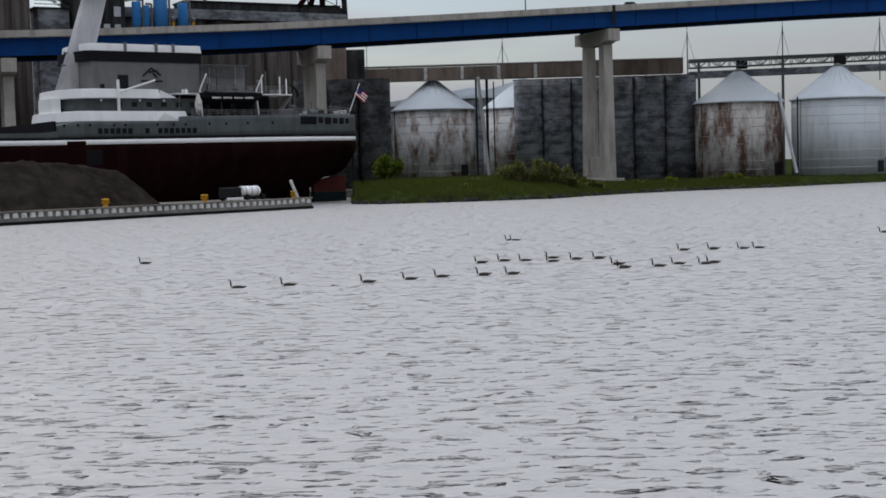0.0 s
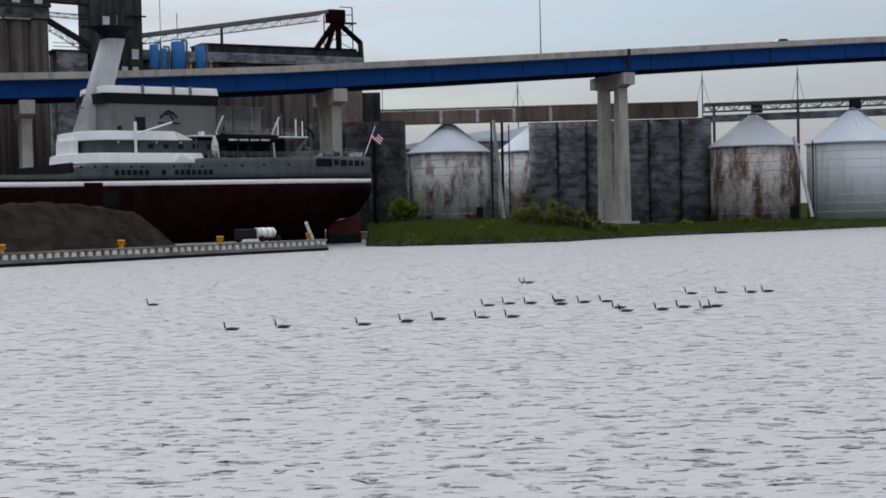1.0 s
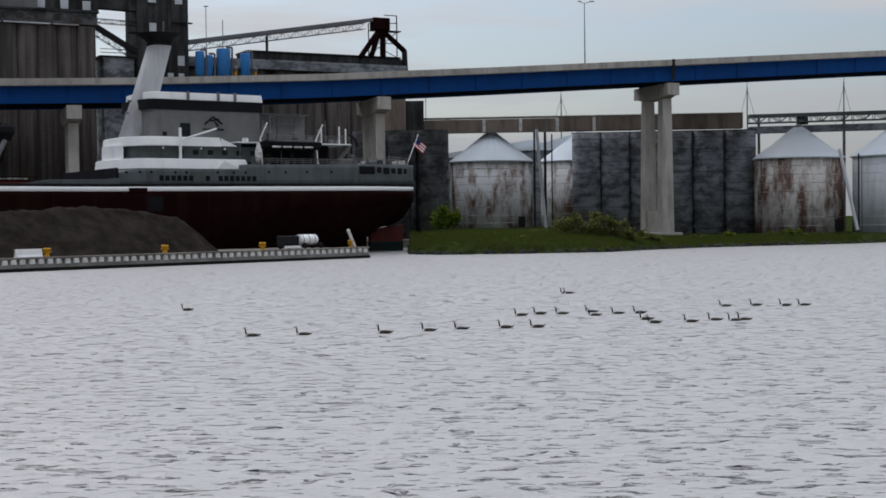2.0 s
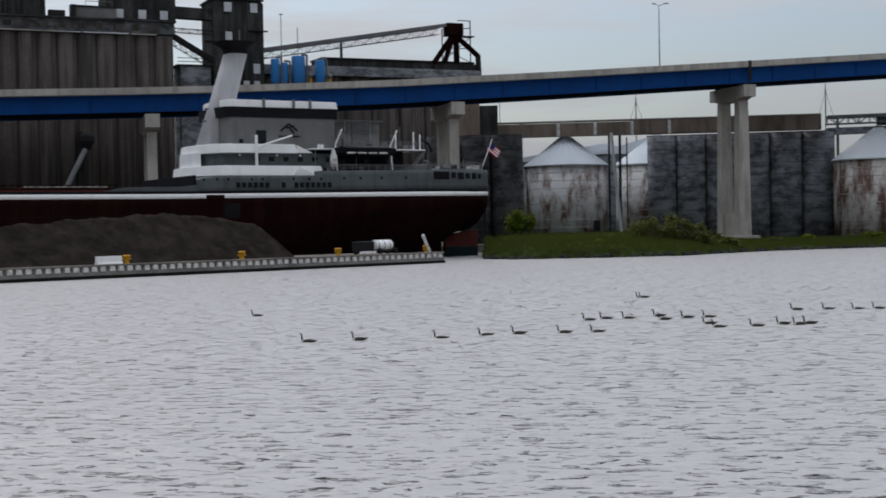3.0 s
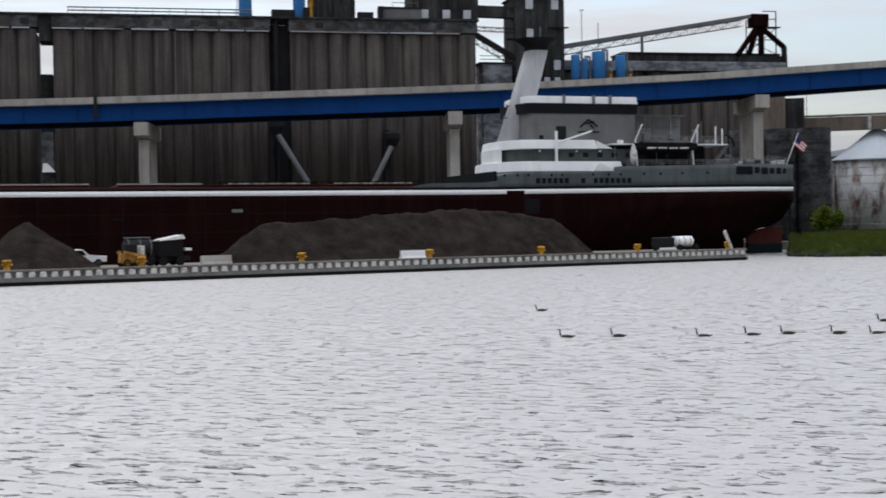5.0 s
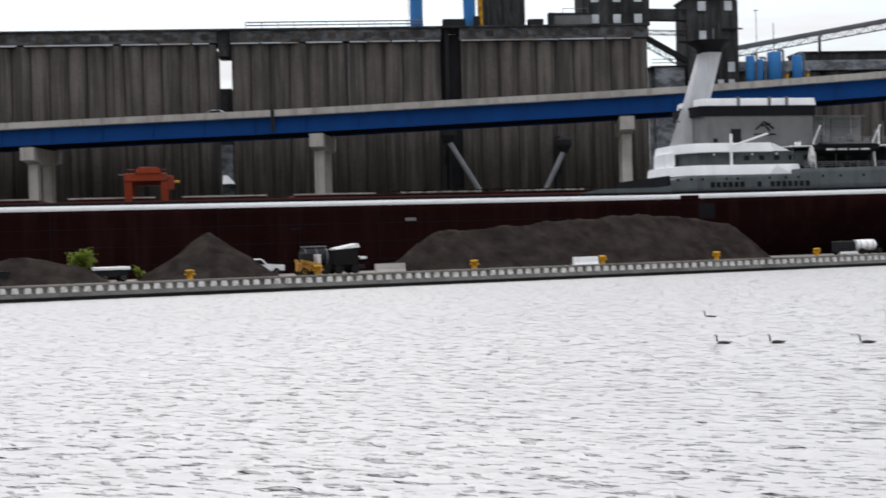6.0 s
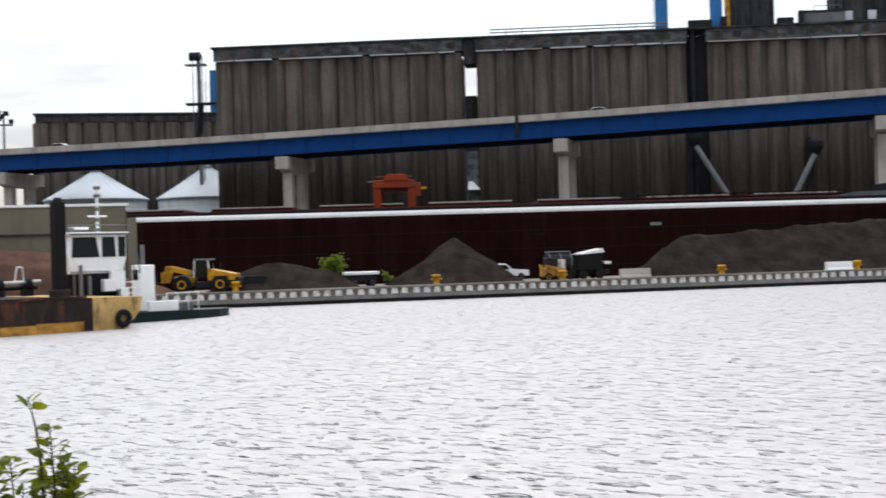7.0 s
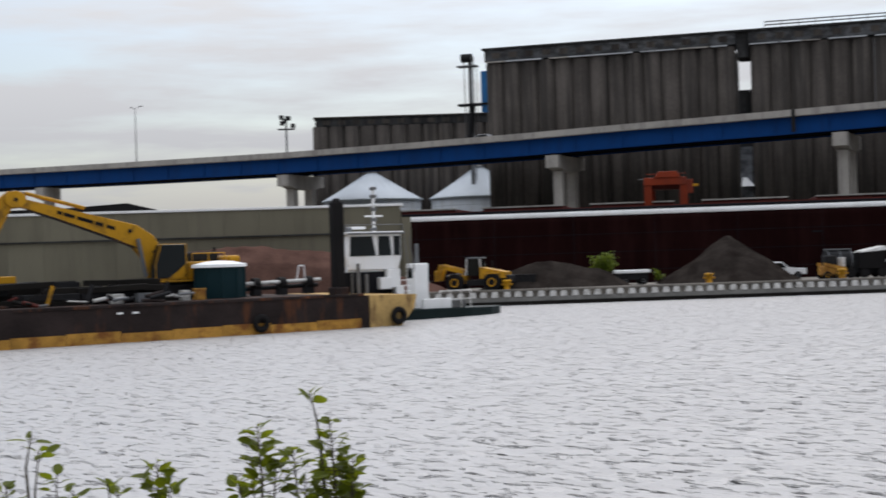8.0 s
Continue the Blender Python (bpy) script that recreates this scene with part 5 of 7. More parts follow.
    part("fore_screen", slab(deck_plan(-44.0, -43.0, 7.6, 15.3, 0.9), 13.5, 15.6), WHITE, s, "white front of the cabin deck")
    part("cabin_wall", slab(deck_plan(-42.9, -24, 4.2, 18.7, 3.6), 13.4, 15.5), SHIP_GREY, s, "grey cabin wall with windows")
    win = part("cabin_window", box(-0.4, 0.4, 4.12, 4.22, 14.3, 14.95, 0.03), GLASS, s)
    win.matrix_basis = pose(-36, 0, 0)
    for i in range(1, 6):
        shared("cabin_window", win, s, pose(-36 + i * 2.2, 0, 0))
    part("upper_skirt", slab(deck_plan(-43.6, -30.2, 3.2, 19.7, 3.6), 15.45, 16.7, -0.03, 0.06), WHITE, s, "white rounded bulwark of the upper deck")
    part("skirt_wedge", extrude([(-30.3, 15.5), (-27.8, 15.5), (-30.3, 16.6)], 3.3, 3.5), WHITE, s)
    part("skirt_wedge", extrude([(-31.6, 12.26), (-28.2, 12.26), (-30.4, 13.5)], 1.9, 2.38), WHITE, s, "white triangular windscreen")
    part("engine_house", slab(deck_plan(-40.0, -23, 6, 17, 1.0), 16.2, 20.6), PALE_GREY, s, "pale grey engine house")
    part("house_band", slab(deck_plan(-40.4, -22.6, 5.9, 17.1, 1.0), 20.6, 22.05), HULL_BLACK, s, "black painted band")
    part("house_roof", slab(deck_plan(-39.8, -22.4, 6.1, 16.9, 1.0), 22.05, 23.1, -0.015, 0.06), WHITE, s, "white roof trunk")
    for x in (-34.2, -29.6, -27.0):
        part("roof_fitting", box(x, x + 0.35, 5.9, 6.2, 22.1, 23.3), STEEL_GREY, s)
    part("door", box(-35.3, -33.8, 5.9, 6.05, 16.7, 18.8, 0.02), GLASS, s)
    part("vent_box", box(-37.9, -37.3, 5.9, 6.05, 16.9, 17.5), GLASS, s)
    # emblem on the engine house, as plain curved bars
    em = part("emblem", box(-31.9, -28.6, 5.93, 6.0, 17.9, 18.1), HULL_BLACK, s, "dark curved emblem shape")
    for p0, p1 in (((-31.6, 18.7), (-30.3, 19.8)), ((-30.3, 19.8), (-28.9, 18.8)), ((-30.7, 19.2), (-29.4, 19.5)), ((-30.1, 19.1), (-29.5, 18.5))):
        part("emblem_bar", bar((p0[0], 5.95, p0[1]), (p1[0], 5.95, p1[1]), 0.08, 0.22), HULL_BLACK, em)
    for x0, x1 in ((-26.9, -23.6), (-23.5, -19.3), (-19.2, -14.6)):
        part("aft_house", box(x0, x1, 8.0, 15.5, 16.2, 20.5, 0.06), PALE_GREY, s, "pale grey aft house")
    part("white_door", box(-25.4, -24.0, 7.85, 8.0, 17.7, 19.95, 0.03), WHITE, s)
    part("awning", box(-26.9, -14.6, 6.6, 8.0, 20.5, 20.62), SHIP_GREY, s)

    # funnel, raked aft, with a flared black top
    def ring(z, xl, xr, y0=8.7, y1=12.3):
        w = (y1 - y0) / 2
        c = (y0 + y1) / 2
        m = (xl + xr) / 2
        r = (xr - xl) / 2
        out = []
        for i in range(20):
            a = 2 * math.pi * i / 20
            out.append((m + r * math.copysign(abs(math.cos(a)) ** 0.6, math.cos(a)), c + w * math.copysign(abs(math.sin(a)) ** 0.6, math.sin(a)), z))
        return out
    fu = part("funnel", loft([ring(16.2, -42.6, -38.4), ring(22.6, -40.3, -36.9), ring(29.9, -37.9, -34.9)]), FUNNEL, s, "tall raked white funnel")
    for p in fu.data.polygons:
        p.use_smooth = abs(p.normal.z) < 0.8
    part("funnel_top", loft([ring(29.9, -37.85, -34.95), ring(30.5, -37.9, -34.8), ring(31.0, -38.3, -34.5, 8.2, 12.8), ring(31.4, -39.0, -33.8, 7.8, 13.2), ring(31.6, -39.4, -33.5, 7.6, 13.4)]), HULL_BLACK, fu, "flared black funnel top")
    part("top_plate", box(-41.0, -39.0, 9.6, 11.4, 31.5, 31.6), HULL_BLACK, fu)
    part("aerial", rod((-35.9, 10, 31.6), (-35.9, 10, 33.4), 0.1, 6), PALE_GREY, fu)
    for z, x in ((21.9, -40.9), (20.2, -41.3)):
        part("horn", rod((x, 9.6, z), (x - 0.6, 9.6, z + 0.05), 0.1, 8, 0.16), STEEL_GREY, fu)
    # boat deck, boats, davits, rails
    part("boat_deck", box(-28.0, -9.5, 3.0, 19.9, 16.03, 16.2), WHITE, s, "thin white boat deck")
    # wall coloured black to carry the shade below the boat deck
    part("aft_cabin", box(-26, -12, 5.6, 17.3, 12.7, 16.03), HULL_BLACK, s, "aft cabin coloured black for the boat deck's shade")
    for x in (-22, -18, -14.5):
        part("cabin_window", box(x - 0.4, x + 0.4, 5.5, 5.65, 14.2, 14.9, 0.03), GLASS, s)
    part("aft_deck", box(-28, -5.5, 2.5, 20.4, 12.55, 12.7), SHIP_GREY, s)
    for x in (-27.5, -21, -15.5, -9.8):
        part("stanchion", rod((x, 3.2, 12.7), (x, 3.2, 16.03), 0.07, 6), PALE_GREY, s)
    boat = []
    for i in range(11):
        u = i / 10
        f = math.sin(math.pi * min(1, max(0, 0.06 + u * 0.88))) ** 0.55
        x = -25.0 + 9.7 * u
        boat.append([(x, 2.0 - 1.35 * f, 16.2), (x, 2.0 - 1.2 * f, 15.5), (x, 2.0, 14.9 + (1 - f) * 0.5), (x, 2.0 + 1.2 * f, 15.5), (x, 2.0 + 1.35 * f, 16.2)])
    lb = part("lifeboat", loft(boat), HULL_BLACK, s, "dark lifeboat slung from davits")
    for x in (-22.9, -21.2, -19.5, -17.8):
        part("canvas_lobe", rod((x - 0.65, 0.85, 15.45), (x + 0.65, 0.85, 15.45), 0.13, 10), FENDER, lb)
    part("boat_cover", loft([[(x, 2 - 1.2, 16.21), (x, 2, 16.55), (x, 2 + 1.2, 16.21)] for x in (-24.0, -20.2, -16.4)]), SILO_DARK, lb)
    for x in (-24.8, -15.9):
        dv = bmesh.new()
        bar((x, 1.6, 12.7), (x, 2.2, 16.6), 0.16, 0.18, bm=dv)
        bar((x, 2.2, 16.6), (x + 0.5, 1.0, 18.8), 0.15, 0.17, bm=dv)
        part("davit", dv, WHITE, s, "white lifeboat davit")
    part("canvas_bundle", lathe([(0.1, 0), (0.4, 0.5), (0.5, 1.6), (0.3, 2.6), (0.1, 3.1)], 10), FENDER, s, m=pose(-25.6, 1.2, 13.0))
    part("crane_post", rod((-36.6, 2.9, 13.5), (-36.6, 2.9, 17.9), 0.2, 10), WHITE, s, "white boat crane post")
    part("crane_boom", rod((-36.6, 2.9, 16.2), (-31.2, 2.9, 17.9), 0.13, 8), WHITE, s)
    rail(s, -28, -9.7, 3.2, 16.2, 14)
    rail(s, -11, -1.5, 3.0, 12.9, 9)
    rail(s, -27, -11, 0.5, 12.85, 12, 0.9)
    for x, h in ((-14.0, 18.5), (-11.0, 18.8), (-9.9, 18.5)):
        part("vent_post", rod((x, 4, 16.1), (x, 4, h), 0.1, 8), WHITE, s)
    part("winch", box(-11.6, -9.4, 2.8, 4, 12.7, 14.0, 0.15), PALE_GREY, s)
    part("winch", rod((-6.6, 3.4, 13.5), (-5.2, 3.4, 13.5), 0.55, 12), STEEL_GREY, s)
    part("locker", box(1.4, 3.0, 8.0, 9.6, 13.0, 14.1, 0.1), FENDER, s)
    part("aft_stair", truss((-9.6, 3.4, 16.1), (-12.2, 3.4, 12.9), 0.25, 0.8, 7), PALE_GREY, s)
    part("deck_gear", box(-19, -16.8, 1.5, 2.3, 12.6, 13.6, 0.2), DARK_STEEL, s)
    part("stern_arch", lathe([(1.6, -0.2), (1.8, -0.2), (1.8, 0.2), (1.6, 0.2)], 18, 180), DARK_STEEL, s, m=pose(-8.5, 6, 16.0, 90, 0, 0))
    # gear stowed on the aft decks
    rnd = random.Random(31)
    for i in range(26):
        x = rnd.uniform(-25.5, -3.0)
        w, h = rnd.uniform(0.2, 0.8), rnd.uniform(0.3, 1.3)
        mt = rnd.choice((DARK_STEEL, DARK_STEEL, HULL_BLACK, PALE_GREY, FENDER, STEEL_GREY))
        part("deck_gear", box(-w, w, -0.4, 0.4, 0, h, 0.06), mt, s, m=pose(x, rnd.uniform(3.6, 5.2), 12.7, 0, 0, rnd.uniform(-20, 20)))
    for i in range(14):
        x = rnd.uniform(-27, -10.5)
        part("deck_gear", box(-0.35, 0.35, -0.3, 0.3, 0, rnd.uniform(0.4, 1.5), 0.05), rnd.choice((DARK_STEEL, PALE_GREY, STEEL_GREY, WHITE)), s, m=pose(x, rnd.uniform(3.6, 5), 16.2))
    for x, z in ((-23.2, 19.4), (-20.6, 18.6), (-13.0, 19.6), (-10.6, 19.0), (-9.2, 15.6), (-5.4, 15.2), (-2.0, 15.0)):
        part("light_pole", rod((x, 4.6, 12.7 if x > -10 else 16.2), (x, 4.6, z), 0.06, 6), PALE_GREY, s)
    for x, y, z, r, h in ((-26.6, 6.6, 16.2, 0.42, 1.9), (-21.8, 6.2, 16.2, 0.35, 2.4), (-17.2, 6.4, 16.2, 0.4, 1.7), (-13.4, 6.0, 16.2, 0.3, 2.2), (-8.4, 5.0, 12.7, 0.35, 2.0), (-3.6, 6.0, 12.7, 0.3, 1.7)):
        part("cowl_vent", lathe([(r * 0.6, 0), (r * 0.6, h - r), (r, h - r * 0.8), (r * 1.05, h - 0.1), (r * 0.7, h)], 12), PALE_GREY, s, m=pose(x, y, z))
    for x in (-24.3, -20.4, -16.2):
        part("wall_ladder", truss((x, 7.9, 20.4), (x, 7.9, 16.3), 0.1, 0.5, 9, 0.03), WHITE, s)
    part("pipe_run", rod((-26.5, 7.9, 19.2), (-15, 7.9, 19.2), 0.08, 6, bm=rod((-26.5, 7.9, 18.8), (-15, 7.9, 18.8), 0.06, 6)), STEEL_GREY, s)
    for x in (-38.6, -33.0, -29.4):
        part("deck_light", box(x - 0.12, x + 0.12, 4.05, 4.25, 15.05, 15.3, 0.03), WHITE, s)
    part("poop_deck", slab([(-12, 2.6), (-6, 2.9), (-1, 6), (2.9, 9.6), (2.9, 13.3), (-1, 16.9), (-6, 20), (-12, 20.3)], 12.6, 12.75), SHIP_GREY, s)
    rb = bmesh.new()
    pts = [(-3.5, 3.0), (-0.5, 4.4), (1.9, 6.2), (3.7, 8.4), (4.7, 10.7)]
    for (xa, ya), (xb, yb) in zip(pts, pts[1:]):
        for f in (0.5, 0.8, 1.1):
            rod((xa, ya, 13.3 + f), (xb, yb, 13.3 + f), 0.04, 5, bm=rb)
        rod((xb, yb, 13.2), (xb, yb, 14.4), 0.05, 5, bm=rb)
    part("stern_rail", rb, PALE_GREY, s)
    # flag on the stern staff
    part("flag_staff", rod((4.4, 10, 13.2), (6.7, 10, 18.4), 0.07, 6), WHITE, s)
    f = thing("flag", SHIP @ pose(6.5, 10, 17.9, 0, 33, 0), "red, white and blue striped flag on the stern staff", "flag")
    for i in range(7):
        part("stripe", extrude([(0.0, -0.21 * i), (2.2, -0.21 * i - 0.1), (2.2, -0.21 * (i + 1) - 0.1), (0.0, -0.21 * (i + 1))], -0.02, 0.02), FLAG_RED if i % 2 == 0 else WHITE, f)
    part("canton", extrude([(-0.01, 0.01), (1.0, -0.04), (1.0, -0.86), (-0.01, -0.84)], -0.04, 0.04), FLAG_BLUE, f)
    m = thing("mooring_dolphin", SHIP @ pose(6.9, 13, 0), "dark tall mooring pile behind the stern", "pile")
    part("post", rod((0, 0, -2), (0.15, 0, 11.5), 0.17, 10), DARK_STEEL, m)


# ---- shed, barge and tug ----
def build_shed():
    b = thing("metal_shed", QUAY, "long beige metal-clad storage shed with a white eave", "shed")
    x1 = 7.0
    for i in range(24):
        xa = x1 - 3.4 * (i + 1)
        part("lower_panel", box(xa + 0.01, xa + 3.39, 134.2, 134.4, 1.2, 7.1), BEIGE, b)
        part("upper_panel", box(xa + 0.01, xa + 3.39, 134.05, 134.3, 7.25, 9.7), BEIGE, b)
    # dark strip painting the shadow line under the upper panels
    part("drip_rail", box(x1 - 82, x1 + 0.05, 133.98, 134.4, 7.1, 7.25), SILO_DARK, b)
    part("end_wall", box(x1 - 0.1, x1 + 0.1, 134.4, 137.4, 1.2, 9.4), BEIGE, b)
    part("eave", box(x1 - 82, x1 + 0.3, 133.9, 137.4, 9.72, 9.95, 0.03), WHITE, b, "white roof edge")
    part("corner_post", box(x1 + 0.1, x1 + 1.0, 134.0, 135.0, 1.2, 8.6), BEIGE, b)
    part("back_wall", box(x1 - 82, x1 - 0.1, 137.2, 137.4, 1.2, 9.7), BEIGE, b)
    r = thing("far_roof", QUAY @ pose(-38.2, 210, 0), "dark flat roof of a building behind the shed", "building")
    part("wall", box(-40, 12, 0, 20, 1, 12.6), SILO_DARK, r)
    part("roof", extrude([(-40.5, 12.6), (12.6, 12.6), (12.6, 12.9), (8.4, 13.95), (-1.2, 13.4), (-40.5, 12.9)], -0.5, 20.5), DARK_STEEL, r)


def tyre(parent, x, y, z, r):
    b = bmesh.new()
    rings = []
    for i in range(18):
        a = 2 * math.pi * i / 18
        rings.append([((r + 0.2 * math.cos(k * math.pi / 4)) * math.cos(a), 0.2 * math.sin(k * math.pi / 4), (r + 0.2 * math.cos(k * math.pi / 4)) * math.sin(a)) for k in range(8)])
    rings.append(rings[0])
    ob = part("tyre_fender", loft(rings, bm=b, caps=False), BLACK, parent, "old black tyre fender", m=pose(x, y, z))
    for p in ob.data.polygons:
        p.use_smooth = True


def build_barge():
    b = thing("deck_barge", BARGE, "rusty brown deck barge with an ochre waterline band", "barge")
    part("hull", extrude([(-2.61, 2.22), (-2.61, -0.6), (-58, -0.6), (-58, 2.4), (-9, 2.4)], 0, 14), BARGE_BROWN, b)
    part("bow_end", extrude([(1.2, 2.15), (1.0, 1.2), (-0.6, -0.6), (-2.59, -0.6), (-2.59, 2.22)], -0.02, 14), BOW_TAN, b, "faded tan painted raked end")
    for i in range(16):
        xa = -58 + i * 3.42
        part("band_plate", box(xa + 0.01, xa + 3.40, -0.035, -0.002, -0.5, 0.66 + 0.08 * math.sin(i * 2.1)), BARGE_YELLOW, b)
    for x in (-24, -18, -12, -6):
        part("rub_rail", box(x - 3, x + 2.98, -0.09, -0.04, 2.2, 2.38, 0.02), BARGE_BROWN, b)
    tyre(b, -10.9, -0.22, 0.72, 0.42)
    tyre(b, -0.4, -0.24, 0.72, 0.44)
    for x in (-20.6, -19.6):
        part("white_mark", box(x, x + 0.4, -0.04, -0.004, 1.78, 1.9), WHITE, b)
    # spud
    s = thing("spud_post", BARGE @ pose(-3.4, 3.0, 2.2), "tall dark steel spud post on the barge", "spud")
    part("post", box(-0.4, 0.4, -0.4, 0.4, -0.0, 6.6, 0.06), BLACK, s)
    part("head_pin", rod((-0.2, 0, 6.6), (0.2, 0, 6.6), 0.3, 10), BLACK, s)
    part("collar", box(-0.55, 0.55, -0.55, 0.55, -0.0, 0.6, 0.08), BARGE_BROWN, s)
    # deck gear
    k = thing("teal_cabin", BARGE @ pose(-11.9, 4.2, 2.4), "dark teal deck cabin with a white domed roof", "cabin")
    part("wall", lathe([(1.75, 0), (1.75, 2.1)], 10), TEAL, k)
    part("roof", lathe([(1.9, 2.1), (1.85, 2.3), (0.9, 2.5), (0.2, 2.55)], 18), WHITE, k)
    for i in range(10):
        a = radians(36 * i)
        part("rib", rod((1.76 * math.cos(a), 1.76 * math.sin(a), 0), (1.76 * math.cos(a), 1.76 * math.sin(a), 2.1), 0.06, 6), TEAL, k)
    p = thing("pipe_rack", BARGE @ pose(-6.6, 5.0, 2.4), "rusty pipes and winch drums lying on the barge", "pipe rack")
    part("pipe", rod((-3.2, 0, 0.85), (2.8, 0, 0.98), 0.14, 10), FENDER, p)
    part("pipe", rod((-3.0, 0.5, 0.5), (2.8, 0.5, 0.6), 0.16, 10), DARK_STEEL, p)
    for x in (-2.2, -0.2, 1.9):
        part("drum", rod((x - 0.25, 0.2, 0.75), (x + 0.25, 0.2, 0.75), 0.5, 14), BLACK, p)
        part("stand", box(x - 0.3, x + 0.3, -0.2, 0.6, 0, 0.55), DARK_STEEL, p)
    part("hoop", rod((0.9, 0, 0.9), (1.1, 0, 2.0), 0.05, 6, bm=rod((1.1, 0, 2.0), (1.5, 0, 2.0), 0.05, 6, bm=rod((1.5, 0, 2.0), (1.6, 0, 0.9), 0.05, 6))), WHITE, p)
    for x, l, h, mt, lab in ((-20.0, 0.8, 0.55, FENDER, "white plastic crate on the barge deck"), (-18.1, 1.0, 0.55, STEEL_GREY, "grey metal box on the barge deck"), (-14.3, 0.6, 0.7, BARGE_YELLOW, "pale yellow tank on the barge deck"), (-15.3, 0.45, 0.6, FENDER, "white drum on the barge deck")):
        c = thing("deck_box", BARGE @ pose(x, 2.0, 2.4), lab, "box", "boxes on the barge")
        part("body", box(-l / 2, l / 2, -0.4, 0.4, 0, h, 0.04), mt, c)
        part("lid", box(-l / 2 - 0.03, l / 2 + 0.03, -0.43, 0.43, h, h + 0.06), mt, c)
    c = thing("timber_stack", BARGE @ pose(-23.5, 5.2, 2.4), "dark crane mats and scrap along the barge", "timber")
    rnd = random.Random(9)
    for i in range(84):
        x = rnd.uniform(-11, 7.5)
        y = rnd.uniform(-2.9, 2.6)
        l = rnd.uniform(2.2, 4.6)
        part("baulk", box(-l / 2, l / 2, -0.2, 0.2, 0, 0.38, 0.03), TIMBER if i % 3 else DARK_STEEL, c, m=pose(x, y, rnd.choice((0.0, 0.0, 0.38, 0.38, 0.76, 1.12)), 0, rnd.uniform(-3, 3), rnd.uniform(-12, 12)))
    for x in (-24.5, -22.0, -17.0):
        part("post", rod((x + 23.5, -3.6, 0), (x + 23.9, -3.6, 1.3), 0.12, 8), YELLOW if x == -24.5 else DARK_STEEL, c)
    # loose scrap, hoses and rods among the mats
    for i in range(46):
        x, y, z = rnd.uniform(-10, 8), rnd.uniform(-4.2, -2.6), rnd.uniform(0.05, 0.5)
        a = rnd.uniform(-0.5, 0.5)
        l = rnd.uniform(0.4, 1.6)
        mt = rnd.choice((BARGE_BROWN, DARK_STEEL, STEEL_GREY, TIMBER, HATCH_RED, FENDER, BARGE_BROWN, TIMBER))
        part("scrap", rod((x, y, z), (x + l * math.cos(a), y + rnd.uniform(-0.2, 0.2), max(0.05, z + l * math.sin(a))), rnd.uniform(0.04, 0.14), 8), mt, c)
    part("orange_frame", box(-4.2, -2.0, -0.5, 1.0, 1.5, 1.95, 0.04), YELLOW, c)
    # excavator
    e = thing("excavator", BARGE @ pose(-13.6, 7.2, 2.4), "yellow long-reach excavator standing on the barge", "excavator")
    for y in (-1.3, 1.3):
        t = part("track", extrude([(-2.4, 0.35), (-2.05, 0.02), (2.05, 0.02), (2.4, 0.35), (2.4, 0.7), (2.05, 1.0), (-2.05, 1.0), (-2.4, 0.7)], y - 0.35, y + 0.35, 0.06), BLACK, e)
        for x in (-1.8, -0.6, 0.6, 1.8):
            part("roller", rod((x, y - 0.38, 0.4), (x, y + 0.38, 0.4), 0.28, 12), DARK_STEEL, t)
    part("turntable", rod((0, 0, 0.95), (0, 0, 1.3), 1.2, 20), DARK_STEEL, e)
    part("house", box(0.05, 3.6, -1.5, 1.5, 1.3, 2.55, 0.12), YELLOW, e)
    part("boom_foot", box(-1.6, 0.0, -0.4, 1.4, 1.3, 2.0, 0.08), DARK_STEEL, e)
    part("counterweight", box(3.0, 4.0, -1.45, 1.45, 1.35, 2.9, 0.2), YELLOW, e)
    part("exhaust_pipe", rod((2.8, 0.4, 2.5), (2.8, 0.4, 3.5), 0.1, 8), DARK_STEEL, e)
    cab = part("cab", extrude([(-2.3, 1.35), (-0.1, 1.35), (-0.1, 3.75), (-1.9, 3.75), (-2.3, 2.4)], -1.55, -0.6, 0.06), GLASS, e, "dark glazed operator cab")
    fr = bmesh.new()
    for a, c2 in (((-2.3, 1.4), (-2.3, 2.4)), ((-2.3, 2.4), (-1.9, 3.75)), ((-1.9, 3.78), (-0.1, 3.78)), ((-0.1, 1.4), (-0.1, 3.75)), ((-2.3, 1.4), (-0.1, 1.4))):
        bar((a[0], -1.58, a[1]), (c2[0], -1.58, c2[1]), 0.05, 0.05, bm=fr)
    part("cab_frame", fr, YELLOW, cab)
    part("boom", extrude([(-2.3, 1.5), (-1.3, 1.55), (-1.25, 3.4), (-1.9, 4.4), (-3.05, 5.15), (-8.44, 6.42), (-10.6, 6.95), (-11.4, 7.1), (-11.4, 6.5), (-10.4, 6.3), (-8.47, 5.67), (-4.67, 4.28), (-3.3, 3.7), (-2.7, 3.0)], -0.32, 0.32, 0.07), YELLOW, e, "long yellow cranked boom")
    part("boom_edge", extrude([(-3.1, 3.62), (-4.67, 4.26), (-8.47, 5.65), (-10.4, 6.28), (-10.4, 6.2), (-8.47, 5.57), (-4.67, 4.18), (-3.1, 3.54)], -0.34, 0.34), BARGE_BROWN, e, "dark brown strip along the lower boom edge")
    part("knuckle", extrude([(-11.2 + 0.72 * math.cos(a), 6.92 + 0.58 * math.sin(a)) for a in [2 * math.pi * k / 14 for k in range(14)]], -0.4, 0.4, 0.06), YELLOW, e, "rounded yellow boom knuckle")
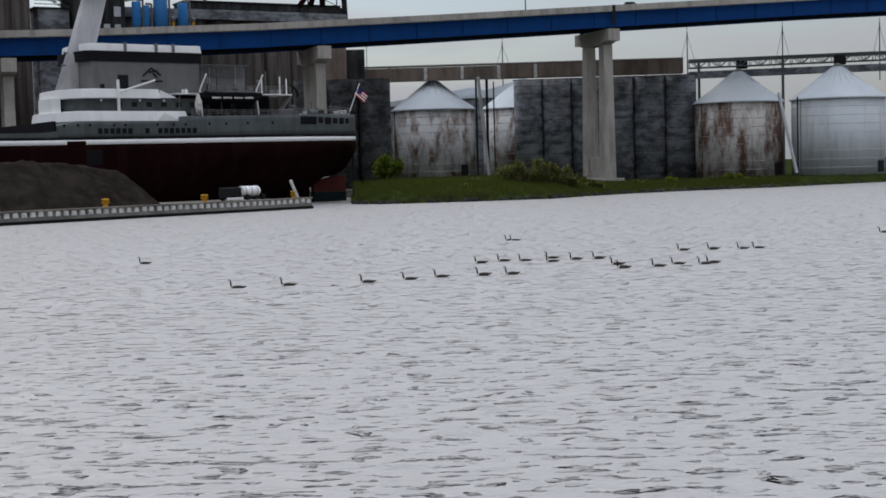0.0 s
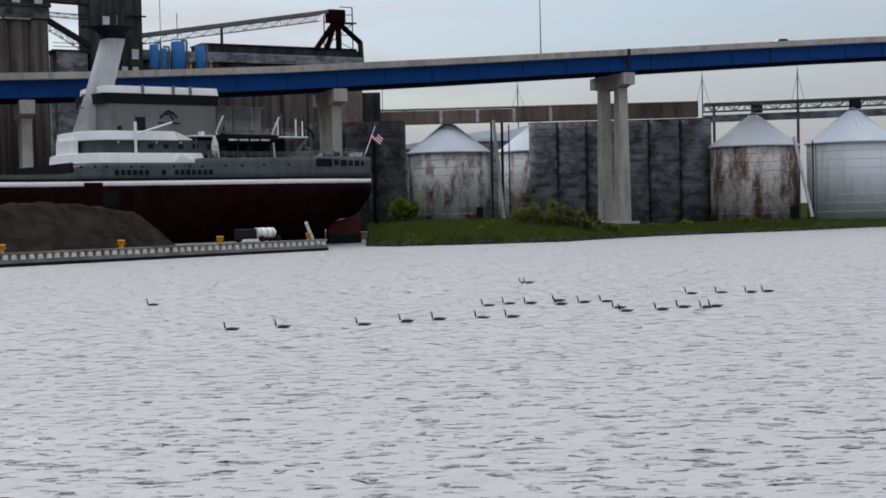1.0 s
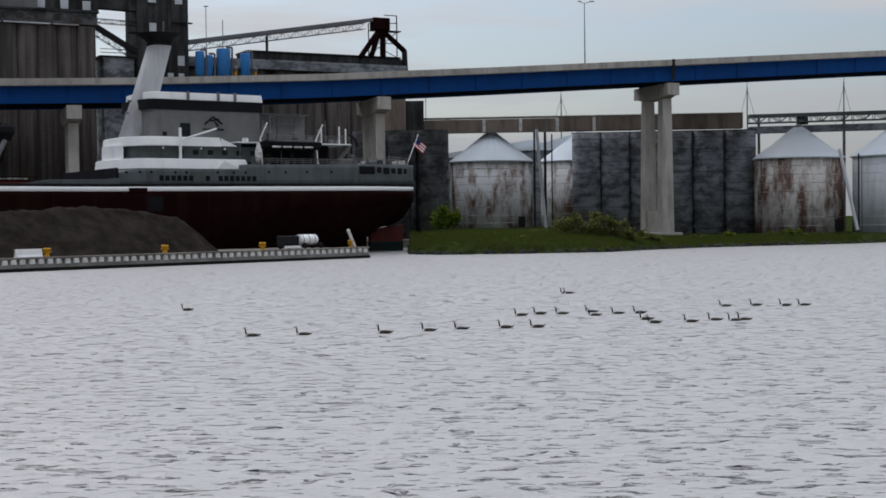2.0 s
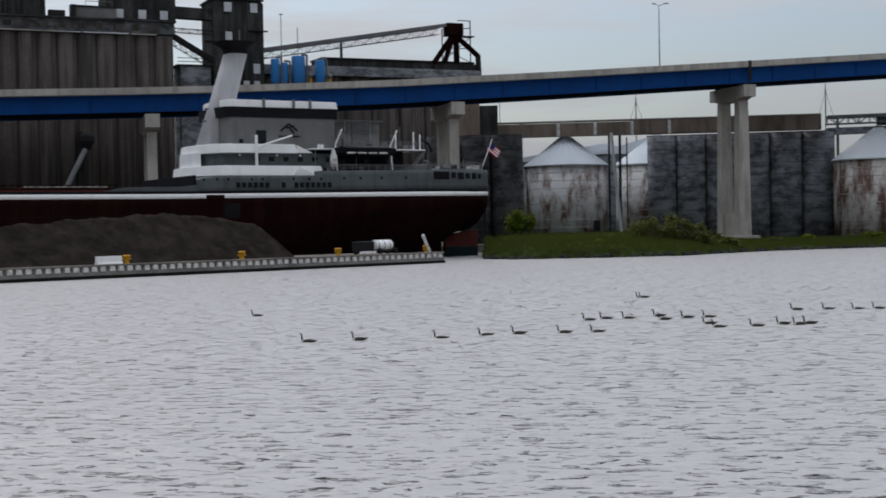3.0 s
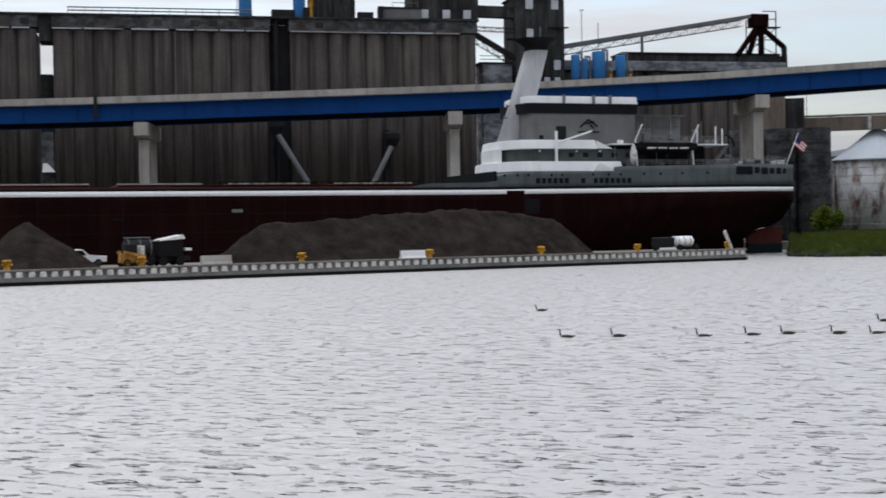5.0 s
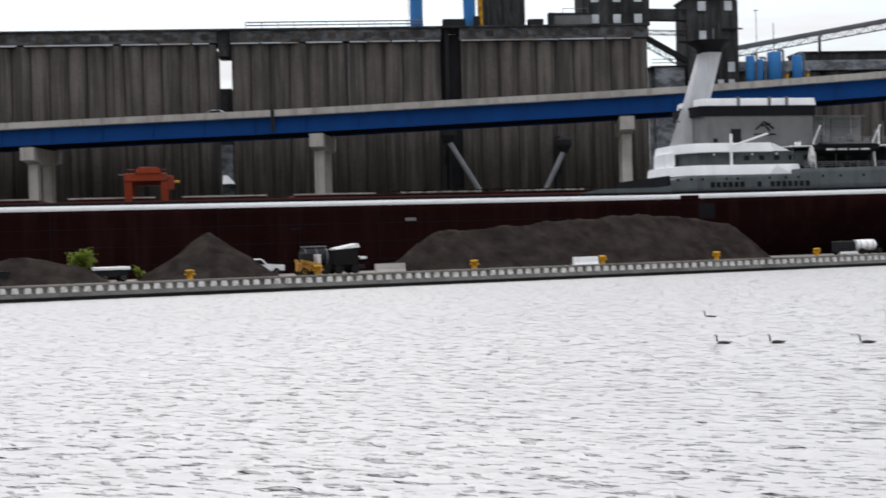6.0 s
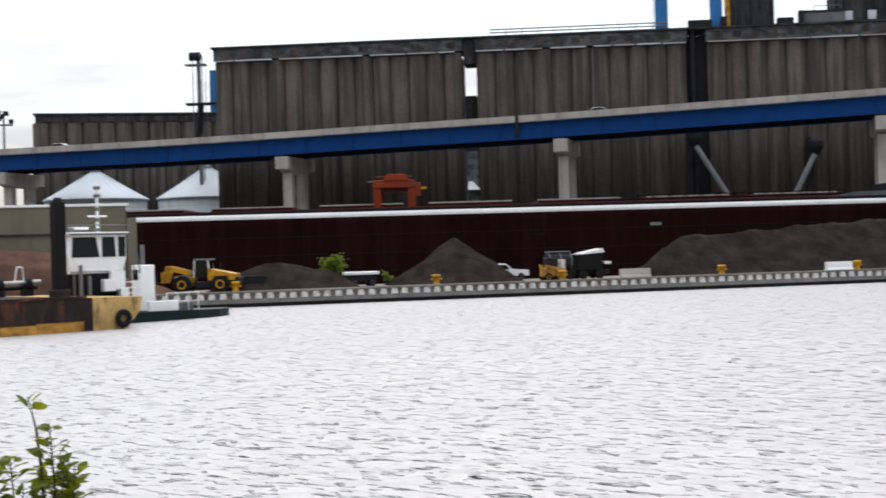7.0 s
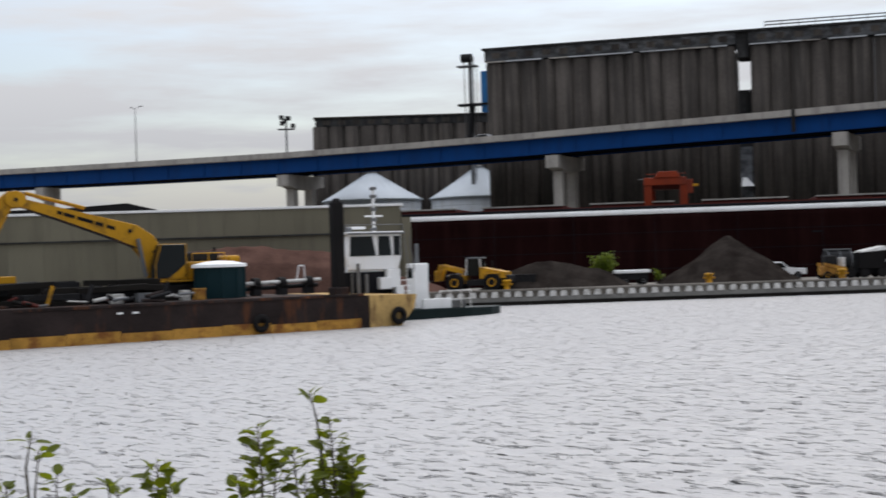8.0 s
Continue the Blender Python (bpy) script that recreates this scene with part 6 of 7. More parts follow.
    for x, z in ((-11.2, 6.92), (-3.6, 4.75), (-1.9, 3.3)):
        part("pin", rod((x, -0.44, z), (x, 0.44, z), 0.13, 10), DARK_STEEL, e)
    for u0, u1 in ((0.0, 0.09), (0.11, 0.3), (0.34, 0.62), (0.65, 0.8), (0.85, 1.0)):
        xa, xb = -8.5 + 3.9 * u0, -8.5 + 3.9 * u1
        za, zb = 6.2 - 1.15 * u0, 6.2 - 1.15 * u1
        part("lettering", extrude([(xa, za), (xb, zb), (xb - 0.03, zb - 0.24), (xa - 0.03, za - 0.24)], -0.335, -0.325), BLACK, e, "dark lettering bar")
    part("boom_cylinder", rod((-2.6, -0.5, 1.6), (-3.1, -0.5, 4.2), 0.14, 10), STEEL_GREY, e)
    part("stick", extrude([(-10.7, 7.3), (-11.6, 7.5), (-12.5, 6.8), (-14.6, 1.4), (-14.2, 1.2), (-11.6, 6.1)], -0.25, 0.25, 0.06), YELLOW, e)
    part("stick_cylinder", rod((-6.6, 0, 6.35), (-10.5, 0, 7.35), 0.13, 10), YELLOW, e)
    part("cylinder_rod", rod((-10.5, 0, 7.35), (-11.3, 0, 7.5), 0.07, 8), STEEL_GREY, e)
    part("bucket", extrude([(-14.9, 1.5), (-14.0, 1.3), (-13.6, 0.3), (-14.4, -0.2), (-15.4, 0.4)], -0.6, 0.6, 0.05), DARK_STEEL, e)
    # seat and console in the cab's window, hand rails, engine cover
    part("door_panel", extrude([(-1.4, 1.45), (-0.2, 1.45), (-0.2, 2.35), (-0.6, 2.0)], -1.6, -1.56), YELLOW, cab, "yellow lower cab door")
    part("step_plate", box(-2.6, 0.6, -1.75, -1.3, 1.18, 1.32, 0.03), YELLOW, e)
    part("engine_cover", box(0.5, 2.6, -0.8, 0.9, 2.55, 3.2, 0.12), DARK_STEEL, e, "dark engine cover")
    part("grille", box(0.6, 1.6, -1.54, -1.5, 2.0, 2.4), HULL_BLACK, e)
    hr = bmesh.new()
    for x in (0.4, 1.6, 2.8):
        rod((x, -1.4, 2.5), (x, -1.4, 3.1), 0.03, 6, bm=hr)
    rod((0.4, -1.4, 3.1), (2.8, -1.4, 3.1), 0.03, 6, bm=hr)
    part("hand_rail", hr, YELLOW, e)


def build_tug():
    t = thing("tug_boat", TUG, "small white tug with a dark green hull", "tug boat")
    xs = [2.0, 1.2, -0.2, -2.6, -6, -12, -17, -18]
    wd = [0.2, 1.0, 1.9, 2.6, 3.0, 3.0, 2.7, 2.2]
    rings = []
    for x, w in zip(xs, wd):
        top = float(np.interp(x, [-18, -8, 0.4], [0.85, 0.8, 0.6]))
        rings.append([(x, 3 - w, -0.8), (x, 3 - w, top - 0.2), (x, 3 - w * 1.03, top - 0.2), (x, 3 - w * 1.03, top), (x, 3 + w * 1.03, top), (x, 3 + w * 1.03, top - 0.2), (x, 3 + w, top - 0.2), (x, 3 + w, -0.8)])
    part("hull", loft(rings), TUG_GREEN, t, "dark green hull with a rubbing strake")
    part("deck_house", box(-13.4, -8.4, 1.6, 3.3, 0.7, 3.9, 0.08), WHITE, t, "white deckhouse")
    # closed black panel: the doorway's inner darkness painted on the wall
    part("doorway", box(-13.35, -9.2, 1.5, 1.62, 0.8, 3.75, 0.03), HULL_BLACK, t, "black panel standing for the unlit engine room doorway")
    part("doorway_post", box(-12.9, -12.75, 1.4, 1.56, 0.8, 3.7), PALE_GREY, t)
    part("locker", box(-10.6, -9.6, 1.0, 1.5, 2.4, 3.3, 0.04), WHITE, t)
    wh = part("wheelhouse", extrude([(-13.1, 3.9), (-8.7, 3.9), (-8.4, 4.9), (-8.4, 6.6), (-13.0, 6.6), (-13.3, 4.9)], 1.4, 3.2, 0.06), WHITE, t, "white wheelhouse with slanted windows")
    for x0, x1, k in ((-13.0, -10.7, 0.3), (-10.5, -9.3, 0.12), (-9.1, -8.5, 0.0)):
        part("window", extrude([(x0, 4.95), (x1, 4.95), (x1 - k, 6.42), (x0 + k * 0.3, 6.42)], 1.36, 1.44), GLASS, wh)
    part("roof", box(-13.3, -8.3, 1.1, 3.4, 6.6, 6.78, 0.05), WHITE, wh)
    mast = bmesh.new()
    rod((-9.8, 3, 6.7), (-9.8, 3, 10.3), 0.11, 8, bm=mast)
    rod((-10.3, 3, 8.9), (-9.3, 3, 8.9), 0.05, 6, bm=mast)
    rod((-10.6, 3, 8.0), (-9.0, 3, 8.0), 0.07, 6, bm=mast)
    part("mast", mast, WHITE, t)
    for z in (7.6, 8.4, 9.4, 10.0):
        part("mast_lamp", box(-10.0, -9.6, 2.8, 3.2, z, z + 0.25, 0.04), PALE_GREY, t)
    part("radar", box(-12.2, -10.8, 2.6, 3.2, 7.0, 7.2, 0.04), WHITE, t)
    part("search_light", rod((-12.9, 2, 6.95), (-12.5, 2, 6.95), 0.22, 10), STEEL_GREY, t)
    part("roof_rail", rod((-13.4, 1.3, 7.3), (-8.3, 1.3, 7.3), 0.04, 6, bm=rod((-13.4, 1.3, 6.75), (-13.4, 1.3, 7.3), 0.04, 6, bm=rod((-8.3, 1.3, 6.75), (-8.3, 1.3, 7.3), 0.04, 6))), PALE_GREY, t)
    part("exhaust_casing", box(-6.7, -5.4, 2.2, 3.4, 0.7, 4.25, 0.08), WHITE, t, "white exhaust stack casing")
    part("stack_pipe", rod((-6.0, 2.9, 4.2), (-6.0, 2.9, 5.8), 0.16, 10), STEEL_GREY, t)
    part("vent", box(-6.74, -6.5, 2.5, 3.2, 3.1, 3.9), GLASS, t)
    part("bulwark_box", box(-7.0, -4.4, 0.6, 1.0, 0.72, 1.5, 0.04), WHITE, t)
    part("fore_box", box(-4.4, -2.8, 0.9, 3, 0.68, 1.3, 0.06), PALE_GREY, t)
    r = bmesh.new()
    for x in (-5.4, -4.4, -3.4, -2.5):
        rod((x, 0.7, 0.7), (x, 0.7, 2.05), 0.05, 6, bm=r)
    rod((-5.4, 0.7, 2.05), (-2.5, 0.7, 2.05), 0.05, 6, bm=r)
    rod((-5.4, 0.7, 1.4), (-2.5, 0.7, 1.4), 0.04, 6, bm=r)
    part("deck_rail", r, FENDER, t)
    for x in (-11.6, -10.2):
        part("winch", rod((x, 0.9, 1.5), (x + 0.8, 0.9, 1.5), 0.5, 12), HULL_RED, t)
    part("frame", bar((-12.6, 0.9, 0.7), (-12.6, 0.9, 4.4), 0.2, 0.2, bm=bar((-11.9, 0.9, 3.6), (-11.9, 0.9, 0.7), 0.2, 0.2)), PALE_GREY, t)
    rnd = random.Random(17)
    for i in range(12):
        w, h = rnd.uniform(0.15, 0.4), rnd.uniform(0.4, 1.5)
        part("deck_gear", box(-w, w, -0.25, 0.25, 0, h, 0.04), rnd.choice((BLACK, DARK_STEEL, HULL_RED, TANK_BLUE, FENDER, BLACK)), t, m=pose(rnd.uniform(-13.2, -8.8), rnd.uniform(0.5, 1.2), 0.75, 0, 0, rnd.uniform(-30, 30)))
    part("roof_edge", box(-13.35, -8.25, 1.05, 1.1, 6.55, 6.7), PALE_GREY, t)
    for i in range(6):
        part("step", box(-8.5, -7.9, 1.0, 1.5, 0.9 + 0.42 * i, 0.95 + 0.42 * i), WHITE, t)
    part("horn", rod((-11.0, 1.6, 6.95), (-10.5, 1.6, 6.98), 0.07, 8, 0.15), STEEL_GREY, t)
    part("step_locker", box(-9.2, -8.5, 1.0, 1.6, 0.75, 2.6, 0.04), WHITE, t)
    part("wing_locker", box(-9.9, -9.2, 1.1, 1.5, 2.5, 3.9, 0.04), WHITE, t)
    st = truss((-8.0, 1.2, 6.4), (-7.6, 1.2, 3.8), 0.2, 0.7, 5, 0.04)
    part("stair", st, PALE_GREY, t)


# ---- lamp posts ----
def build_lamps():
    for bx, lean in ((89.7, 1), (-195.6, 1)):
        z = deck_z(bx) + 1.1
        l = thing("street_lamp", BRIDGE @ pose(bx, -0.9, z), "slim grey lamp post on the bridge parapet", "street lamp", "lamps along the bridge")
        part("pole", rod((0, 0, 0), (0, 0, 11.0), 0.13, 8, 0.07), STEEL_GREY, l)
        part("arm", rod((0, 0, 11.0), (1.3, 0, 11.4), 0.05, 6), STEEL_GREY, l)
        part("lamp_head", box(1.0, 1.9, -0.15, 0.15, 11.32, 11.5, 0.04), STEEL_GREY, l)
        part("arm", rod((0, 0, 11.0), (-0.9, 0, 11.3), 0.05, 6), STEEL_GREY, l)
        part("lamp_head", box(-1.3, -0.7, -0.15, 0.15, 11.22, 11.4, 0.04), STEEL_GREY, l)
    c = LOW @ Vector((-25.4 * 1.08, 292, 0))
    l = thing("flood_light", pose(c.x, c.y, 1, 0, 0, 47), "tall yard floodlight mast with dark lamp cluster", "floodlight")
    part("pole", rod((0, 0, 0), (0, 0, 34), 0.32, 10, 0.2), STEEL_GREY, l)
    part("cross_arm", box(-1.8, 1.8, -0.2, 0.2, 31.0, 31.3), DARK_STEEL, l)
    for x, z in ((-0.9, 33.2), (-0.2, 32.4), (0.6, 33.0), (1.5, 31.4), (-0.8, 32.0)):
        part("flood_head", box(x - 0.5, x + 0.4, -0.5, 0.3, z, z + 0.9, 0.08), DARK_STEEL, l)
    q = ELEV @ Vector((96.5, 300, 0))
    l = thing("street_lamp", pose(q.x, q.y, 34), "slim far lamp post behind the annex", "street lamp", "lamps along the bridge")
    part("pole", rod((0, 0, -33), (0, 0, 19.0), 0.14, 8, 0.08), STEEL_GREY, l)
    part("lamp_head", box(-0.5, 0.5, -0.15, 0.15, 19.0, 19.2, 0.04), STEEL_GREY, l)


# ---- plants ----
LEAF_SHAPE = [(0, 0), (0.24, 0.18), (0.33, 0.45), (0.24, 0.78), (0, 1.0), (-0.24, 0.78), (-0.33, 0.45), (-0.24, 0.18)]


def leaf(bm, at, d, up, size, bend=0.2):
    d = d.normalized()
    s = d.cross(up)
    s = s.normalized() if s.length > 1e-4 else Vector((1, 0, 0))
    n = s.cross(d)
    a = [bm.verts.new(at + d * (y * size) + s * (x * size) + n * (abs(x) * bend - (y * y) * bend * 0.6) * size) for x, y in LEAF_SHAPE]
    mid = bm.verts.new(at + d * (0.5 * size) - n * 0.03 * size)
    for i in range(len(a)):
        bm.faces.new((a[i], a[(i + 1) % len(a)], mid))


def crown(mat, rx, ry, rz, z, n, size, seed, parent, clumps=14):
    """Leaves in uneven clumps inside an ellipsoid."""
    rnd = random.Random(seed)
    bm = bmesh.new()
    cs = []
    for _ in range(clumps):
        v = Vector((rnd.gauss(0, 1), rnd.gauss(0, 1), rnd.gauss(0, 1))).normalized() * rnd.uniform(0.35, 0.95)
        cs.append((Vector((v.x * rx, v.y * ry, z + v.z * rz)), rnd.uniform(0.25, 0.5) * min(rx, rz)))
    for i in range(n):
        c, r = rnd.choice(cs)
        p = c + Vector((rnd.gauss(0, 0.5), rnd.gauss(0, 0.5), rnd.gauss(0, 0.5))) * r
        leaf(bm, p, Vector((rnd.gauss(0, 1), rnd.gauss(0, 1), rnd.gauss(0, 0.8))), Vector((rnd.gauss(0, 0.5), rnd.gauss(0, 0.5), 1)), size * rnd.uniform(0.7, 1.3))
    ob = part("crown", bm, mat, parent)
    br = bmesh.new()
    for c, r in cs:
        rod((0, 0, max(0.1, z - rz)), c, 0.03 * rx, 5, 0.008 * rx, bm=br)
    part("limb", br, BARK, parent)
    return ob


def build_plants():
    t = thing("small_tree", pose(*polar(-2.15, 232, 2.4)), "small round yellow-green spring tree on the bank", "tree")
    part("trunk", rod((0, 0, 0), (0, 0, 2.2), 0.16, 8, 0.1), BARK, t)
    crown(LEAF, 2.7, 2.4, 2.0, 2.9, 3200, 0.42, 3, t, 34)
    t = thing("shrub", pose(*(QUAY @ Vector((27.4, 137.0, 1.3)))), "bright green shrub on the quay beside the ship", "shrub")
    part("trunk", rod((0, 0, 0), (0, 0, 1.4), 0.08, 8, 0.05), BARK, t)
    crown(LEAF, 1.45, 1.2, 1.25, 2.1, 1300, 0.22, 5, t, 20)
    t = thing("shrub", pose(*(QUAY @ Vector((33.0, 136.6, 1.3)))), "low green shrub on the quay beside the ship", "shrub")
    crown(LEAF, 0.9, 0.8, 0.6, 0.7, 300, 0.2, 6, t, 8)
    rnd = random.Random(12)
    for i, (az, d, w, h, mt) in enumerate(((3.5, 207, 4.2, 3.2, OLIVE), (4.5, 208, 3.6, 2.5, OLIVE), (2.6, 211, 2.8, 2.0, OLIVE), (5.4, 209, 2.8, 1.5, OLIVE), (1.6, 210, 2.2, 1.3, OLIVE), (0.2, 203, 2.2, 0.9, LEAF), (-1.0, 204, 2.4, 1.0, LEAF),
                                            (-2.7, 203, 2.0, 1.0, LEAF_DARK), (1.0, 199, 2.0, 0.8, LEAF_DARK), (6.4, 214, 2.0, 1.0, OLIVE), (9.4, 242, 1.6, 0.9, LEAF_DARK), (12.0, 250, 2.4, 1.2, LEAF), (11.0, 248, 1.8, 0.9, OLIVE), (13.0, 250, 2.0, 0.8, OLIVE), (8.2, 232, 1.8, 0.8, OLIVE))):
        t = thing("bank_bush", pose(*polar(az, d, 1.2 if az < 6 else 0.7)), "low spreading olive-green bush on the far bank", "bush", "bushes on the bank")
        crown(mt, w, w * 0.8, h * 0.7, h * 0.8, int(420 * w), 0.36, 20 + i, t, 18)
    # grass tufts on the bank
    bm = bmesh.new()
    for i in range(5200):
        az = rnd.uniform(-3.6, 14.5)
        d0 = float(np.interp(az, [-6.2, -4, -2.5, 1, 4.5, 6.2, 8, 10, 13.6, 17.8], [203, 196, 191, 192, 197, 208, 219, 227, 240, 269]))
        off = abs(rnd.gauss(0, 9)) + 0.6
        bank = float(np.interp(az, [-9, -5, -3, 2, 5, 7, 12, 45], [1.8, 2.6, 3.0, 3.0, 2.2, 1.4, 1.4, 1.4])) * float(np.interp(off, [0, 1, 3, 8, 16, 28], [0.05, 0.35, 0.55, 0.8, 0.97, 1]))
        p = polar(az, d0 + off, bank - 0.1)
        h = rnd.uniform(0.3, 0.75)
        for k in range(3):
            q = p + Vector((rnd.gauss(0, 0.25), rnd.gauss(0, 0.25), 0))
            a = bm.verts.new(q + Vector((-0.06, 0, 0)))
            b = bm.verts.new(q + Vector((0.06, 0, 0)))
            c = bm.verts.new(q + Vector((rnd.gauss(0, 0.15), rnd.gauss(0, 0.1), h)))
            bm.faces.new((a, b, c))
    ob = part("grass", bm, BLADE)
    tagged(ob, "rough green grass along the far bank", "grass", kind="stuff")
    # riprap stones at the water's edge
    bm = bmesh.new()
    for i in range(420):
        az = rnd.uniform(-3.6, 17)
        d0 = float(np.interp(az, [-6.2, -4, -2.5, 1, 4.5, 6.2, 8, 10, 13.6, 17.8], [203, 196, 191, 192, 197, 208, 219, 227, 240, 269]))
        r = rnd.uniform(0.2, 0.55)
        p = polar(az, d0 + rnd.uniform(-0.3, 1.4), 0.1)
        bmesh.ops.create_icosphere(bm, subdivisions=1, radius=r, matrix=Matrix.Translation(p) @ Euler((rnd.random() * 3, rnd.random() * 3, 0)).to_matrix().to_4x4() @ Matrix.Diagonal((1.2, 0.9, 0.6, 1)))
    ob = part("shore_stones", bm, SILO_DARK)
    tagged(ob, "dark stones along the far waterline", "stones", kind="stuff")


def build_near_bank():
    bm = bmesh.new()
    rows = []
    for i in range(40):
        x = -60 + 3 * i
        rows.append([bm.verts.new((x, y, z + noise.noise((x * 0.3, y * 0.3, 2)) * 0.12)) for y, z in ((-60, 3.4), (-4, 3.3), (0.5, 3.2), (2.5, 2.6), (5, 1.6), (8, 0.4), (9.5, -0.6))])
    for a, c in zip(rows, rows[1:]):
        for j in range(len(a) - 1):
            bm.faces.new((a[j], c[j], c[j + 1], a[j + 1]))
    ob = part("near_bank", bm, GRASS, smooth=True)
    tagged(ob, "grassy bank under the viewpoint", "ground", kind="structure")
    # shrubs in front: each shoot by the place of its tip, its leafy length and its spread
    shoots = (
        (-51.3, ((-51.76, 4.381, 0.05, 0.3), (-50.96, 4.27, 0.36, 1.0), (-50.03, 4.098, 0.22, 0.8), (-50.5, 4.06, 0.2, 1.0), (-52.5, 4.13, 0.10, 0.8), (-52.03, 4.03, 0.14, 0.9), (-51.2, 4.02, 0.16, 1.2))),
        (-53.9, ((-53.92, 4.253, 0.26, 0.8), (-53.2, 4.089, 0.14, 1.2), (-54.8, 4.01, 0.1, 0.6), (-54.2, 4.0, 0.1, 0.6))),
        (-57.9, ((-57.98, 4.123, 0.16, 0.9), (-57.5, 4.015, 0.1, 0.8))),
        (-60.2, ((-59.95, 4.06, 0.04, 0.4), (-59.6, 4.0, 0.03, 0.5))),
        (-61.6, ((-61.91, 4.09, 0.07, 0.9), (-61.3, 4.01, 0.07, 1.0))),
        (-64.0, ((-62.83, 4.26, 0.03, 0.6), (-62.55, 4.18, 0.05, 0.9), (-63.85, 4.06, 0.05, 0.7), (-63.7, 3.99, 0.06, 0.9))),
    )
    for k, (az0, tips) in enumerate(shoots):
        rnd = random.Random(40 + k)
        base = polar(az0 + 0.6, 5.9, 0.0)
        base.z = float(np.interp(base.y, [0.5, 2.5, 5, 8], [3.2, 2.6, 1.6, 0.4])) - 0.1
        s = thing("foreground_shrub", Matrix.Translation(base), "leafy green shrub shoots in front of the water", "shrub", "shrubs in front")
        st = bmesh.new()
        lv = bmesh.new()
        for az, z, length, spread in tips:
            tip = polar(az, 5.9 + rnd.uniform(-0.12, 0.12), z) - base
            knee = Vector((tip.x * 0.75 + rnd.uniform(-0.04, 0.04), tip.y * 0.75, tip.z - length - rnd.uniform(0.25, 0.4)))
            mid = knee.lerp(tip, 0.55) + Vector((rnd.uniform(-0.02, 0.02), rnd.uniform(-0.02, 0.02), 0))
            rod((0, 0, 0), knee, 0.010, 6, 0.007, bm=st)
            rod(knee, mid, 0.007, 6, 0.005, bm=st)
            rod(mid, tip, 0.005, 6, 0.002, bm=st)
            for q in range(max(2, int(length / 0.015))):
                u = q / max(1, int(length / 0.015))
                p = tip + (mid - tip).normalized() * (length * u) + Vector((0, 0, -0.02))
                grow = 0.5 + 0.5 * min(1.0, u * 2 + 0.25)
                a0 = q * 1.57 + rnd.uniform(-0.3, 0.3)
                for w in range(2 if rnd.random() < 0.85 else 1):
                    a = a0 + w * math.pi + rnd.uniform(-0.35, 0.35)
                    d = Vector((math.cos(a), math.sin(a), rnd.uniform(0.0, 0.9)))
                    tw = p + d.normalized() * 0.035 * spread * grow
                    rod(p, tw, 0.002, 4, 0.0015, bm=st)
                    leaf(lv, tw, d + Vector((rnd.gauss(0, 0.3), rnd.gauss(0, 0.3), rnd.gauss(0, 0.35))), Vector((rnd.gauss(0, 0.4), rnd.gauss(0, 0.4), 1)), rnd.uniform(0.055, 0.088) * (0.55 + 0.45 * grow))
        part("stem", st, BARK, s)
        part("leaves", lv, LEAF_DARK, s)


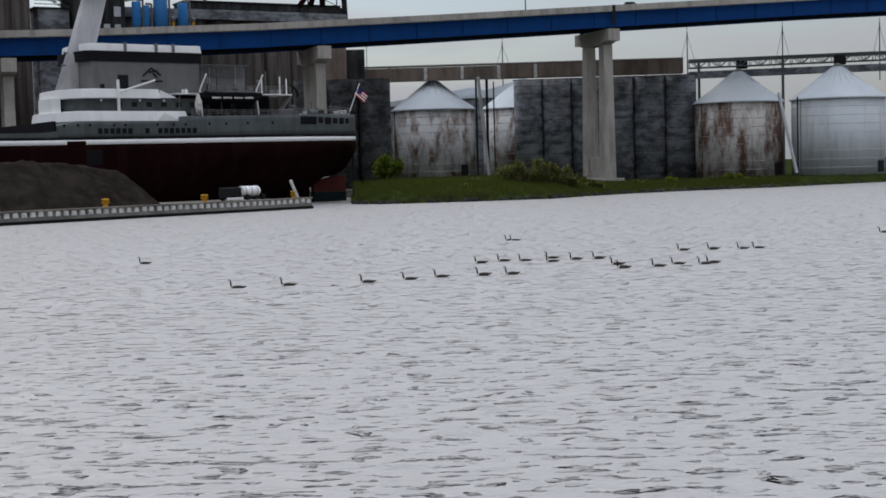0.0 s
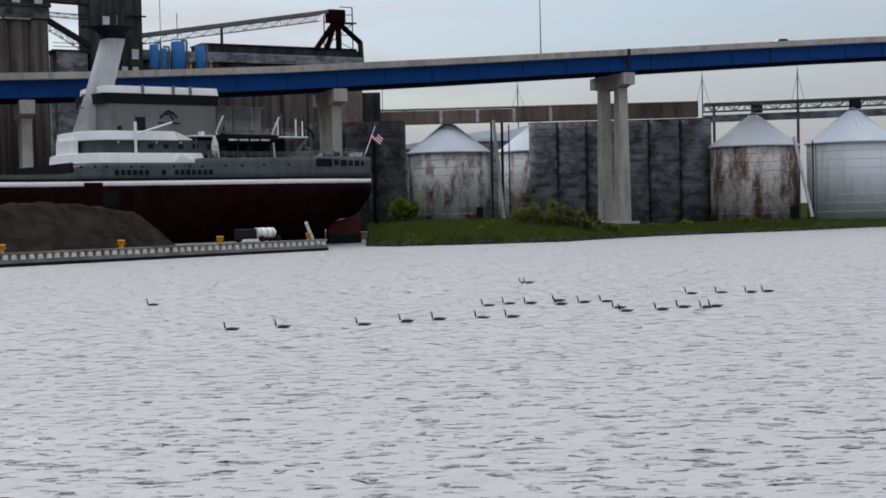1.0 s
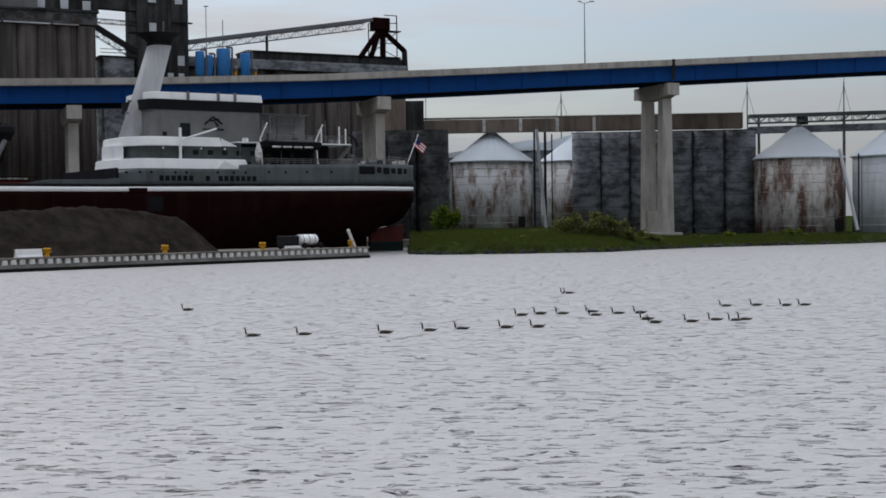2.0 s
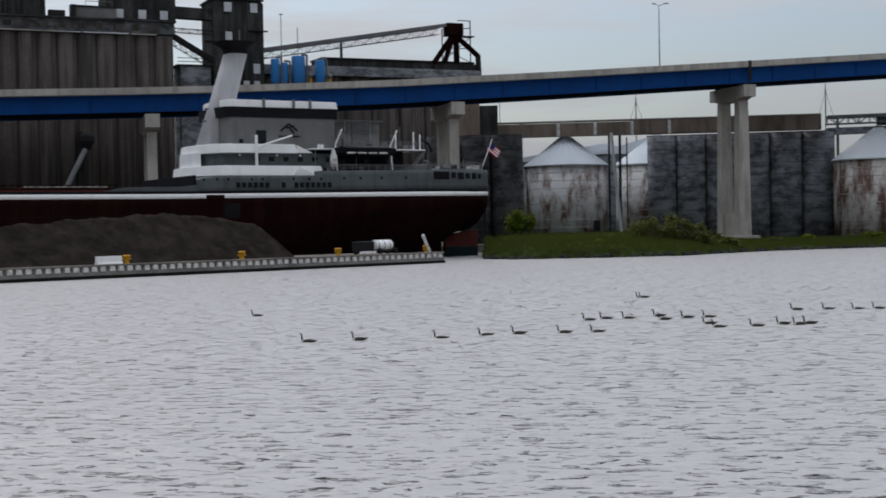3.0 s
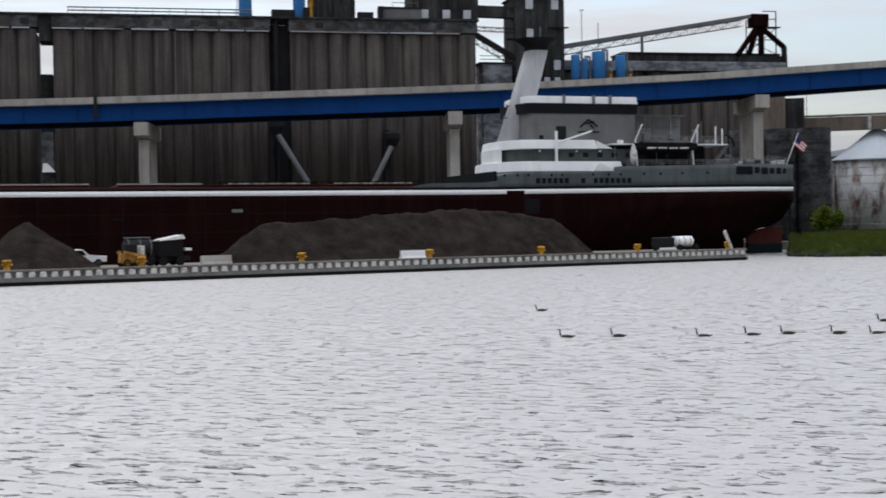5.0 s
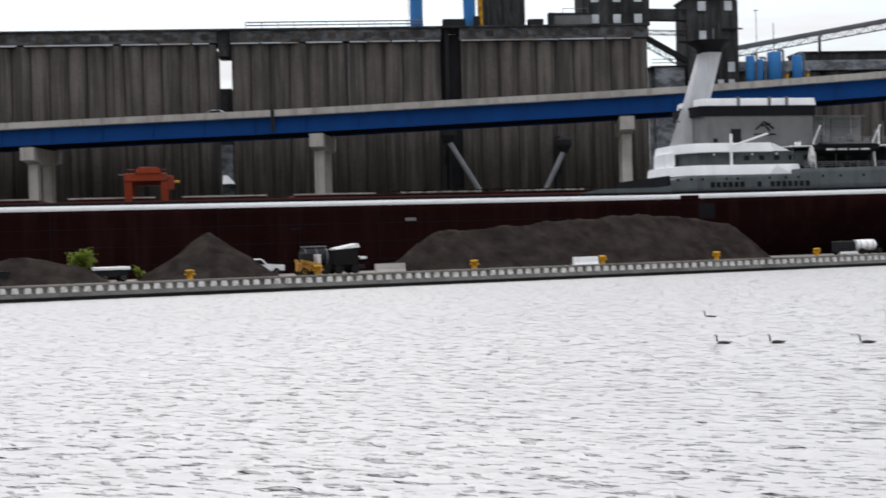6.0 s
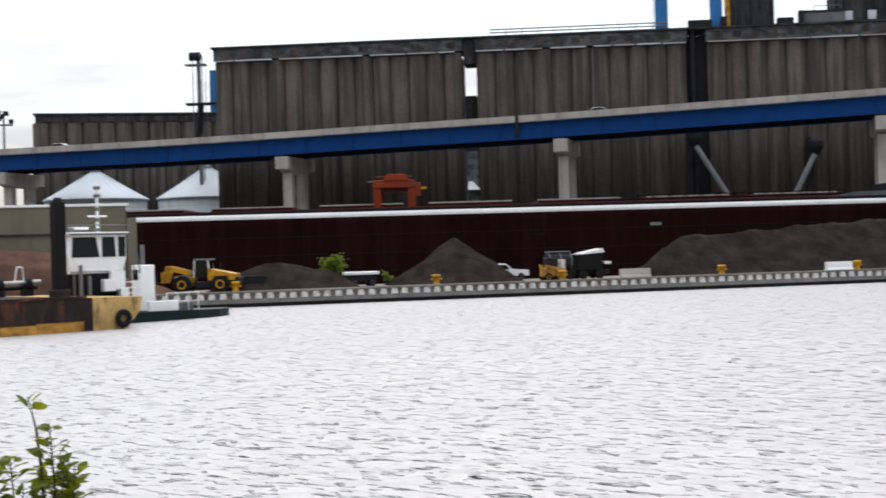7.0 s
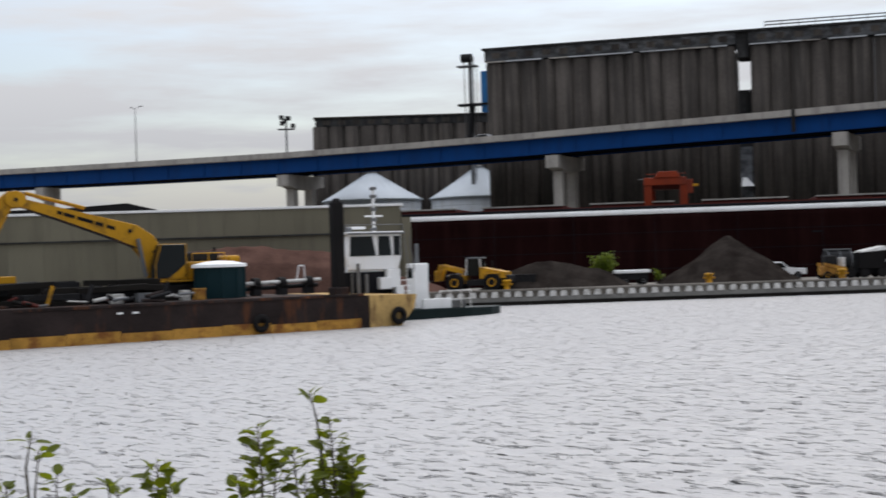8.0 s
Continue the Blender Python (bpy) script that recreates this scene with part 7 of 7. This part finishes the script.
# ---- geese and cars ----
def make_goose():
    g = thing("goose", pose(0, 0, 0), "dark Canada goose swimming on the grey water", "goose", "swimming geese")
    # bill towards -x
    prof = [(-0.40, 0.03, 0.10), (-0.33, 0.10, 0.10), (-0.2, 0.155, 0.10), (0.0, 0.17, 0.11), (0.2, 0.14, 0.12), (0.34, 0.07, 0.15), (0.44, 0.02, 0.18)]
    rings = []
    for x, r, z in prof:
        rings.append([(x, r * 0.95 * math.cos(2 * math.pi * k / 12), z + r * 0.85 * math.sin(2 * math.pi * k / 12)) for k in range(12)])
    part("body", loft(rings), GOOSE_BODY, g, smooth=True)
    part("tail", loft([[(x, w * c, z + h * s) for c, s in ((1, 0), (0, 1), (-1, 0), (0, -1))] for x, w, h, z in ((0.3, 0.1, 0.06, 0.15), (0.42, 0.07, 0.03, 0.19), (0.52, 0.03, 0.012, 0.21))]), GOOSE_BLACK, g)
    part("rump", loft([[(x, r * math.cos(2 * math.pi * k / 10), 0.07 + r * 0.6 * math.sin(2 * math.pi * k / 10)) for k in range(10)] for x, r in ((0.24, 0.1), (0.36, 0.075), (0.42, 0.02))]), GOOSE_WHITE, g)
    part("breast", loft([[(x, r * math.cos(2 * math.pi * k / 10), 0.1 + r * math.sin(2 * math.pi * k / 10)) for k in range(10)] for x, r in ((-0.42, 0.03), (-0.36, 0.1), (-0.27, 0.145))]), FENDER, g)
    nk = []
    for x, z, r in ((-0.31, 0.14, 0.065), (-0.36, 0.26, 0.05), (-0.385, 0.38, 0.042), (-0.39, 0.48, 0.042), (-0.40, 0.53, 0.052), (-0.45, 0.545, 0.045), (-0.49, 0.535, 0.024), (-0.55, 0.525, 0.012)):
        nk.append([(x + r * 0.3 * math.sin(2 * math.pi * k / 8), r * math.cos(2 * math.pi * k / 8), z + r * 0.8 * math.sin(2 * math.pi * k / 8)) if z > 0.5 else (x + r * math.sin(2 * math.pi * k / 8), r * math.cos(2 * math.pi * k / 8), z) for k in range(8)])
    neck = part("neck", loft(nk), GOOSE_BLACK, g, "black neck and head", smooth=True)
    part("cheek_patch", loft([[(-0.415 + 0.03 * math.cos(a), y, 0.525 + 0.035 * math.sin(a)) for a in [2 * math.pi * k / 8 for k in range(8)]] for y in (-0.055, 0.055)]), GOOSE_WHITE, neck)
    for y in (-0.12, 0.12):
        part("wing", loft([[(x, y + r * 0.4 * math.cos(2 * math.pi * k / 8), 0.17 + r * 0.6 * math.sin(2 * math.pi * k / 8)) for k in range(8)] for x, r in ((-0.2, 0.03), (-0.05, 0.12), (0.15, 0.11), (0.34, 0.04), (0.43, 0.01))]), GOOSE_BODY, g, smooth=True)
    for c in g.children_recursive:
        c.data.transform(Matrix.Scale(0.77, 4))
    return g


GEESE = [(-8.8, 58.8, -0.88), (-6.7, 59.4, -0.87), (-3.3, 59.9, -0.83), (-1.5, 61.0, -0.8), (-0.1, 61.8, -0.79), (1.8, 62.2, -0.75), (3.1, 62.4, -0.69),
         (-16.5, 76.4, -0.42), (1.9, 70.0, -0.39), (3.1, 71.0, -0.5), (4.2, 70.9, -0.49), (5.5, 69.7, -0.34), (5.7, 72.3, -0.44), (6.8, 70.8, -0.37),
         (8.0, 71.1, -0.4), (8.4, 64.4, -0.6), (8.4, 66.6, -0.67), (10.1, 64.8, -0.58), (11.2, 65.9, -0.49), (12.4, 65.5, -0.66), (12.9, 66.0, -0.64),
         (13.2, 75.9, -0.43), (14.9, 76.2, -0.42), (16.5, 76.0, -0.45), (17.4, 76.2, -0.37), (4.7, 90.2, -0.07), (4.4, 90.4, -0.03), (28.2, 88.3, -0.35)]


def make_car(label, mat):
    c = thing("car", pose(0, 0, 0), label, "car", "cars on the bridge")
    part("body", extrude([(-2.2, 0.35), (2.2, 0.35), (2.25, 0.75), (1.3, 0.95), (-2.1, 1.0)], -0.85, 0.85, 0.06), mat, c)
    part("roof", extrude([(-1.9, 1.0), (1.2, 0.95), (0.5, 1.48), (-1.2, 1.52)], -0.75, 0.75, 0.06), mat, c)
    part("window", extrude([(-1.6, 1.02), (0.95, 1.0), (0.45, 1.4), (-1.15, 1.43)], -0.77, 0.77), GLASS, c)
    for x in (-1.4, 1.4):
        for y in (-0.75, 0.75):
            wheel(c, x, y, 0.33, 0.33, 0.2, STEEL_GREY)
    return c


def build_all():
    build_land()
    build_near_bank()
    build_bridge()
    build_elevator()
    build_right_silos()
    build_quay()
    build_piles()
    build_quay_vehicles()
    build_ship()
    build_shed()
    build_barge()
    build_tug()
    build_lamps()
    build_plants()


water = build_water()
build_all()

flock = [make_goose()]
for _ in GEESE[1:]:
    flock.append(copy_thing(flock[0], pose(0, 0, 0)))
# bridge cars: place along the bridge at the start, and speed
CARS = [(make_car("silver car crossing the bridge", CAR_GREY), 113.0, 31.0), (make_car("pale car crossing the bridge", CAR_GREY), -215.0, 24.0),
        (make_car("silver car crossing the bridge far off", CAR_GREY), -366.0, 31.0)]


def motions():
    # the ripples drift slowly down the wind
    walk(water, [(0.0, pose(0, 0, 0)), (4.0, pose(-0.5, -1.4, 0)), (8.0, pose(-1.0, -2.8, 0))])
    rnd = random.Random(8)
    for g, (x, y, v) in zip(flock, GEESE):
        rows = []
        turn = rnd.uniform(-8, 8)
        for k in range(9):
            t = float(k)
            rows.append((t, pose(x + v * t, y, -0.06 + 0.012 * math.sin(t * 2.6 + x), 0, 1.2 * math.sin(t * 2.1 + y), turn + 2 * math.sin(t + x))))
        walk(g, rows)
    for c, x, v in CARS:
        rows = []
        for k in range(17):
            t = k * 0.5
            xx = x + v * t
            slope = math.degrees(math.atan2(deck_z(xx + 3) - deck_z(xx - 3), 6))
            rows.append((t, BRIDGE @ pose(xx, 2.2, deck_z(xx) + 0.36, 0, -slope, 0)))
        walk(c, rows)


motions()
